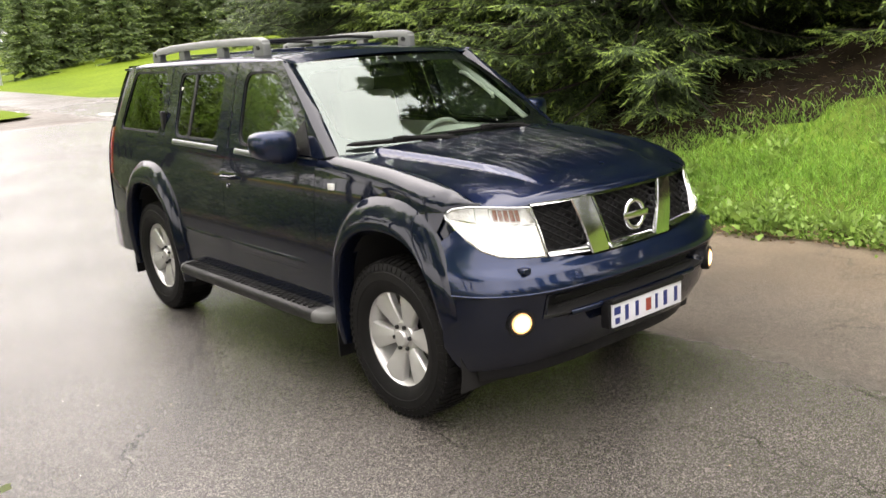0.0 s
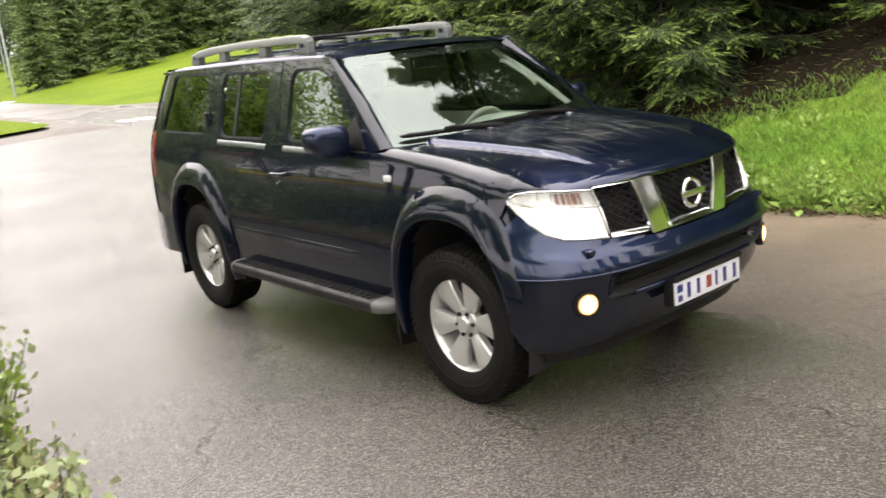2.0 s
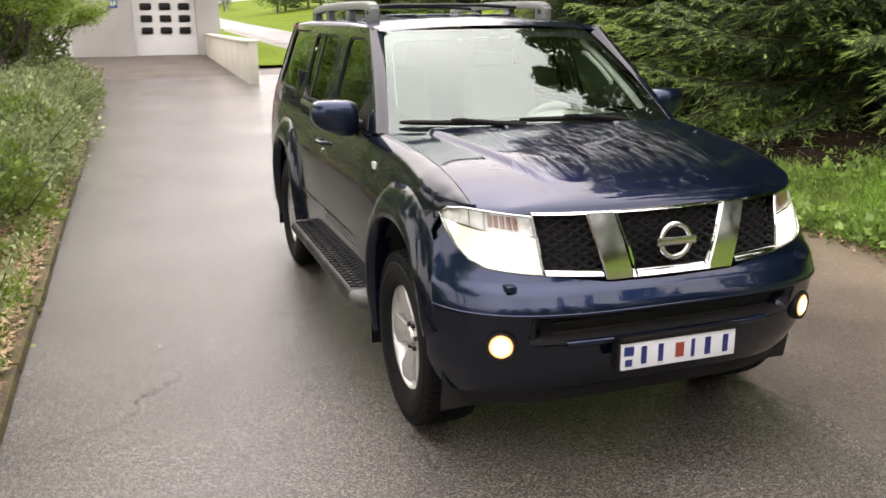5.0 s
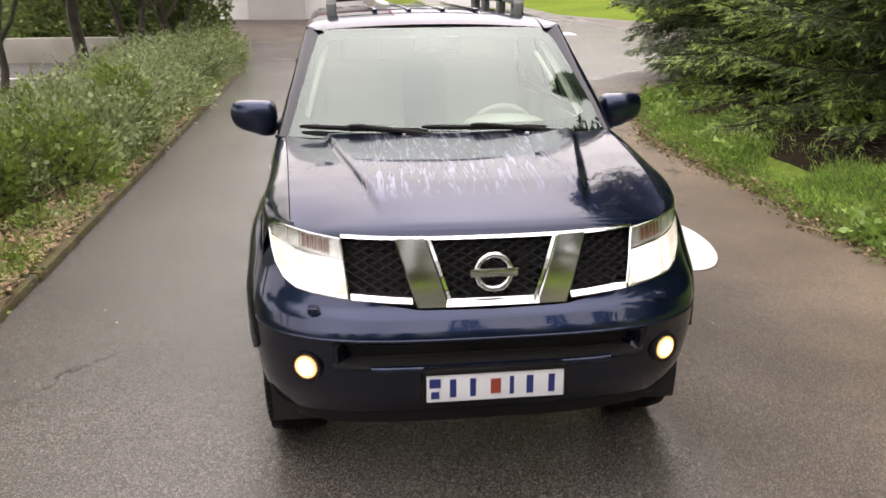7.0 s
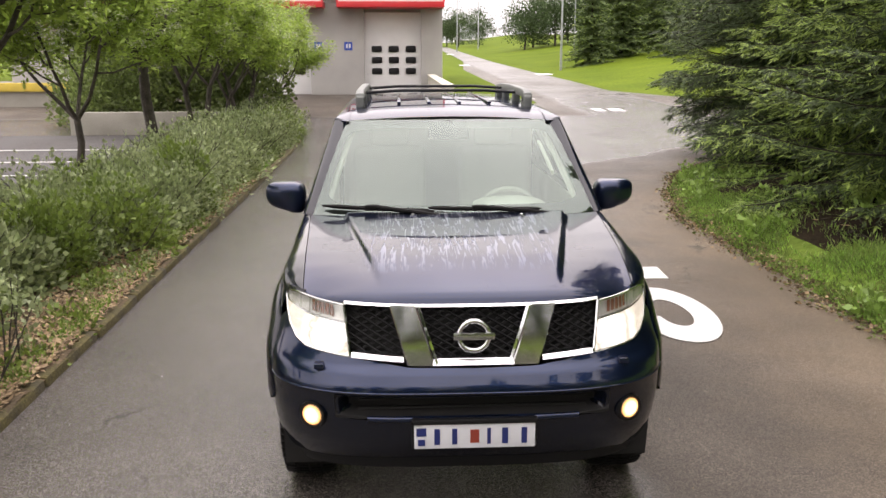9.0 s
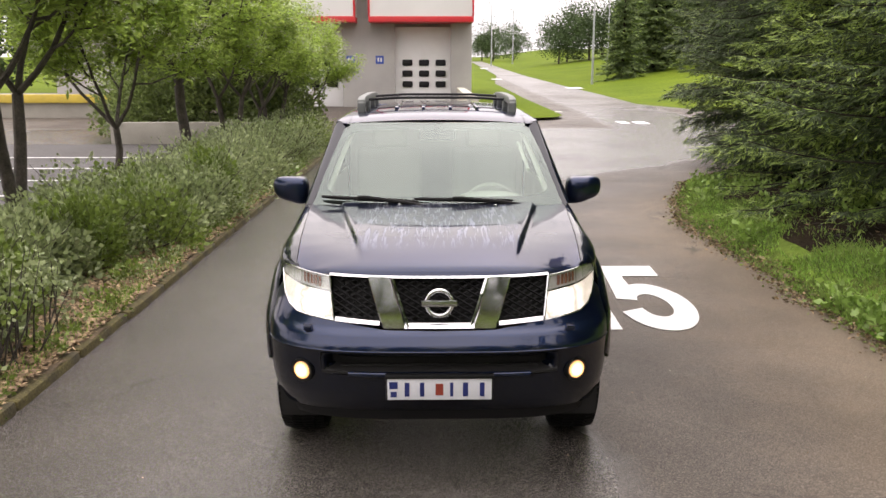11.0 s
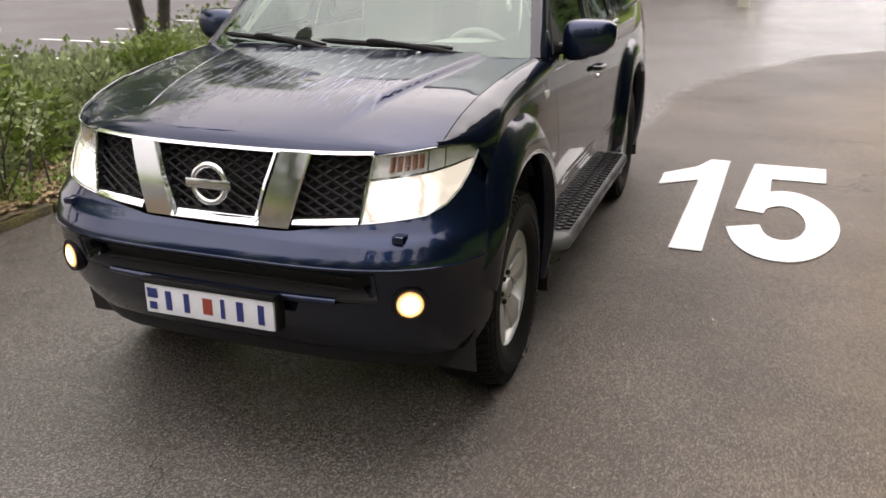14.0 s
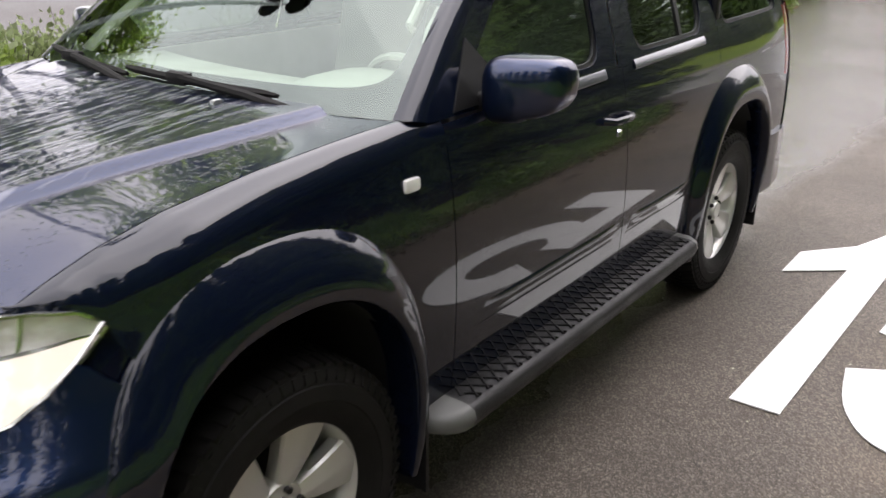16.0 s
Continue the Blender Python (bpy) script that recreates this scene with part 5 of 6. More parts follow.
for s in (-1, 1):
    # front fender, rolled over to the bonnet gap
    P = []
    for y in [0.325, 0.34, 0.355, 0.37, 0.385, 0.40, 0.415] + sorted(cosine(0.43, DOOR_A - 0.004, 40)):
        lo = arch(y, FRONT_Y, ARCH_A + 0.02, ARCH_B + 0.02) if abs(y - FRONT_Y) < ARCH_A + 0.015 else None
        lo = lo if lo else SILL
        if y < FRONT_Y:
            lo = max(lo, np.interp(y, [0.335, 0.385, 0.425, 0.452, 0.475, 0.53, 0.56], [1.083, 1.081, 1.073, 1.046, 0.97, 0.90, 0.85]))
        zsh = max(gap_z(y) - 0.085, lo + 0.006)
        xs_ = [body_half(y, max(z, 0.9) if y < 0.6 else z) for z in np.linspace(min(lo, zsh - 0.01), zsh, 14)]
        col = [(s * x, y, z) for x, z in zip(xs_, np.linspace(min(lo, zsh - 0.01), zsh, 14))]
        x0, gx, gz = xs_[-1], min(gap_x(y), xs_[-1] - 0.004), max(gap_z(y), zsh + 0.004)
        for a in np.linspace(0, math.pi / 2, 9)[1:]:
            col.append((s * (gx + (x0 - gx) * math.cos(a)), y, zsh + (gz - zsh) * math.sin(a)))
        P.append(col)
    skin("fender", P, NAVY_SHADED, flip=s < 0)
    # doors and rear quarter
    fdoor = side_panel("front_door", s, np.linspace(DOOR_A, DOOR_B - 0.004, 26), lambda y: SILL, BELT, 20, NAVY_SHADED)
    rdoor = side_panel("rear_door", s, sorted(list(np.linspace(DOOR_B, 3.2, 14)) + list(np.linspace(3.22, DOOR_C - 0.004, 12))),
                       lambda y: max(SILL, (arch(y, REAR_Y, ARCH_A + 0.05, ARCH_B + 0.04) or 0)) if y > REAR_Y - ARCH_A - 0.05 else SILL, BELT, 20, NAVY_SHADED)
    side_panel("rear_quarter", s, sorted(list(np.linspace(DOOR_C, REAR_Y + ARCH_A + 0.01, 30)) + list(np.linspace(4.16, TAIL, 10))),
               lambda y: (arch(y, REAR_Y, ARCH_A + 0.02, ARCH_B + 0.02) or 0.5) if y < REAR_Y + ARCH_A + 0.01 else 0.5, BELT, 20, NAVY_SHADED)

    # wheel arch flares
    for yc, nm in ((FRONT_Y, "front_flare"), (REAR_Y, "rear_flare")):
        P = []
        for k in range(41):
            a = math.radians(-8 + (176 if yc == FRONT_Y else 196) * k / 40)
            ca, sa = math.cos(a), math.sin(a)
            e = 2 / 2.5
            cy, cz = math.copysign(abs(ca) ** e, ca), math.copysign(abs(sa) ** e, sa)
            row = []
            fwd = yc == FRONT_Y and ca < 0
            for ra, rb, ox in ((0.50, 0.70, -0.004), (0.495, 0.69, 0.008), (0.475, 0.655, 0.030), (0.455, 0.61, 0.046), (0.435, 0.565, 0.052), (0.425, 0.545, 0.048), (0.418, 0.535, 0.030), (0.418, 0.535, -0.06)):
                y, z = yc + ra * cy, AXLE_Z + (rb if sa > 0 else 0.55) * cz
                z = min(z, gap_z(y) - 0.03)
                k_ = min(max((y - 0.36) / 0.4, 0), 1) if fwd else 1.0
                k_ = k_ * k_ * (3 - 2 * k_)
                xb = body_half(y, z) if yc == FRONT_Y else half(y, z)
                row.append((s * (xb + (ox if ox < 0 else ox * (0.25 + 0.75 * k_) + 0.003 * (1 - k_))), y, z))
            P.append(row)
        skin(nm, P, NAVY_SHADED, flip=s > 0, thick=0)
    # inner wheel wells
    for yc in (FRONT_Y, REAR_Y):
        P = [[(s * x, yc + 0.46 * math.cos(a), AXLE_Z + 0.56 * math.sin(a)) for x in (0.30, 0.86)] for a in np.linspace(-0.3, math.pi + 0.3, 20)]
        skin("wheel_well", P, DARK, thick=0)
        skin("mud_flap", [[(s * x, yc + 0.475, z) for z in np.linspace(0.2, 0.52, 4)] for x in np.linspace(0.70, 0.905, 4)], BLACK, thick=0.012)

    # greenhouse: door frames round the panes
    def ring_frame(name, outer, inner, parent, mat, out=0.0, depth=0.012):
        P = [[(s * (half(y, z) + out), y, z) for y, z in (o, ((o[0] + i[0]) / 2, (o[1] + i[1]) / 2), i)] + [(s * (half(*i) - depth), *i)] for o, i in zip(outer + outer[:1], inner + inner[:1])]
        return skin(name, P, mat, parent, flip=s > 0, thick=0)

    def resample(corners, counts, radius=0.05):
        """A closed outline with rounded corners; the same number of points for the same counts."""
        pts, m = [], len(corners)
        for i in range(m):
            p, q, r = (np.array(corners[(i + k) % m], float) for k in (-1, 0, 1))
            rr = min(radius, 0.45 * np.linalg.norm(p - q), 0.45 * np.linalg.norm(r - q))
            a, b = q + (p - q) / np.linalg.norm(p - q) * rr, q + (r - q) / np.linalg.norm(r - q) * rr
            pts += [tuple((1 - t) ** 2 * a + 2 * t * (1 - t) * q + t * t * b) for t in (0, 0.25, 0.5, 0.75, 1)]
            c = np.array(corners[(i + 2) % m], float)
            b2 = r + (q - r) / np.linalg.norm(q - r) * min(radius, 0.45 * np.linalg.norm(q - r), 0.45 * np.linalg.norm(c - r))
            pts += [tuple(b + (b2 - b) * t) for t in (0.25, 0.5, 0.75)]
        return pts

    panes = (
        ("front_window", fdoor, [(1.395, 1.235), (2.46, 1.24), (2.485, 1.735), (1.965, 1.735)], [(1.53, 1.262), (2.345, 1.262), (2.375, 1.682), (2.005, 1.682)], WINDOW, 0.085),
        ("rear_window", rdoor, [(2.47, 1.24), (3.435, 1.255), (3.435, 1.74), (2.495, 1.735)], [(2.63, 1.268), (3.27, 1.275), (3.30, 1.69), (2.63, 1.688)], PRIVACY, 0.075),
        ("quarter_window", car, [(3.445, 1.255), (4.46, 1.275), (4.24, 1.745), (3.445, 1.74)], [(3.52, 1.285), (4.31, 1.295), (4.14, 1.71), (3.52, 1.705)], PRIVACY, 0.06),
    )
    for nm, parent, outer, inner, gl, rad in panes:
        o, i = resample(outer, 3, 0.02), resample(inner, 3, rad)
        fr = ring_frame("window_frame", o, i, parent, NAVY_SHADED)
        j = resample([(a + (np.mean([p[0] for p in inner]) - a) * 0.035, b + (np.mean([p[1] for p in inner]) - b) * 0.06) for a, b in inner], 3, rad)
        ring_frame("window_seal", i, j, parent, BLACK, -0.006, 0.02)
        c = np.mean(np.array(i), 0)
        P = [[(s * (half(y, z) - 0.013), y, z) for t in np.linspace(0, 1, 6) for y, z in [(c[0] + (p[0] - c[0]) * t, c[1] + (p[1] - c[1]) * t)]] for p in i + i[:1]]
        g = part(nm, outward(mesh(nm, *grid(P, s > 0), gl)), parent)
        g.visible_shadow = False
    skin("window_bar", [[(s * (half(3.06, z) - 0.008 + o), y, z) for y, o in ((3.042, -0.004), (3.046, 0.002), (3.074, 0.002), (3.078, -0.004))] for z in np.linspace(1.275, 1.69, 8)], BLACK, rdoor, thick=0)
    # cant rail from the frames to the roof
    P = []
    for y in [1.93, 1.945] + list(np.linspace(1.96, 4.42, 36)):
        x0 = half(y, 1.735)
        top = 1.755 + 0.02 * math.sin((y - 1.8) / 2.65 * math.pi) - 0.03 * max(0, (y - 4.0) / 0.42) ** 2 - 0.044 * math.exp(-(y - 1.93) / 0.13)
        P.append([(s * (x0 + 0.002), y, min(1.72, top - 0.004))] + [(s * (x0 - 0.085 * (1 - math.cos(a))), y, 1.735 + (top - 1.735) * math.sin(a)) for a in np.linspace(0, math.pi / 2, 8)])
    skin("roof_side", P, NAVY, flip=s < 0, thick=0)
    # windscreen pillar
    P = []
    for t in np.linspace(0, 1.0, 15):
        ws = np.array(screen(1.0, t))
        yd, zd = 1.40 + (1.97 - 1.40) * t, 1.235 + 0.5 * t
        dd = np.array([half(yd, zd) + 0.002, yd, zd])
        mid = (ws + dd) / 2 + np.array([0.035, -0.045, 0.015])
        P.append([(s * p[0], p[1], p[2]) for p in [(1 - u) ** 2 * ws + 2 * u * (1 - u) * mid + u * u * dd for u in np.linspace(0, 1, 7)]])
    skin("windscreen_pillar", P, NAVY_SHADED, flip=s > 0, thick=0)
    # door furniture
    hd = part("door_handle", mesh("door_handle", *tube([(s * (half(y, 1.07) + o), y, 1.075) for y, o in ((2.33, -0.005), (2.345, 0.03), (2.44, 0.038), (2.475, 0.03), (2.485, -0.005))], 0.0135, 8), NAVY_SHADED), fdoor)
    part("lock", mesh("lock", *lathe([(0, 0.0), (0.006, 0.013), (-0.004, 0.015)], 12), CHROME), hd).matrix_local = pose(s * (half(2.43, 1.03) + 0.002), 2.43, 1.02)
    part("door_handle", mesh("door_handle", *bevel_box(0.03, 0.05, 0.16, 0.012, (s * (half(3.47, 1.36) + 0.0), 3.47, 1.36)), BLACK), rdoor)
    for p_, y0, y1 in ((fdoor, 1.56, 2.43), (rdoor, 2.545, 3.12)):
        P = [[(s * (half(y, z) + o * min(1, (y - y0) / 0.12, (y1 - y) / 0.12)), y + 0.9 * (z - 0.64), z) for z, o in ((0.622, -0.001), (0.626, 0.0025), (0.638, 0.003), (0.652, 0.002), (0.656, 0.004), (0.668, 0.0045), (0.682, 0.003), (0.686, -0.001))] for y in np.linspace(y0, y1, 18)]
        skin("door_moulding", P, NAVY_SHADED, p_, flip=s < 0, thick=0)
        P = [[(s * (half(y, z) + o), y, z) for z, o in ((BELT(y) - 0.034, 0.0), (BELT(y) - 0.028, 0.006), (BELT(y) - 0.010, 0.004), (BELT(y) + 0.012, -0.004), (BELT(y) + 0.02, -0.014))] for y in np.linspace(y0 + (0.05 if p_ is rdoor else 0.13), y1 + (0.16 if p_ is rdoor else -0.06), 8)]
        skin("waist_trim", P, WAIST, p_, flip=s < 0, thick=0)
    # side marker lamp
    v, f = bevel_box(0.02, 0.058, 0.036, 0.009)
    part("side_marker", mesh("side_marker", v + np.array([s * half(1.286, 1.105), 1.286, 1.105]), f, WHITE_LENS), car, "small white side marker lamp")

    # mirror
    def power(c, e):
        return math.copysign(abs(c) ** e, c)

    v, f = grid([[(0.118 * power(math.cos(b), 0.45) * power(math.cos(a), 0.5), 0.085 * power(math.cos(b), 0.5) * power(math.sin(a), 0.6), 0.086 * power(math.sin(b), 0.62)) for b in np.linspace(-math.pi / 2, math.pi / 2, 21)] for a in np.linspace(0, 2 * math.pi, 41)])
    v = np.array(v)
    out = v[:, 0] * s / 0.118
    v[:, 2] *= 1 - 0.14 * out
    v[:, 2] += 0.012 * out - 0.012
    v[:, 0] -= s * 0.022 * np.maximum(-v[:, 2] / 0.086, 0) ** 1.5 * (out > 0)
    v[:, 1] = np.where(v[:, 1] > 0, np.minimum(v[:, 1], 0.062), v[:, 1] * (1.0 - 0.25 * np.maximum(out, 0))) + 0.022 * np.maximum(out, 0)
    mir = part("mirror", mesh("mirror", v + np.array([s * 0.972, 1.655, 1.312]), f, NAVY), car)
    part("mirror_foot", mesh("mirror_foot", *bevel_box(0.16, 0.09, 0.05, 0.018, (s * 0.87, 1.66, 1.255), 3), BLACK), mir)
    part("mirror_glass", mesh("mirror_glass", *bevel_box(0.17, 0.006, 0.105, 0.002, (s * 0.965, 1.715, 1.31)), CHROME), mir)
    tri = [(1.50, 1.245), (1.74, 1.25), (1.74, 1.30), (1.62, 1.42)]
    part("mirror_sail", mesh("mirror_sail", [(s * (half(y, z) + o), y, z) for o in (0.004, -0.015) for y, z in tri], [(0, 1, 2, 3), (7, 6, 5, 4), (0, 4, 5, 1), (1, 5, 6, 2), (2, 6, 7, 3), (3, 7, 4, 0)], BLACK, 0), fdoor)

    # running board
    board = part("running_board", mesh("running_board", *grid([[(s * x, y, z) for x, z in ((0.80, 0.40), (0.80, 0.45), (0.86, 0.455), (0.96, 0.452), (0.985, 0.44), (0.992, 0.415), (0.98, 0.385), (0.94, 0.375), (0.80, 0.385))] for y in np.linspace(1.42, 3.06, 10)], s > 0), BLACK, 50), car)
    for y0, y1, d in ((1.42, 1.30, 1), (3.06, 3.14, 1)):
        P = []
        for t in np.linspace(0, 1, 7):
            k = math.cos(t * math.pi / 2)
            P.append([(s * (0.80 + (x - 0.80) * (0.35 + 0.65 * k)), y0 + (y1 - y0) * math.sin(t * math.pi / 2), 0.415 + (z - 0.415) * (0.5 + 0.5 * k)) for x, z in ((0.80, 0.40), (0.80, 0.45), (0.86, 0.455), (0.96, 0.452), (0.985, 0.44), (0.992, 0.415), (0.98, 0.385), (0.94, 0.375), (0.80, 0.385))])
        v, f = grid(P, (s > 0) == (y1 > y0))
        f = f + [tuple(range(54, 63))]
        part("end_cap", mesh("end_cap", v, f, CAP_GREY, 50), board, "grey plastic end cap")
    tread = []
    for i in range(-2, 30):
        for sg in (-1, 1):
            pts = [(s * x, 1.45 + i * 0.055 + sg * (x - 0.91) * 0.72, 0.4545) for x in np.linspace(0.842, 0.962, 4)]
            pts = [p for p in pts if 1.43 < p[1] < 3.05]
            if len(pts) > 1:
                tread.append(tube(pts, 0.0048, 4, False))
    part("tread", mesh("tread", *join(*tread), BLACK, 0), board)

    # roof rail
    section = ((-0.028, -0.026), (-0.030, 0.012), (-0.022, 0.022), (0.020, 0.022), (0.029, 0.012), (0.030, -0.026), (-0.028, -0.026))
    run = ((2.36, 1.800, 0.5), (2.375, 1.838, 1.0), (2.44, 1.856, 1.0), (2.60, 1.862, 1.0), (3.2, 1.866, 1.0), (3.7, 1.858, 1.0), (3.95, 1.842, 1.0), (4.04, 1.822, 0.9), (4.07, 1.795, 0.5))
    rail = part("roof_rail", mesh("roof_rail", *grid([[(s * (0.555 + a * (0.6 + 0.4 * k)), y, z + b * k) for a, b in section] for y, z, k in run], s < 0), ROOF_GREY, 50), car, "silver-grey roof rail")
    for y, ln in ((2.425, 0.13), (4.00, 0.12)):
        part("end_block", mesh("end_block", *bevel_box(0.056, ln, 0.085, 0.014, (s * 0.555, y, 1.802), 3), ROOF_GREY), rail)
        part("end_recess", mesh("end_recess", *bevel_box(0.062, ln * 0.42, 0.036, 0.012, (s * 0.555, y, 1.818), 2), BLACK), rail)
    for y in (2.95, 3.55):
        part("foot", mesh("foot", *bevel_box(0.05, 0.10, 0.075, 0.015, (s * 0.555, y, 1.80)), ROOF_GREY), rail)

    # headlight
    bot = [(0.532, 0.842), (0.60, 0.849), (0.67, 0.857), (0.728, 0.866), (0.776, 0.892), (0.806, 0.936), (0.822, 0.986)]
    top = [(0.557, 1.056), (0.61, 1.061), (0.67, 1.067), (0.722, 1.073), (0.772, 1.077), (0.812, 1.070), (0.832, 1.046)]

    fine_i = np.linspace(0, 6, 25)
    bot, top = ([(float(np.interp(i, range(7), [p[0] for p in c])), float(np.interp(i, range(7), [p[1] for p in c]))) for i in fine_i] for c in (bot, top))

    def lamp_surface(t0, t1, back, n=8, last=25):
        P = []
        for i_, ((bx, bz), (tx, tz)) in enumerate(list(zip(bot, top))[:last]):
            P.append([(s * (bx + (tx - bx) * t), front_y(bx + (tx - bx) * t, bz + (tz - bz) * t) + back, bz + (tz - bz) * t) for t in np.linspace(t0, t1, n)])
        return grid(P, s < 0)

    lamp = part("headlight", mesh("headlight", *lamp_surface(0, 1, 0.02), SATIN), car, "lit headlight with an amber turn signal")
    v, f = lamp_surface(0.01, 0.62, 0.007)
    mid = np.array([s * 0.625, front_y(0.625, 0.92) + 0.007, 0.925])
    part("main_beam", mesh("main_beam", v - mid, f, HEADGLOW), lamp, "glowing white main beam").location = mid
    part("divider", mesh("divider", *lamp_surface(0.625, 0.655, 0.001, 3), SATIN), lamp)
    part("turn_signal", mesh("turn_signal", *lamp_surface(0.655, 0.99, 0.014), REFLECTOR), lamp, "clear turn signal reflector")
    ribs_ = [("amber_rib", 0.15 + 0.058 * i, 0.195 + 0.058 * i, 0.72, 0.95, AMBER, 0.007) for i in range(5)]
    for name, t0, t1, u0, u1, mat, back in ribs_ + [("lamp_fin", 0.455, 0.47, 0.66, 0.98, SATIN, 0.005), ("lamp_fin", 0.60, 0.612, 0.66, 0.98, SATIN, 0.006)]:
        P = []
        for t in np.linspace(t0, t1, 6):
            bx, bz, tx, tz = (np.interp(t * 24, range(25), c) for c in ([p[0] for p in bot], [p[1] for p in bot], [p[0] for p in top], [p[1] for p in top]))
            P.append([(s * (bx + (tx - bx) * u), front_y(bx + (tx - bx) * u, bz + (tz - bz) * u) + back - 0.004 * math.sin((t - t0) / (t1 - t0) * math.pi), bz + (tz - bz) * u) for u in np.linspace(u0, u1, 5)])
        part(name, mesh(name, *grid(P, s > 0), mat), lamp)
    g = part("lens", outward(mesh("lens", *lamp_surface(0, 1, -0.002), WINDOW_CLEAR)), lamp)
    g.visible_shadow = False
    rim = [(x, z) for x, z in bot] + [(x, z) for x, z in top[::-1]]
    part("lamp_rim", mesh("lamp_rim", *tube([(s * x, front_y(x, z) - 0.002, z) for x, z in rim + rim[:1]], 0.0045, 5, False), SATIN), lamp)
    # fog lamp
    fx, fz = 0.70, 0.578
    fog = part("fog_light", mesh("fog_light", *lathe([(0.02, 0.001), (0.0, 0.052), (-0.012, 0.058), (-0.012, 0.068), (0.01, 0.072), (0.05, 0.07)], 24, "y"), BLACK), car, "lit round fog light")
    fog.matrix_local = pose(s * fx, front_y(fx, fz) - 0.004, fz, 0, 0, s * 24) @ Matrix.Scale(0.9, 4)
    part("bulb", mesh("bulb", *lathe([(-0.022, 0.001), (-0.018, 0.03), (-0.010, 0.052)], 24, "y"), FOGGLOW), fog, "warm glowing lamp")
    # washer nozzle
    part("washer_nozzle", mesh("washer_nozzle", *bevel_box(0.042, 0.05, 0.026, 0.008, (s * 0.666, front_y(0.666, 0.80) - 0.004, 0.803)), NAVY), car)

# bonnet
P = []
for k, t in enumerate([0, 0.006, 0.016, 0.03, 0.05, 0.08] + list(np.linspace(0.12, 1, 34))):
    row = []
    for u in np.concatenate([np.linspace(-1, -0.86, 5)[:-1], np.linspace(-0.86, 0.86, 131), np.linspace(0.86, 1, 5)[1:]]):
        w = 0.0
        for _ in range(3):
            x = u * (gap_x(0.33 + (1.33 - 0.33) * t) - 0.004)
            yf = front_y(x, 1.075) + 0.004
            y = yf + (1.20 + 0.12 * (x / 0.8) ** 2 - yf) * t
        d = y - yf
        gz = gap_z(max(y, 0.28))
        crest = 1.062 + 0.022 * (1 - math.exp(-d / 0.012)) + 0.045 * (1 - math.exp(-d / 0.13)) + 0.125 * min(d / 1.1, 1) ** 0.75
        e = abs(u) ** 4
        z = crest * (1 - e) + min(gz, crest + 0.05) * e
        c = np.interp(d, [0, 0.12, 1.0], [0.38, 0.40, 0.60])
        lift = 0.022 * min(max(d - 0.10, 0) / 0.25, 1)
        z += lift * (0.5 - 0.5 * math.tanh((abs(x) - c) / 0.007))
        row.append((x, y, z))
    P.append(row)
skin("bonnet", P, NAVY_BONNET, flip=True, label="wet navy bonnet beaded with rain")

# front bumper
PHI_Z, PHI_A = [0.33, 0.4, 0.6, 0.75, 0.9, 1.03], [72.5, 72.5, 73.5, 77.5, 77, 70]
P = []
smax = 48
for k in range(-smax, smax + 1):
    sg = abs(k) / smax
    ztop = 0.84
    for _ in range(40):
        ph = math.radians(np.interp(ztop, PHI_Z, PHI_A)) * sg
        x = front_at(ph, ztop)[0]
        goal = float(np.interp(x, [0, 0.28, 0.50, 0.532, 0.60, 0.67, 0.72, 0.776, 0.806, 0.822, 0.835, 0.87], [0.800, 0.804, 0.836, 0.841, 0.848, 0.856, 0.865, 0.891, 0.935, 0.984, 0.97, 0.92]))
        ztop += 0.3 * (goal - ztop)
    col = []
    for z in np.concatenate([np.linspace(0.33, 0.69, 16), np.linspace(0.70, 0.74, 5), np.linspace(0.75, 1, 12)]):
        low = 0.33 + 0.13 * max(0.0, (sg - 0.78) / 0.22) ** 2
        z = z if z > 0.69 else low + (z - 0.33) / 0.36 * (0.69 - low)
        z = z if z <= 0.745 else 0.745 + (z - 0.745) / 0.255 * (ztop - 0.745)
        ph = math.radians(np.interp(z, PHI_Z, PHI_A)) * k / smax
        p = front_at(ph, z)
        ax = abs(p[0])
        rec = 0.10 * max(0, min((0.58 - ax) / 0.05, 1)) * max(0, min((z - 0.588) / 0.02, 1)) * max(0, min((0.690 - z) / 0.02, 1))
        tuck = max(0.0, (0.55 - z) / 0.22)
        col.append((p[0], p[1] + rec + 0.03 * tuck ** 1.4, p[2]))
    P.append(col)
for side in (-1, 1):
    skin("nose_liner", [[(lambda p: (p[0] * 0.985, p[1] + 0.024, p[2]))(front_at(math.radians(a), z)) for z in np.linspace(0.72, 1.05, 12)] for a in np.linspace(side * 33, side * 76, 24)], NAVY_SHADED, thick=0)
bumper = skin("front_bumper", [c[17:] for c in P], NAVY, flip=False, thick=0.01)
# lower bumper takes the darkened navy, so its shade is in the paint colour
skin("bumper_skirt", [[(x, y + 0.005, z) for x, y, z in c[:18]] for c in P], NAVY_SHADED, bumper, flip=False, thick=0.01)
skin("bumper_lip", [[(c[0][0] * k, c[0][1] + 0.02 + 0.10 * (1 - k) * 4, z) for z, k in ((0.27, 0.97), (0.30, 0.99), (0.36, 0.995))] for c in P[14:-14]], BLACK, bumper, thick=0.012)
part("crease", mesh("crease", *tube([(c[17][0], c[17][1] - 0.002, c[17][2] - 0.002) for c in P], 0.0035, 6, False), NAVY), bumper)
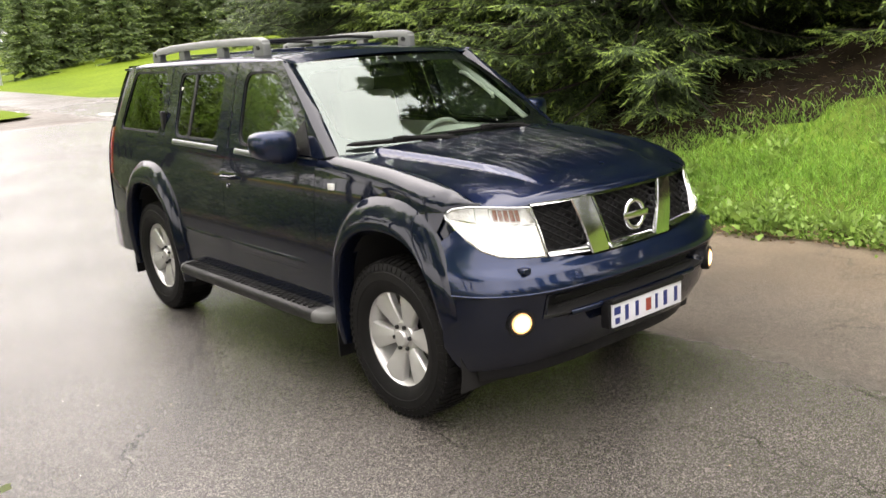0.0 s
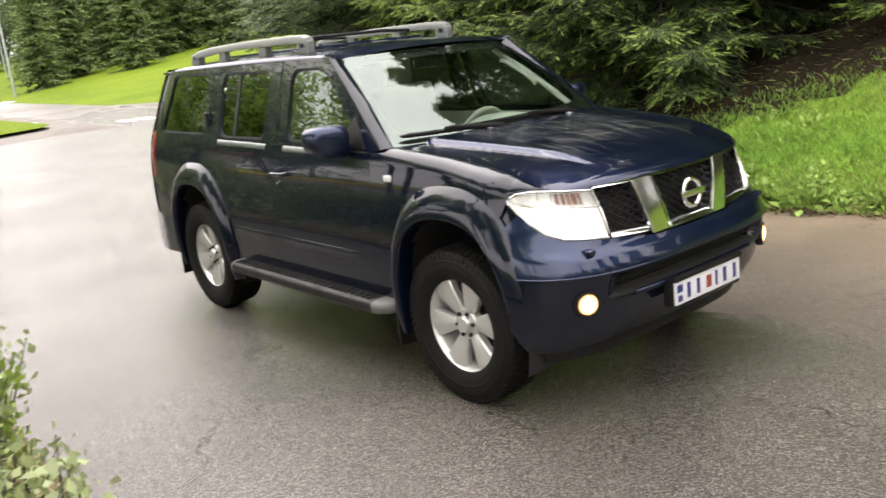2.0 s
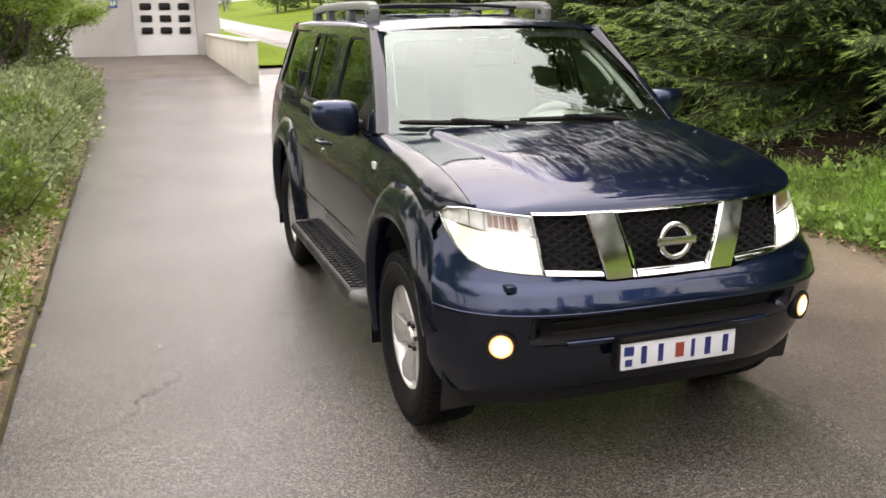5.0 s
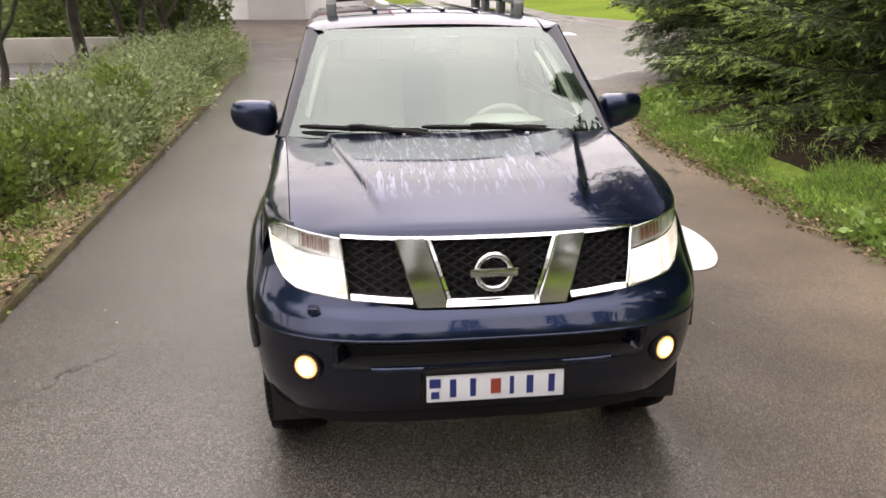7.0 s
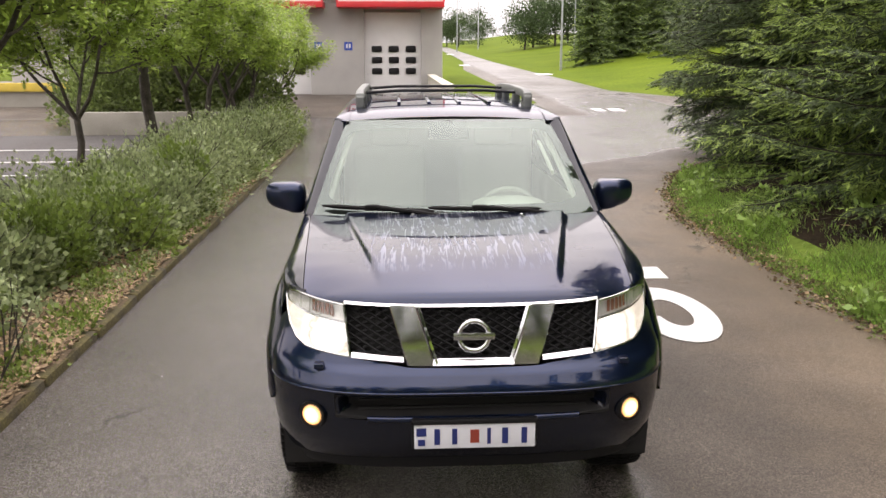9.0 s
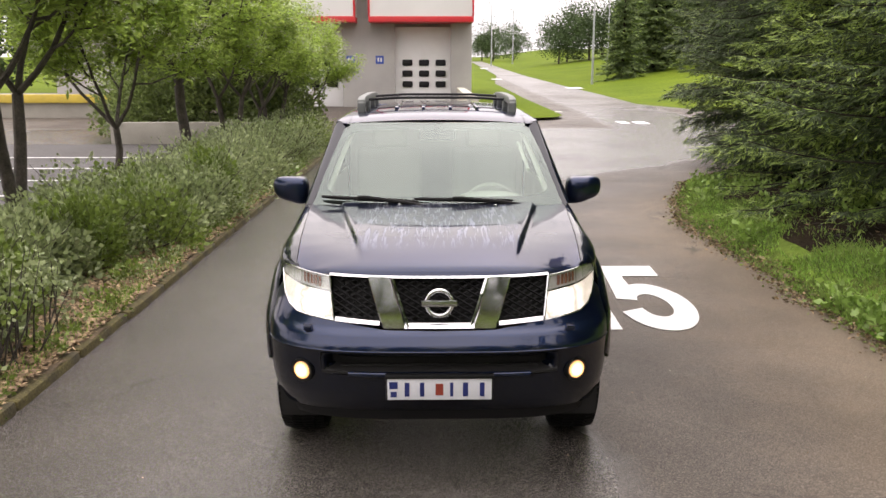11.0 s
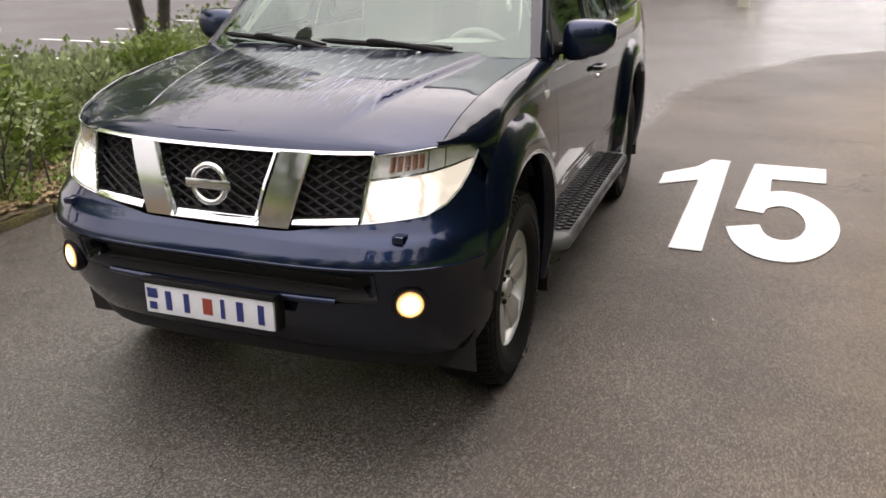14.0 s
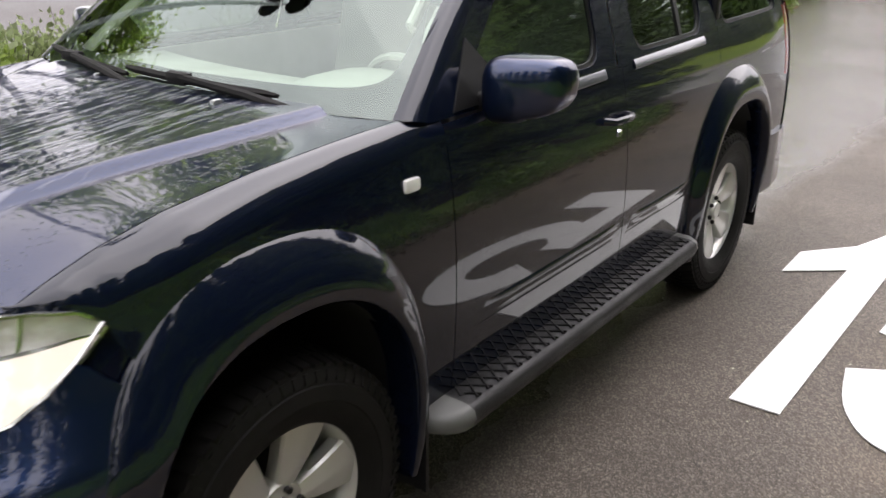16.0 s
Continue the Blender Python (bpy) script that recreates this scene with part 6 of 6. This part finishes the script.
ledge = [[(x, front_y(x, 0.578) + o, 0.578 + dz) for o, dz in ((0.05, 0.016), (-0.006, 0.014), (-0.014, 0.009), (-0.016, -0.002), (-0.008, -0.012), (0.03, -0.014))] for x in np.linspace(-0.46, 0.46, 25)]
part("bumper_ledge", mesh("bumper_ledge", *grid(ledge), NAVY, 60), bumper)
part("intake_liner", mesh("intake_liner", *grid([[(x, front_y(x, z) + o * min(1, (0.60 - abs(x)) / 0.06), z) for z, o in ((0.578, -0.003), (0.590, -0.001), (0.600, 0.03), (0.612, 0.082), (0.672, 0.082), (0.684, 0.03), (0.692, -0.001))] for x in np.linspace(-0.60, 0.60, 41)]), DARK), bumper)
part("lower_grille", mesh("lower_grille", *join(*[bevel_box(1.0, 0.012, 0.01, 0.003, (0, 0.118, z)) for z in (0.61, 0.65)]), DARK), bumper)
part("underrun", mesh("underrun", *bevel_box(1.24, 0.5, 0.12, 0.04, (0, 0.62, 0.36)), BLACK), bumper)

# grille
grille = part("grille", mesh("grille", *grid([[(x, front_y(x, z) + 0.055, z) for z in np.linspace(0.80, 1.075, 5)] for x in np.linspace(-0.56, 0.56, 31)]), DARK), car)
bars = []
for sgn in (-1, 1):
    for k in np.arange(-0.84, 0.84, 0.06):
        pts = []
        for t in np.linspace(0, 1, 15):
            x, z = k + sgn * (t - 0.5) * 0.40, 0.82 + 0.235 * t
            if abs(x) < 0.545:
                pts.append((x, front_y(x, z) + 0.03 + 0.003 * sgn, z))
        if len(pts) > 1:
            bars.append(tube(pts, 0.0055, 5, False))
part("mesh_insert", mesh("mesh_insert", *join(*bars), MESH_BLACK), grille, "black diamond mesh")


def strip(pts, w, depth, mat, name, parent):
    """A bar along pts (x, z) on the nose's surface, w high."""
    P = []
    for x, z in pts:
        y = front_y(x, z)
        P.append([(x, y + 0.03, z - w / 2), (x, y - depth * 1.2, z - w / 2), (x, y - depth * 1.5, z - w / 3), (x, y - depth * 0.6, z + w * 0.1), (x, y + depth * 1.2, z + w / 2), (x, y + 0.03, z + w / 2)])
    return part(name, mesh(name, *grid(P), mat, 50), parent)


strip([(x, 1.066) for x in np.linspace(-0.555, 0.555, 31)], 0.010, 0.006, CHROME, "top_trim", grille)
strip([(x, 0.826) for x in np.linspace(-0.175, 0.175, 9)], 0.036, 0.010, CHROME, "lower_trim", grille)
for s in (-1, 1):
    strip([(s * x, z) for x, z in zip(np.linspace(0.30, 0.525, 8), np.linspace(0.838, 0.852, 8))][::s], 0.028, 0.010, CHROME, "lower_trim", grille)
    # slanted strut
    P = []
    for t in np.linspace(0, 1, 8):
        z = 0.812 + 0.255 * t
        a, b = 0.165 + (0.245 - 0.165) * t, 0.285 + (0.36 - 0.285) * t
        row = []
        for u, o in ((0, 0.03), (0.0, -0.012), (0.05, -0.017), (0.35, -0.0175), (0.65, -0.0175), (0.95, -0.017), (1.0, -0.012), (1.0, 0.03)):
            x = a + (b - a) * u
            yf = front_y(x, 0.845) + (front_y(x, 1.06) - 0.012 - front_y(x, 0.845)) * t + 0.022 * t * t
            row.append((s * x, yf + o, z))
        P.append(row)
    part("strut", mesh("strut", *grid(P, s > 0), DARK_CHROME, 22), grille, "broad satin chrome strut")
    # inner chrome edge of the centre field and outer edges of the side fields
    for a, b, w, zb in ((0.160, 0.240, 0.012, 0.815), (0.532, 0.556, 0.006, 0.86)):
        P = []
        for t in np.linspace(0, 1, 8):
            z, x = zb + (1.062 - zb) * t, a + (b - a) * t
            P.append([(s * (x + du), front_y(x, z) + o, z) for du, o in ((-w, 0.03), (-w, -0.008), (0, -0.012), (w * 0.4, 0.03))])
        part("edge_trim", mesh("edge_trim", *grid(P, s > 0), CHROME, 50), grille)
# badge: a ring with a bar across
badge = part("badge", mesh("badge", *lathe([(-0.008 + 0.010 * math.cos(a), 0.064 + 0.0115 * math.sin(a)) for a in np.linspace(0, 2 * math.pi, 13)], 40, "y"), CHROME), grille, "round chrome ring badge with a bar")
badge.matrix_local = pose(0, 0.082, 0.945, -4)
part("badge_bar", mesh("badge_bar", *bevel_box(0.178, 0.014, 0.034, 0.005, (0, -0.014, 0)), SATIN), badge)

# number plate, its characters as bars
plate = part("number_plate", mesh("number_plate", *bevel_box(0.52, 0.012, 0.11, 0.004, (0, 0.004, 0.522)), PLATE_WHITE), car, "white number plate with blue bars")
part("plate_holder", mesh("plate_holder", *join(bevel_box(0.54, 0.05, 0.13, 0.008, (0, 0.036, 0.524)), bevel_box(0.54, 0.03, 0.022, 0.006, (0, 0.004, 0.59))), BLACK), plate)
for x0, x1, z0, z1, m in ((-0.174, -0.150, -0.036, 0.036, PLATE_BLUE), (-0.098, -0.076, -0.036, 0.036, PLATE_BLUE), (0.052, 0.068, -0.036, 0.036, PLATE_BLUE), (0.116, 0.142, -0.036, 0.036, PLATE_BLUE), (0.200, 0.224, -0.036, 0.036, PLATE_BLUE),
                          (-0.020, 0.018, -0.03, 0.03, PLATE_RED), (-0.250, -0.208, 0.004, 0.040, PLATE_BLUE), (-0.244, -0.214, -0.04, -0.012, PLATE_BLUE)):
    part("bar", mesh("bar", *bevel_box(x1 - x0, 0.003, z1 - z0, 0, ((x0 + x1) / 2, -0.0032, 0.522 + (z0 + z1) / 2)), m), plate)

# windscreen with its black border
g = part("windscreen", outward(mesh("windscreen", *grid([[screen(u, t) for t in np.linspace(0, 1, 16)] for u in np.linspace(-1, 1, 25)]), WINDSHIELD)), car)
g.visible_shadow = False
off = np.array([0, 0.006, -0.006])
def squared(a, e):
    c, d = math.cos(a), math.sin(a)
    return math.copysign(abs(c) ** (2 / e), c), math.copysign(abs(d) ** (2 / e), d)


P = []
for k in range(121):
    a = 2 * math.pi * k / 120
    (uo, to), (ui, ti) = squared(a, 80), squared(a, 9)
    uo, to, ui, ti = uo, 0.5 + 0.5 * to, 0.945 * ui, 0.505 + 0.395 * ti
    P.append([screen(uo + (ui - uo) * q, to + (ti - to) * q) + off for q in (0, 0.35, 0.7, 1)])
pieces = [grid(P)]
part("screen_border", mesh("screen_border", *join(*pieces), BLACK), g)
cowl = part("cowl", mesh("cowl", *grid([[(u * (0.80), 1.10 + 0.14 * u * u + d, z) for d, z in ((-0.0, 1.205), (0.06, 1.215), (0.10, 1.24), (0.16, 1.245))] for u in np.linspace(-1, 1, 21)]), BLACK), car)
for px in (-0.46, 0.13):
    w = part("wiper", mesh("wiper", *bevel_box(0.085, 0.035, 0.034, 0.012, (0, -0.004, 0.006), 2), RUBBER), car)
    base = screen(px / 0.785, 0.045) + np.array([0, -0.026, 0.022])
    w.location = base
    pts = [screen(x / 0.785, 0.055 - 0.045 * (x - px)) + np.array([0, -0.020, 0.014]) - base for x in np.linspace(px - 0.28, px + 0.34, 12)]
    part("blade", mesh("blade", *tube(pts, [0.006] + [0.0125] * 10 + [0.006], 6), RUBBER), w)
    pivot = np.array([px + 0.46, 1.165 + 0.13 * ((px + 0.46) / 0.8) ** 2, 1.238]) - base
    part("arm", mesh("arm", *tube([tuple(pivot), tuple(pivot * 0.55 + np.array([0, -0.012, 0.016])), (0.02, -0.012, 0.010)], [0.019, 0.014, 0.012], 8), RUBBER), w)
    part("nozzle", mesh("nozzle", *bevel_box(0.018, 0.03, 0.026, 0.006, (0.22, -0.06, -0.03), 2), GALV), w)

# roof
P = []
for u in np.linspace(-1, 1, 31):
    row = []
    for t in np.linspace(0, 1, 40):
        y0, y1 = 1.90 + 0.06 * u * u, 4.42
        y = y0 + (y1 - y0) * t
        w = half(y, 1.735) - 0.083
        top = 1.755 + 0.02 * math.sin(max(0, y - 1.8) / 2.65 * math.pi) - 0.03 * max(0, (y - 4.0) / 0.42) ** 2
        z = top + 0.028 * (1 - u ** 2)
        z = z - 0.044 * math.exp(-(y - y0) / 0.13)
        row.append((u * w, y, z))
    P.append(row)
roof = skin("roof", P, NAVY, thick=0)
ribs = [bevel_box(0.025, 1.75, 0.016, 0.006, (x, 3.25, 1.798)) for x in (-0.3, -0.1, 0.1, 0.3)]
part("roof_rib", mesh("roof_rib", *join(*ribs), NAVY), roof)
for y in (2.78, 3.6):
    part("crossbar", mesh("crossbar", *tube([(-0.575, y, 1.845), (-0.3, y, 1.862), (0.3, y, 1.862), (0.575, y, 1.845)], 0.011, 8), BLACK), car)

# tail
def lean(z):
    """How far the tail tips forward at a height."""
    return 0.28 * max(0, z - 1.25) + 1.6 * max(0, z - 1.58) ** 2


tail = skin("tailgate", [[(u * (half(TAIL, z) - 0.002), TAIL + 0.05 + 0.06 * (1 - u * u) - lean(z), z) for z in np.linspace(0.5, 1.26, 14)] for u in np.linspace(-1, 1, 21)], NAVY_SHADED, flip=True, thick=0)
g = skin("rear_screen", [[(u * (half(TAIL, z) - 0.002), TAIL + 0.05 + 0.06 * (1 - u * u) - lean(z), z) for z in np.linspace(1.26, 1.755, 10)] for u in np.linspace(-1, 1, 21)], PRIVACY, tail, thick=0)
g.visible_shadow = False
for s in (-1, 1):
    skin("tail_corner", [[(s * (half(TAIL, z) - 0.02 * t * t), TAIL - 0.08 + 0.135 * t - lean(z), z) for t in np.linspace(0, 1, 6)] for z in np.linspace(0.5, 1.738, 24)], NAVY_SHADED, flip=s > 0, thick=0)
    skin("tail_light", [[(s * (half(TAIL, z) + 0.006 - 0.02 * t * t), TAIL - 0.05 + 0.11 * t - lean(z), z) for t in np.linspace(0, 1, 6)] for z in np.linspace(0.95, 1.30, 10)], RED_LENS, flip=s > 0, thick=0.01, label="red tail light")
P = [[(x, y, z) for z, o in ((0.36, 0), (0.45, 0), (0.60, 0), (0.66, 0)) for x, y in [front]] for front in
     [(-0.89, 4.12), (-0.90, 4.35), (-0.88, 4.55), (-0.78, 4.66), (-0.5, 4.70), (0, 4.71), (0.5, 4.70), (0.78, 4.66), (0.88, 4.55), (0.90, 4.35), (0.89, 4.12)]]
skin("rear_bumper", P, NAVY_SHADED, flip=False, thick=0.02)

# underside and cabin floor
part("underbody", mesh("underbody", *join(bevel_box(1.20, 3.9, 0.28, 0.05, (0, 2.35, 0.42)), bevel_box(1.62, 1.75, 0.16, 0.03, (0, 2.27, 0.48)), bevel_box(1.1, 0.75, 0.5, 0.05, (0, 0.75, 0.72)), bevel_box(0.9, 0.6, 0.14, 0.03, (0, 0.5, 0.4)), bevel_box(1.36, 1.95, 0.22, 0.06, (0, 2.25, 0.35), 3), bevel_box(1.0, 0.7, 0.2, 0.06, (0, 0.78, 0.33), 3), bevel_box(1.1, 0.5, 0.24, 0.08, (0, 3.68, 0.37), 3), bevel_box(1.0, 0.5, 0.24, 0.06, (0, 4.3, 0.42), 3)), DARK), car)
part("cabin_floor", mesh("cabin_floor", *bevel_box(1.60, 2.9, 0.06, 0.02, (0, 2.95, 0.62)), DARK), car)
part("bulkhead", mesh("bulkhead", *bevel_box(1.62, 0.06, 0.6, 0.02, (0, 1.42, 0.90)), DARK), car)

# cabin
dash = part("dashboard", mesh("dashboard", *grid([[(u * 0.74, y + 0.10 * u * u, z) for y, z in ((1.33, 1.225), (1.50, 1.235), (1.68, 1.228), (1.78, 1.19), (1.82, 1.10), (1.80, 0.90))] for u in np.linspace(-1, 1, 17)]), BEIGE), car, "pale beige dashboard")
hood_ = [[(0.36 + 0.22 * math.cos(a), 1.66 + d, 1.222 + 0.05 * math.sin(a) * k) for a in np.linspace(0, math.pi, 11)] for d, k in ((-0.12, 0.15), (-0.02, 0.9), (0.08, 1.0), (0.13, 0.95))]
part("instrument_hood", mesh("instrument_hood", *grid(hood_), BEIGE), dash)
wheel = part("steering_wheel", mesh("steering_wheel", *lathe([(0.016 * math.cos(a), 0.185 + 0.016 * math.sin(a)) for a in np.linspace(0, 2 * math.pi, 9)], 32, "y"), BEIGE), car)
wheel.matrix_local = pose(0.37, 1.93, 1.13, 24)
part("spokes", mesh("spokes", *join(bevel_box(0.34, 0.03, 0.05, 0.012), bevel_box(0.12, 0.04, 0.12, 0.02, (0, 0, -0.02)), bevel_box(0.04, 0.03, 0.16, 0.01, (0, 0, -0.1))), BEIGE), wheel)
for sx in (-0.37, 0.37):
    for y in (2.35,):
        seat = part("seat", mesh("seat", *bevel_box(0.52, 0.52, 0.18, 0.06, (sx, y, 0.85), 3), CLOTH), car)
        v, f = bevel_box(0.50, 0.14, 0.62, 0.055, (0, 0, 0.31), 3)
        v[:, 1] += v[:, 2] * 0.25
        part("backrest", mesh("backrest", v + np.array([sx, y + 0.24, 0.86]), f, CLOTH), seat)
        part("headrest", mesh("headrest", *bevel_box(0.27, 0.10, 0.19, 0.045, (sx, y + 0.45, 1.57), 3), CLOTH), seat)
bench = part("rear_bench", mesh("rear_bench", *bevel_box(1.46, 0.16, 0.98, 0.06, (0, 3.30, 1.13), 3), CLOTH), car, "pale cloth rear bench")
for s in (-1, 1):
    part("door_trim", mesh("door_trim", *bevel_box(0.02, 2.1, 0.62, 0.008, (s * 0.80, 2.6, 0.92)), BEIGE), car)
part("inside_mirror", mesh("inside_mirror", *join(bevel_box(0.25, 0.04, 0.075, 0.02, (0, 1.92, 1.635), 3), bevel_box(0.05, 0.05, 0.07, 0.012, (0, 1.90, 1.685))), BLACK), car)
part("headliner", mesh("headliner", *bevel_box(1.16, 2.2, 0.02, 0.005, (0, 3.2, 1.70)), BEIGE), car)
for s in (-1, 1):
    part("pillar_trim", mesh("pillar_trim", *tube([tuple(np.array(screen(s * 0.93, t)) + np.array([0, 0.075, -0.03])) for t in (0.05, 0.3, 0.6, 0.92)], 0.018, 6), BEIGE), car)
    if s > 0:
        part("grab_handle", mesh("grab_handle", *tube([tuple(np.array(screen(s * 0.84, t)) + np.array([0, d, -0.04])) for t, d in ((0.42, 0.09), (0.45, 0.06), (0.6, 0.05), (0.76, 0.06), (0.78, 0.09))], 0.012, 6), BEIGE), car)


# wheels
tyre_profile = [(-0.10, 0.235), (-0.125, 0.265), (-0.13, 0.32), (-0.129, 0.338), (-0.125, 0.342), (-0.122, 0.365), (-0.105, 0.385), (-0.06, 0.392), (0.06, 0.392), (0.105, 0.385), (0.122, 0.365), (0.125, 0.342), (0.129, 0.338), (0.13, 0.32), (0.131, 0.30), (0.128, 0.297), (0.125, 0.265), (0.10, 0.235)]
lugs = []
for i in range(64):
    a = 2 * math.pi * i / 64
    for off_, sx, w, sk in ((0.09, 0.052, 0.028, 0.15), (0.031, 0.05, 0.026, -0.2), (-0.031, 0.05, 0.026, 0.2), (-0.09, 0.052, 0.028, -0.15)):
        v, f = bevel_box(sx, w * 0.86, 0.010, 0.0)
        m = Matrix.Rotation(a + (0.03 if abs(off_) < 0.05 else 0), 4, "X") @ Matrix.Translation((off_, 0, 0.392 if abs(off_) < 0.05 else 0.3875)) @ Matrix.Rotation(sk + 0, 4, "Z") @ Matrix.Rotation(0.18 * (1 if off_ > 0 else -1) * (abs(off_) > 0.05), 4, "Y")
        lugs.append((np.array([tuple(m @ Vector(p)) for p in v]), f))
    v, f = bevel_box(0.006, 0.016, 0.026, 0.0)
    m = Matrix.Rotation(a, 4, "X") @ Matrix.Translation((0.122, 0, 0.36)) @ Matrix.Rotation(-0.35, 4, "Y")
    lugs.append((np.array([tuple(m @ Vector(p)) for p in v]), f))
TYRE = mesh("tyre", *lathe(tyre_profile, 64), RUBBER, 35)
LUGS = mesh("tread_ring", *join(*lugs), RUBBER, 0)
rim_pieces = [lathe([(-0.10, 0.20), (-0.06, 0.205), (0.06, 0.222), (0.085, 0.232), (0.104, 0.246), (0.108, 0.256), (0.102, 0.259), (0.092, 0.256)], 64)]
RIM = mesh("rim", *join(*rim_pieces), ALLOY, 50)
P = []
for t in np.linspace(0, 1, 9):
    r = 0.05 + 0.188 * t
    w = float(np.interp(t, [0, 0.35, 0.7, 1], [0.054, 0.086, 0.124, 0.156]))
    dish = 0.060 + 0.026 * math.sin(t * math.pi * 0.5)
    P.append([(dish + o, u * w, r) for u, o in ((-0.5, -0.045), (-0.5, -0.013), (-0.45, -0.005), (-0.06, 0.004), (0.06, 0.004), (0.45, -0.005), (0.5, -0.013), (0.5, -0.045))])
SPOKE = mesh("spoke", *grid(P), ALLOY, 25)
HUB = mesh("hub", *lathe([(0.02, 0.085), (0.055, 0.083), (0.066, 0.074), (0.066, 0.045), (0.080, 0.043), (0.088, 0.036), (0.090, 0.001)], 32), ALLOY, 40)
NUT = mesh("wheel_nut", *lathe([(0.06, 0.011), (0.078, 0.0105), (0.082, 0.007), (0.083, 0.001)], 6), DARK, 30)
BRAKE = mesh("brake_disc", *lathe([(-0.02, 0.001), (-0.02, 0.15), (-0.035, 0.15), (-0.05, 0.215), (-0.06, 0.001)], 32), DARK, 30)
for s in (-1, 1):
    for y in (FRONT_Y, REAR_Y):
        w = new("wheel")
        w.parent = car
        w.matrix_local = pose(s * 0.768, y, AXLE_Z, 23 if y > 2 else 8, 0, 0 if s > 0 else 180)
        for nm, me in (("tyre", TYRE), ("rim", RIM), ("hub", HUB), ("brake_disc", BRAKE)):
            part(nm, me, w)
        for k in range(6):
            part("spoke", SPOKE, w).rotation_euler = (2 * math.pi * k / 6 + math.pi / 6, 0, 0)
        part("tread_ring", LUGS, w)["kind"] = "stuff"
        for k in range(6):
            part("wheel_nut", NUT, w).location = (0, 0.060 * math.cos(k * math.pi / 3), 0.060 * math.sin(k * math.pi / 3))


# ---- twin-headed lamp post behind the hedge ----
post = thing("lamp_post", "grey concrete lamp post with two round dark heads", "lamp post", pose(-4.0, 2.2, 0.0))
part("base", mesh("base", *lathe([(0.0, 0.17), (0.45, 0.15), (0.95, 0.10), (1.0, 0.07), (1.0, 0.001)], 14, "z"), CONCRETE), post)
part("pole", mesh("pole", *tube([(0, 0, 0.9), (0, 0, 3.4), (0, 0, 6.15)], [0.06, 0.05, 0.04], 10), GALV), post)
for s in (-1, 1):
    head = part("lamp_head", mesh("lamp_head", *lathe([(0.10, 0.001), (0.08, 0.12), (0.0, 0.24), (-0.05, 0.22), (-0.07, 0.001)], 20, "z"), BLACK), post)
    head.location = (s * 0.31, 0, 6.2)
    part("arm", mesh("arm", *tube([(-s * 0.31, 0, -0.06), (0, 0, 0.0)], 0.02, 6), GALV), head)
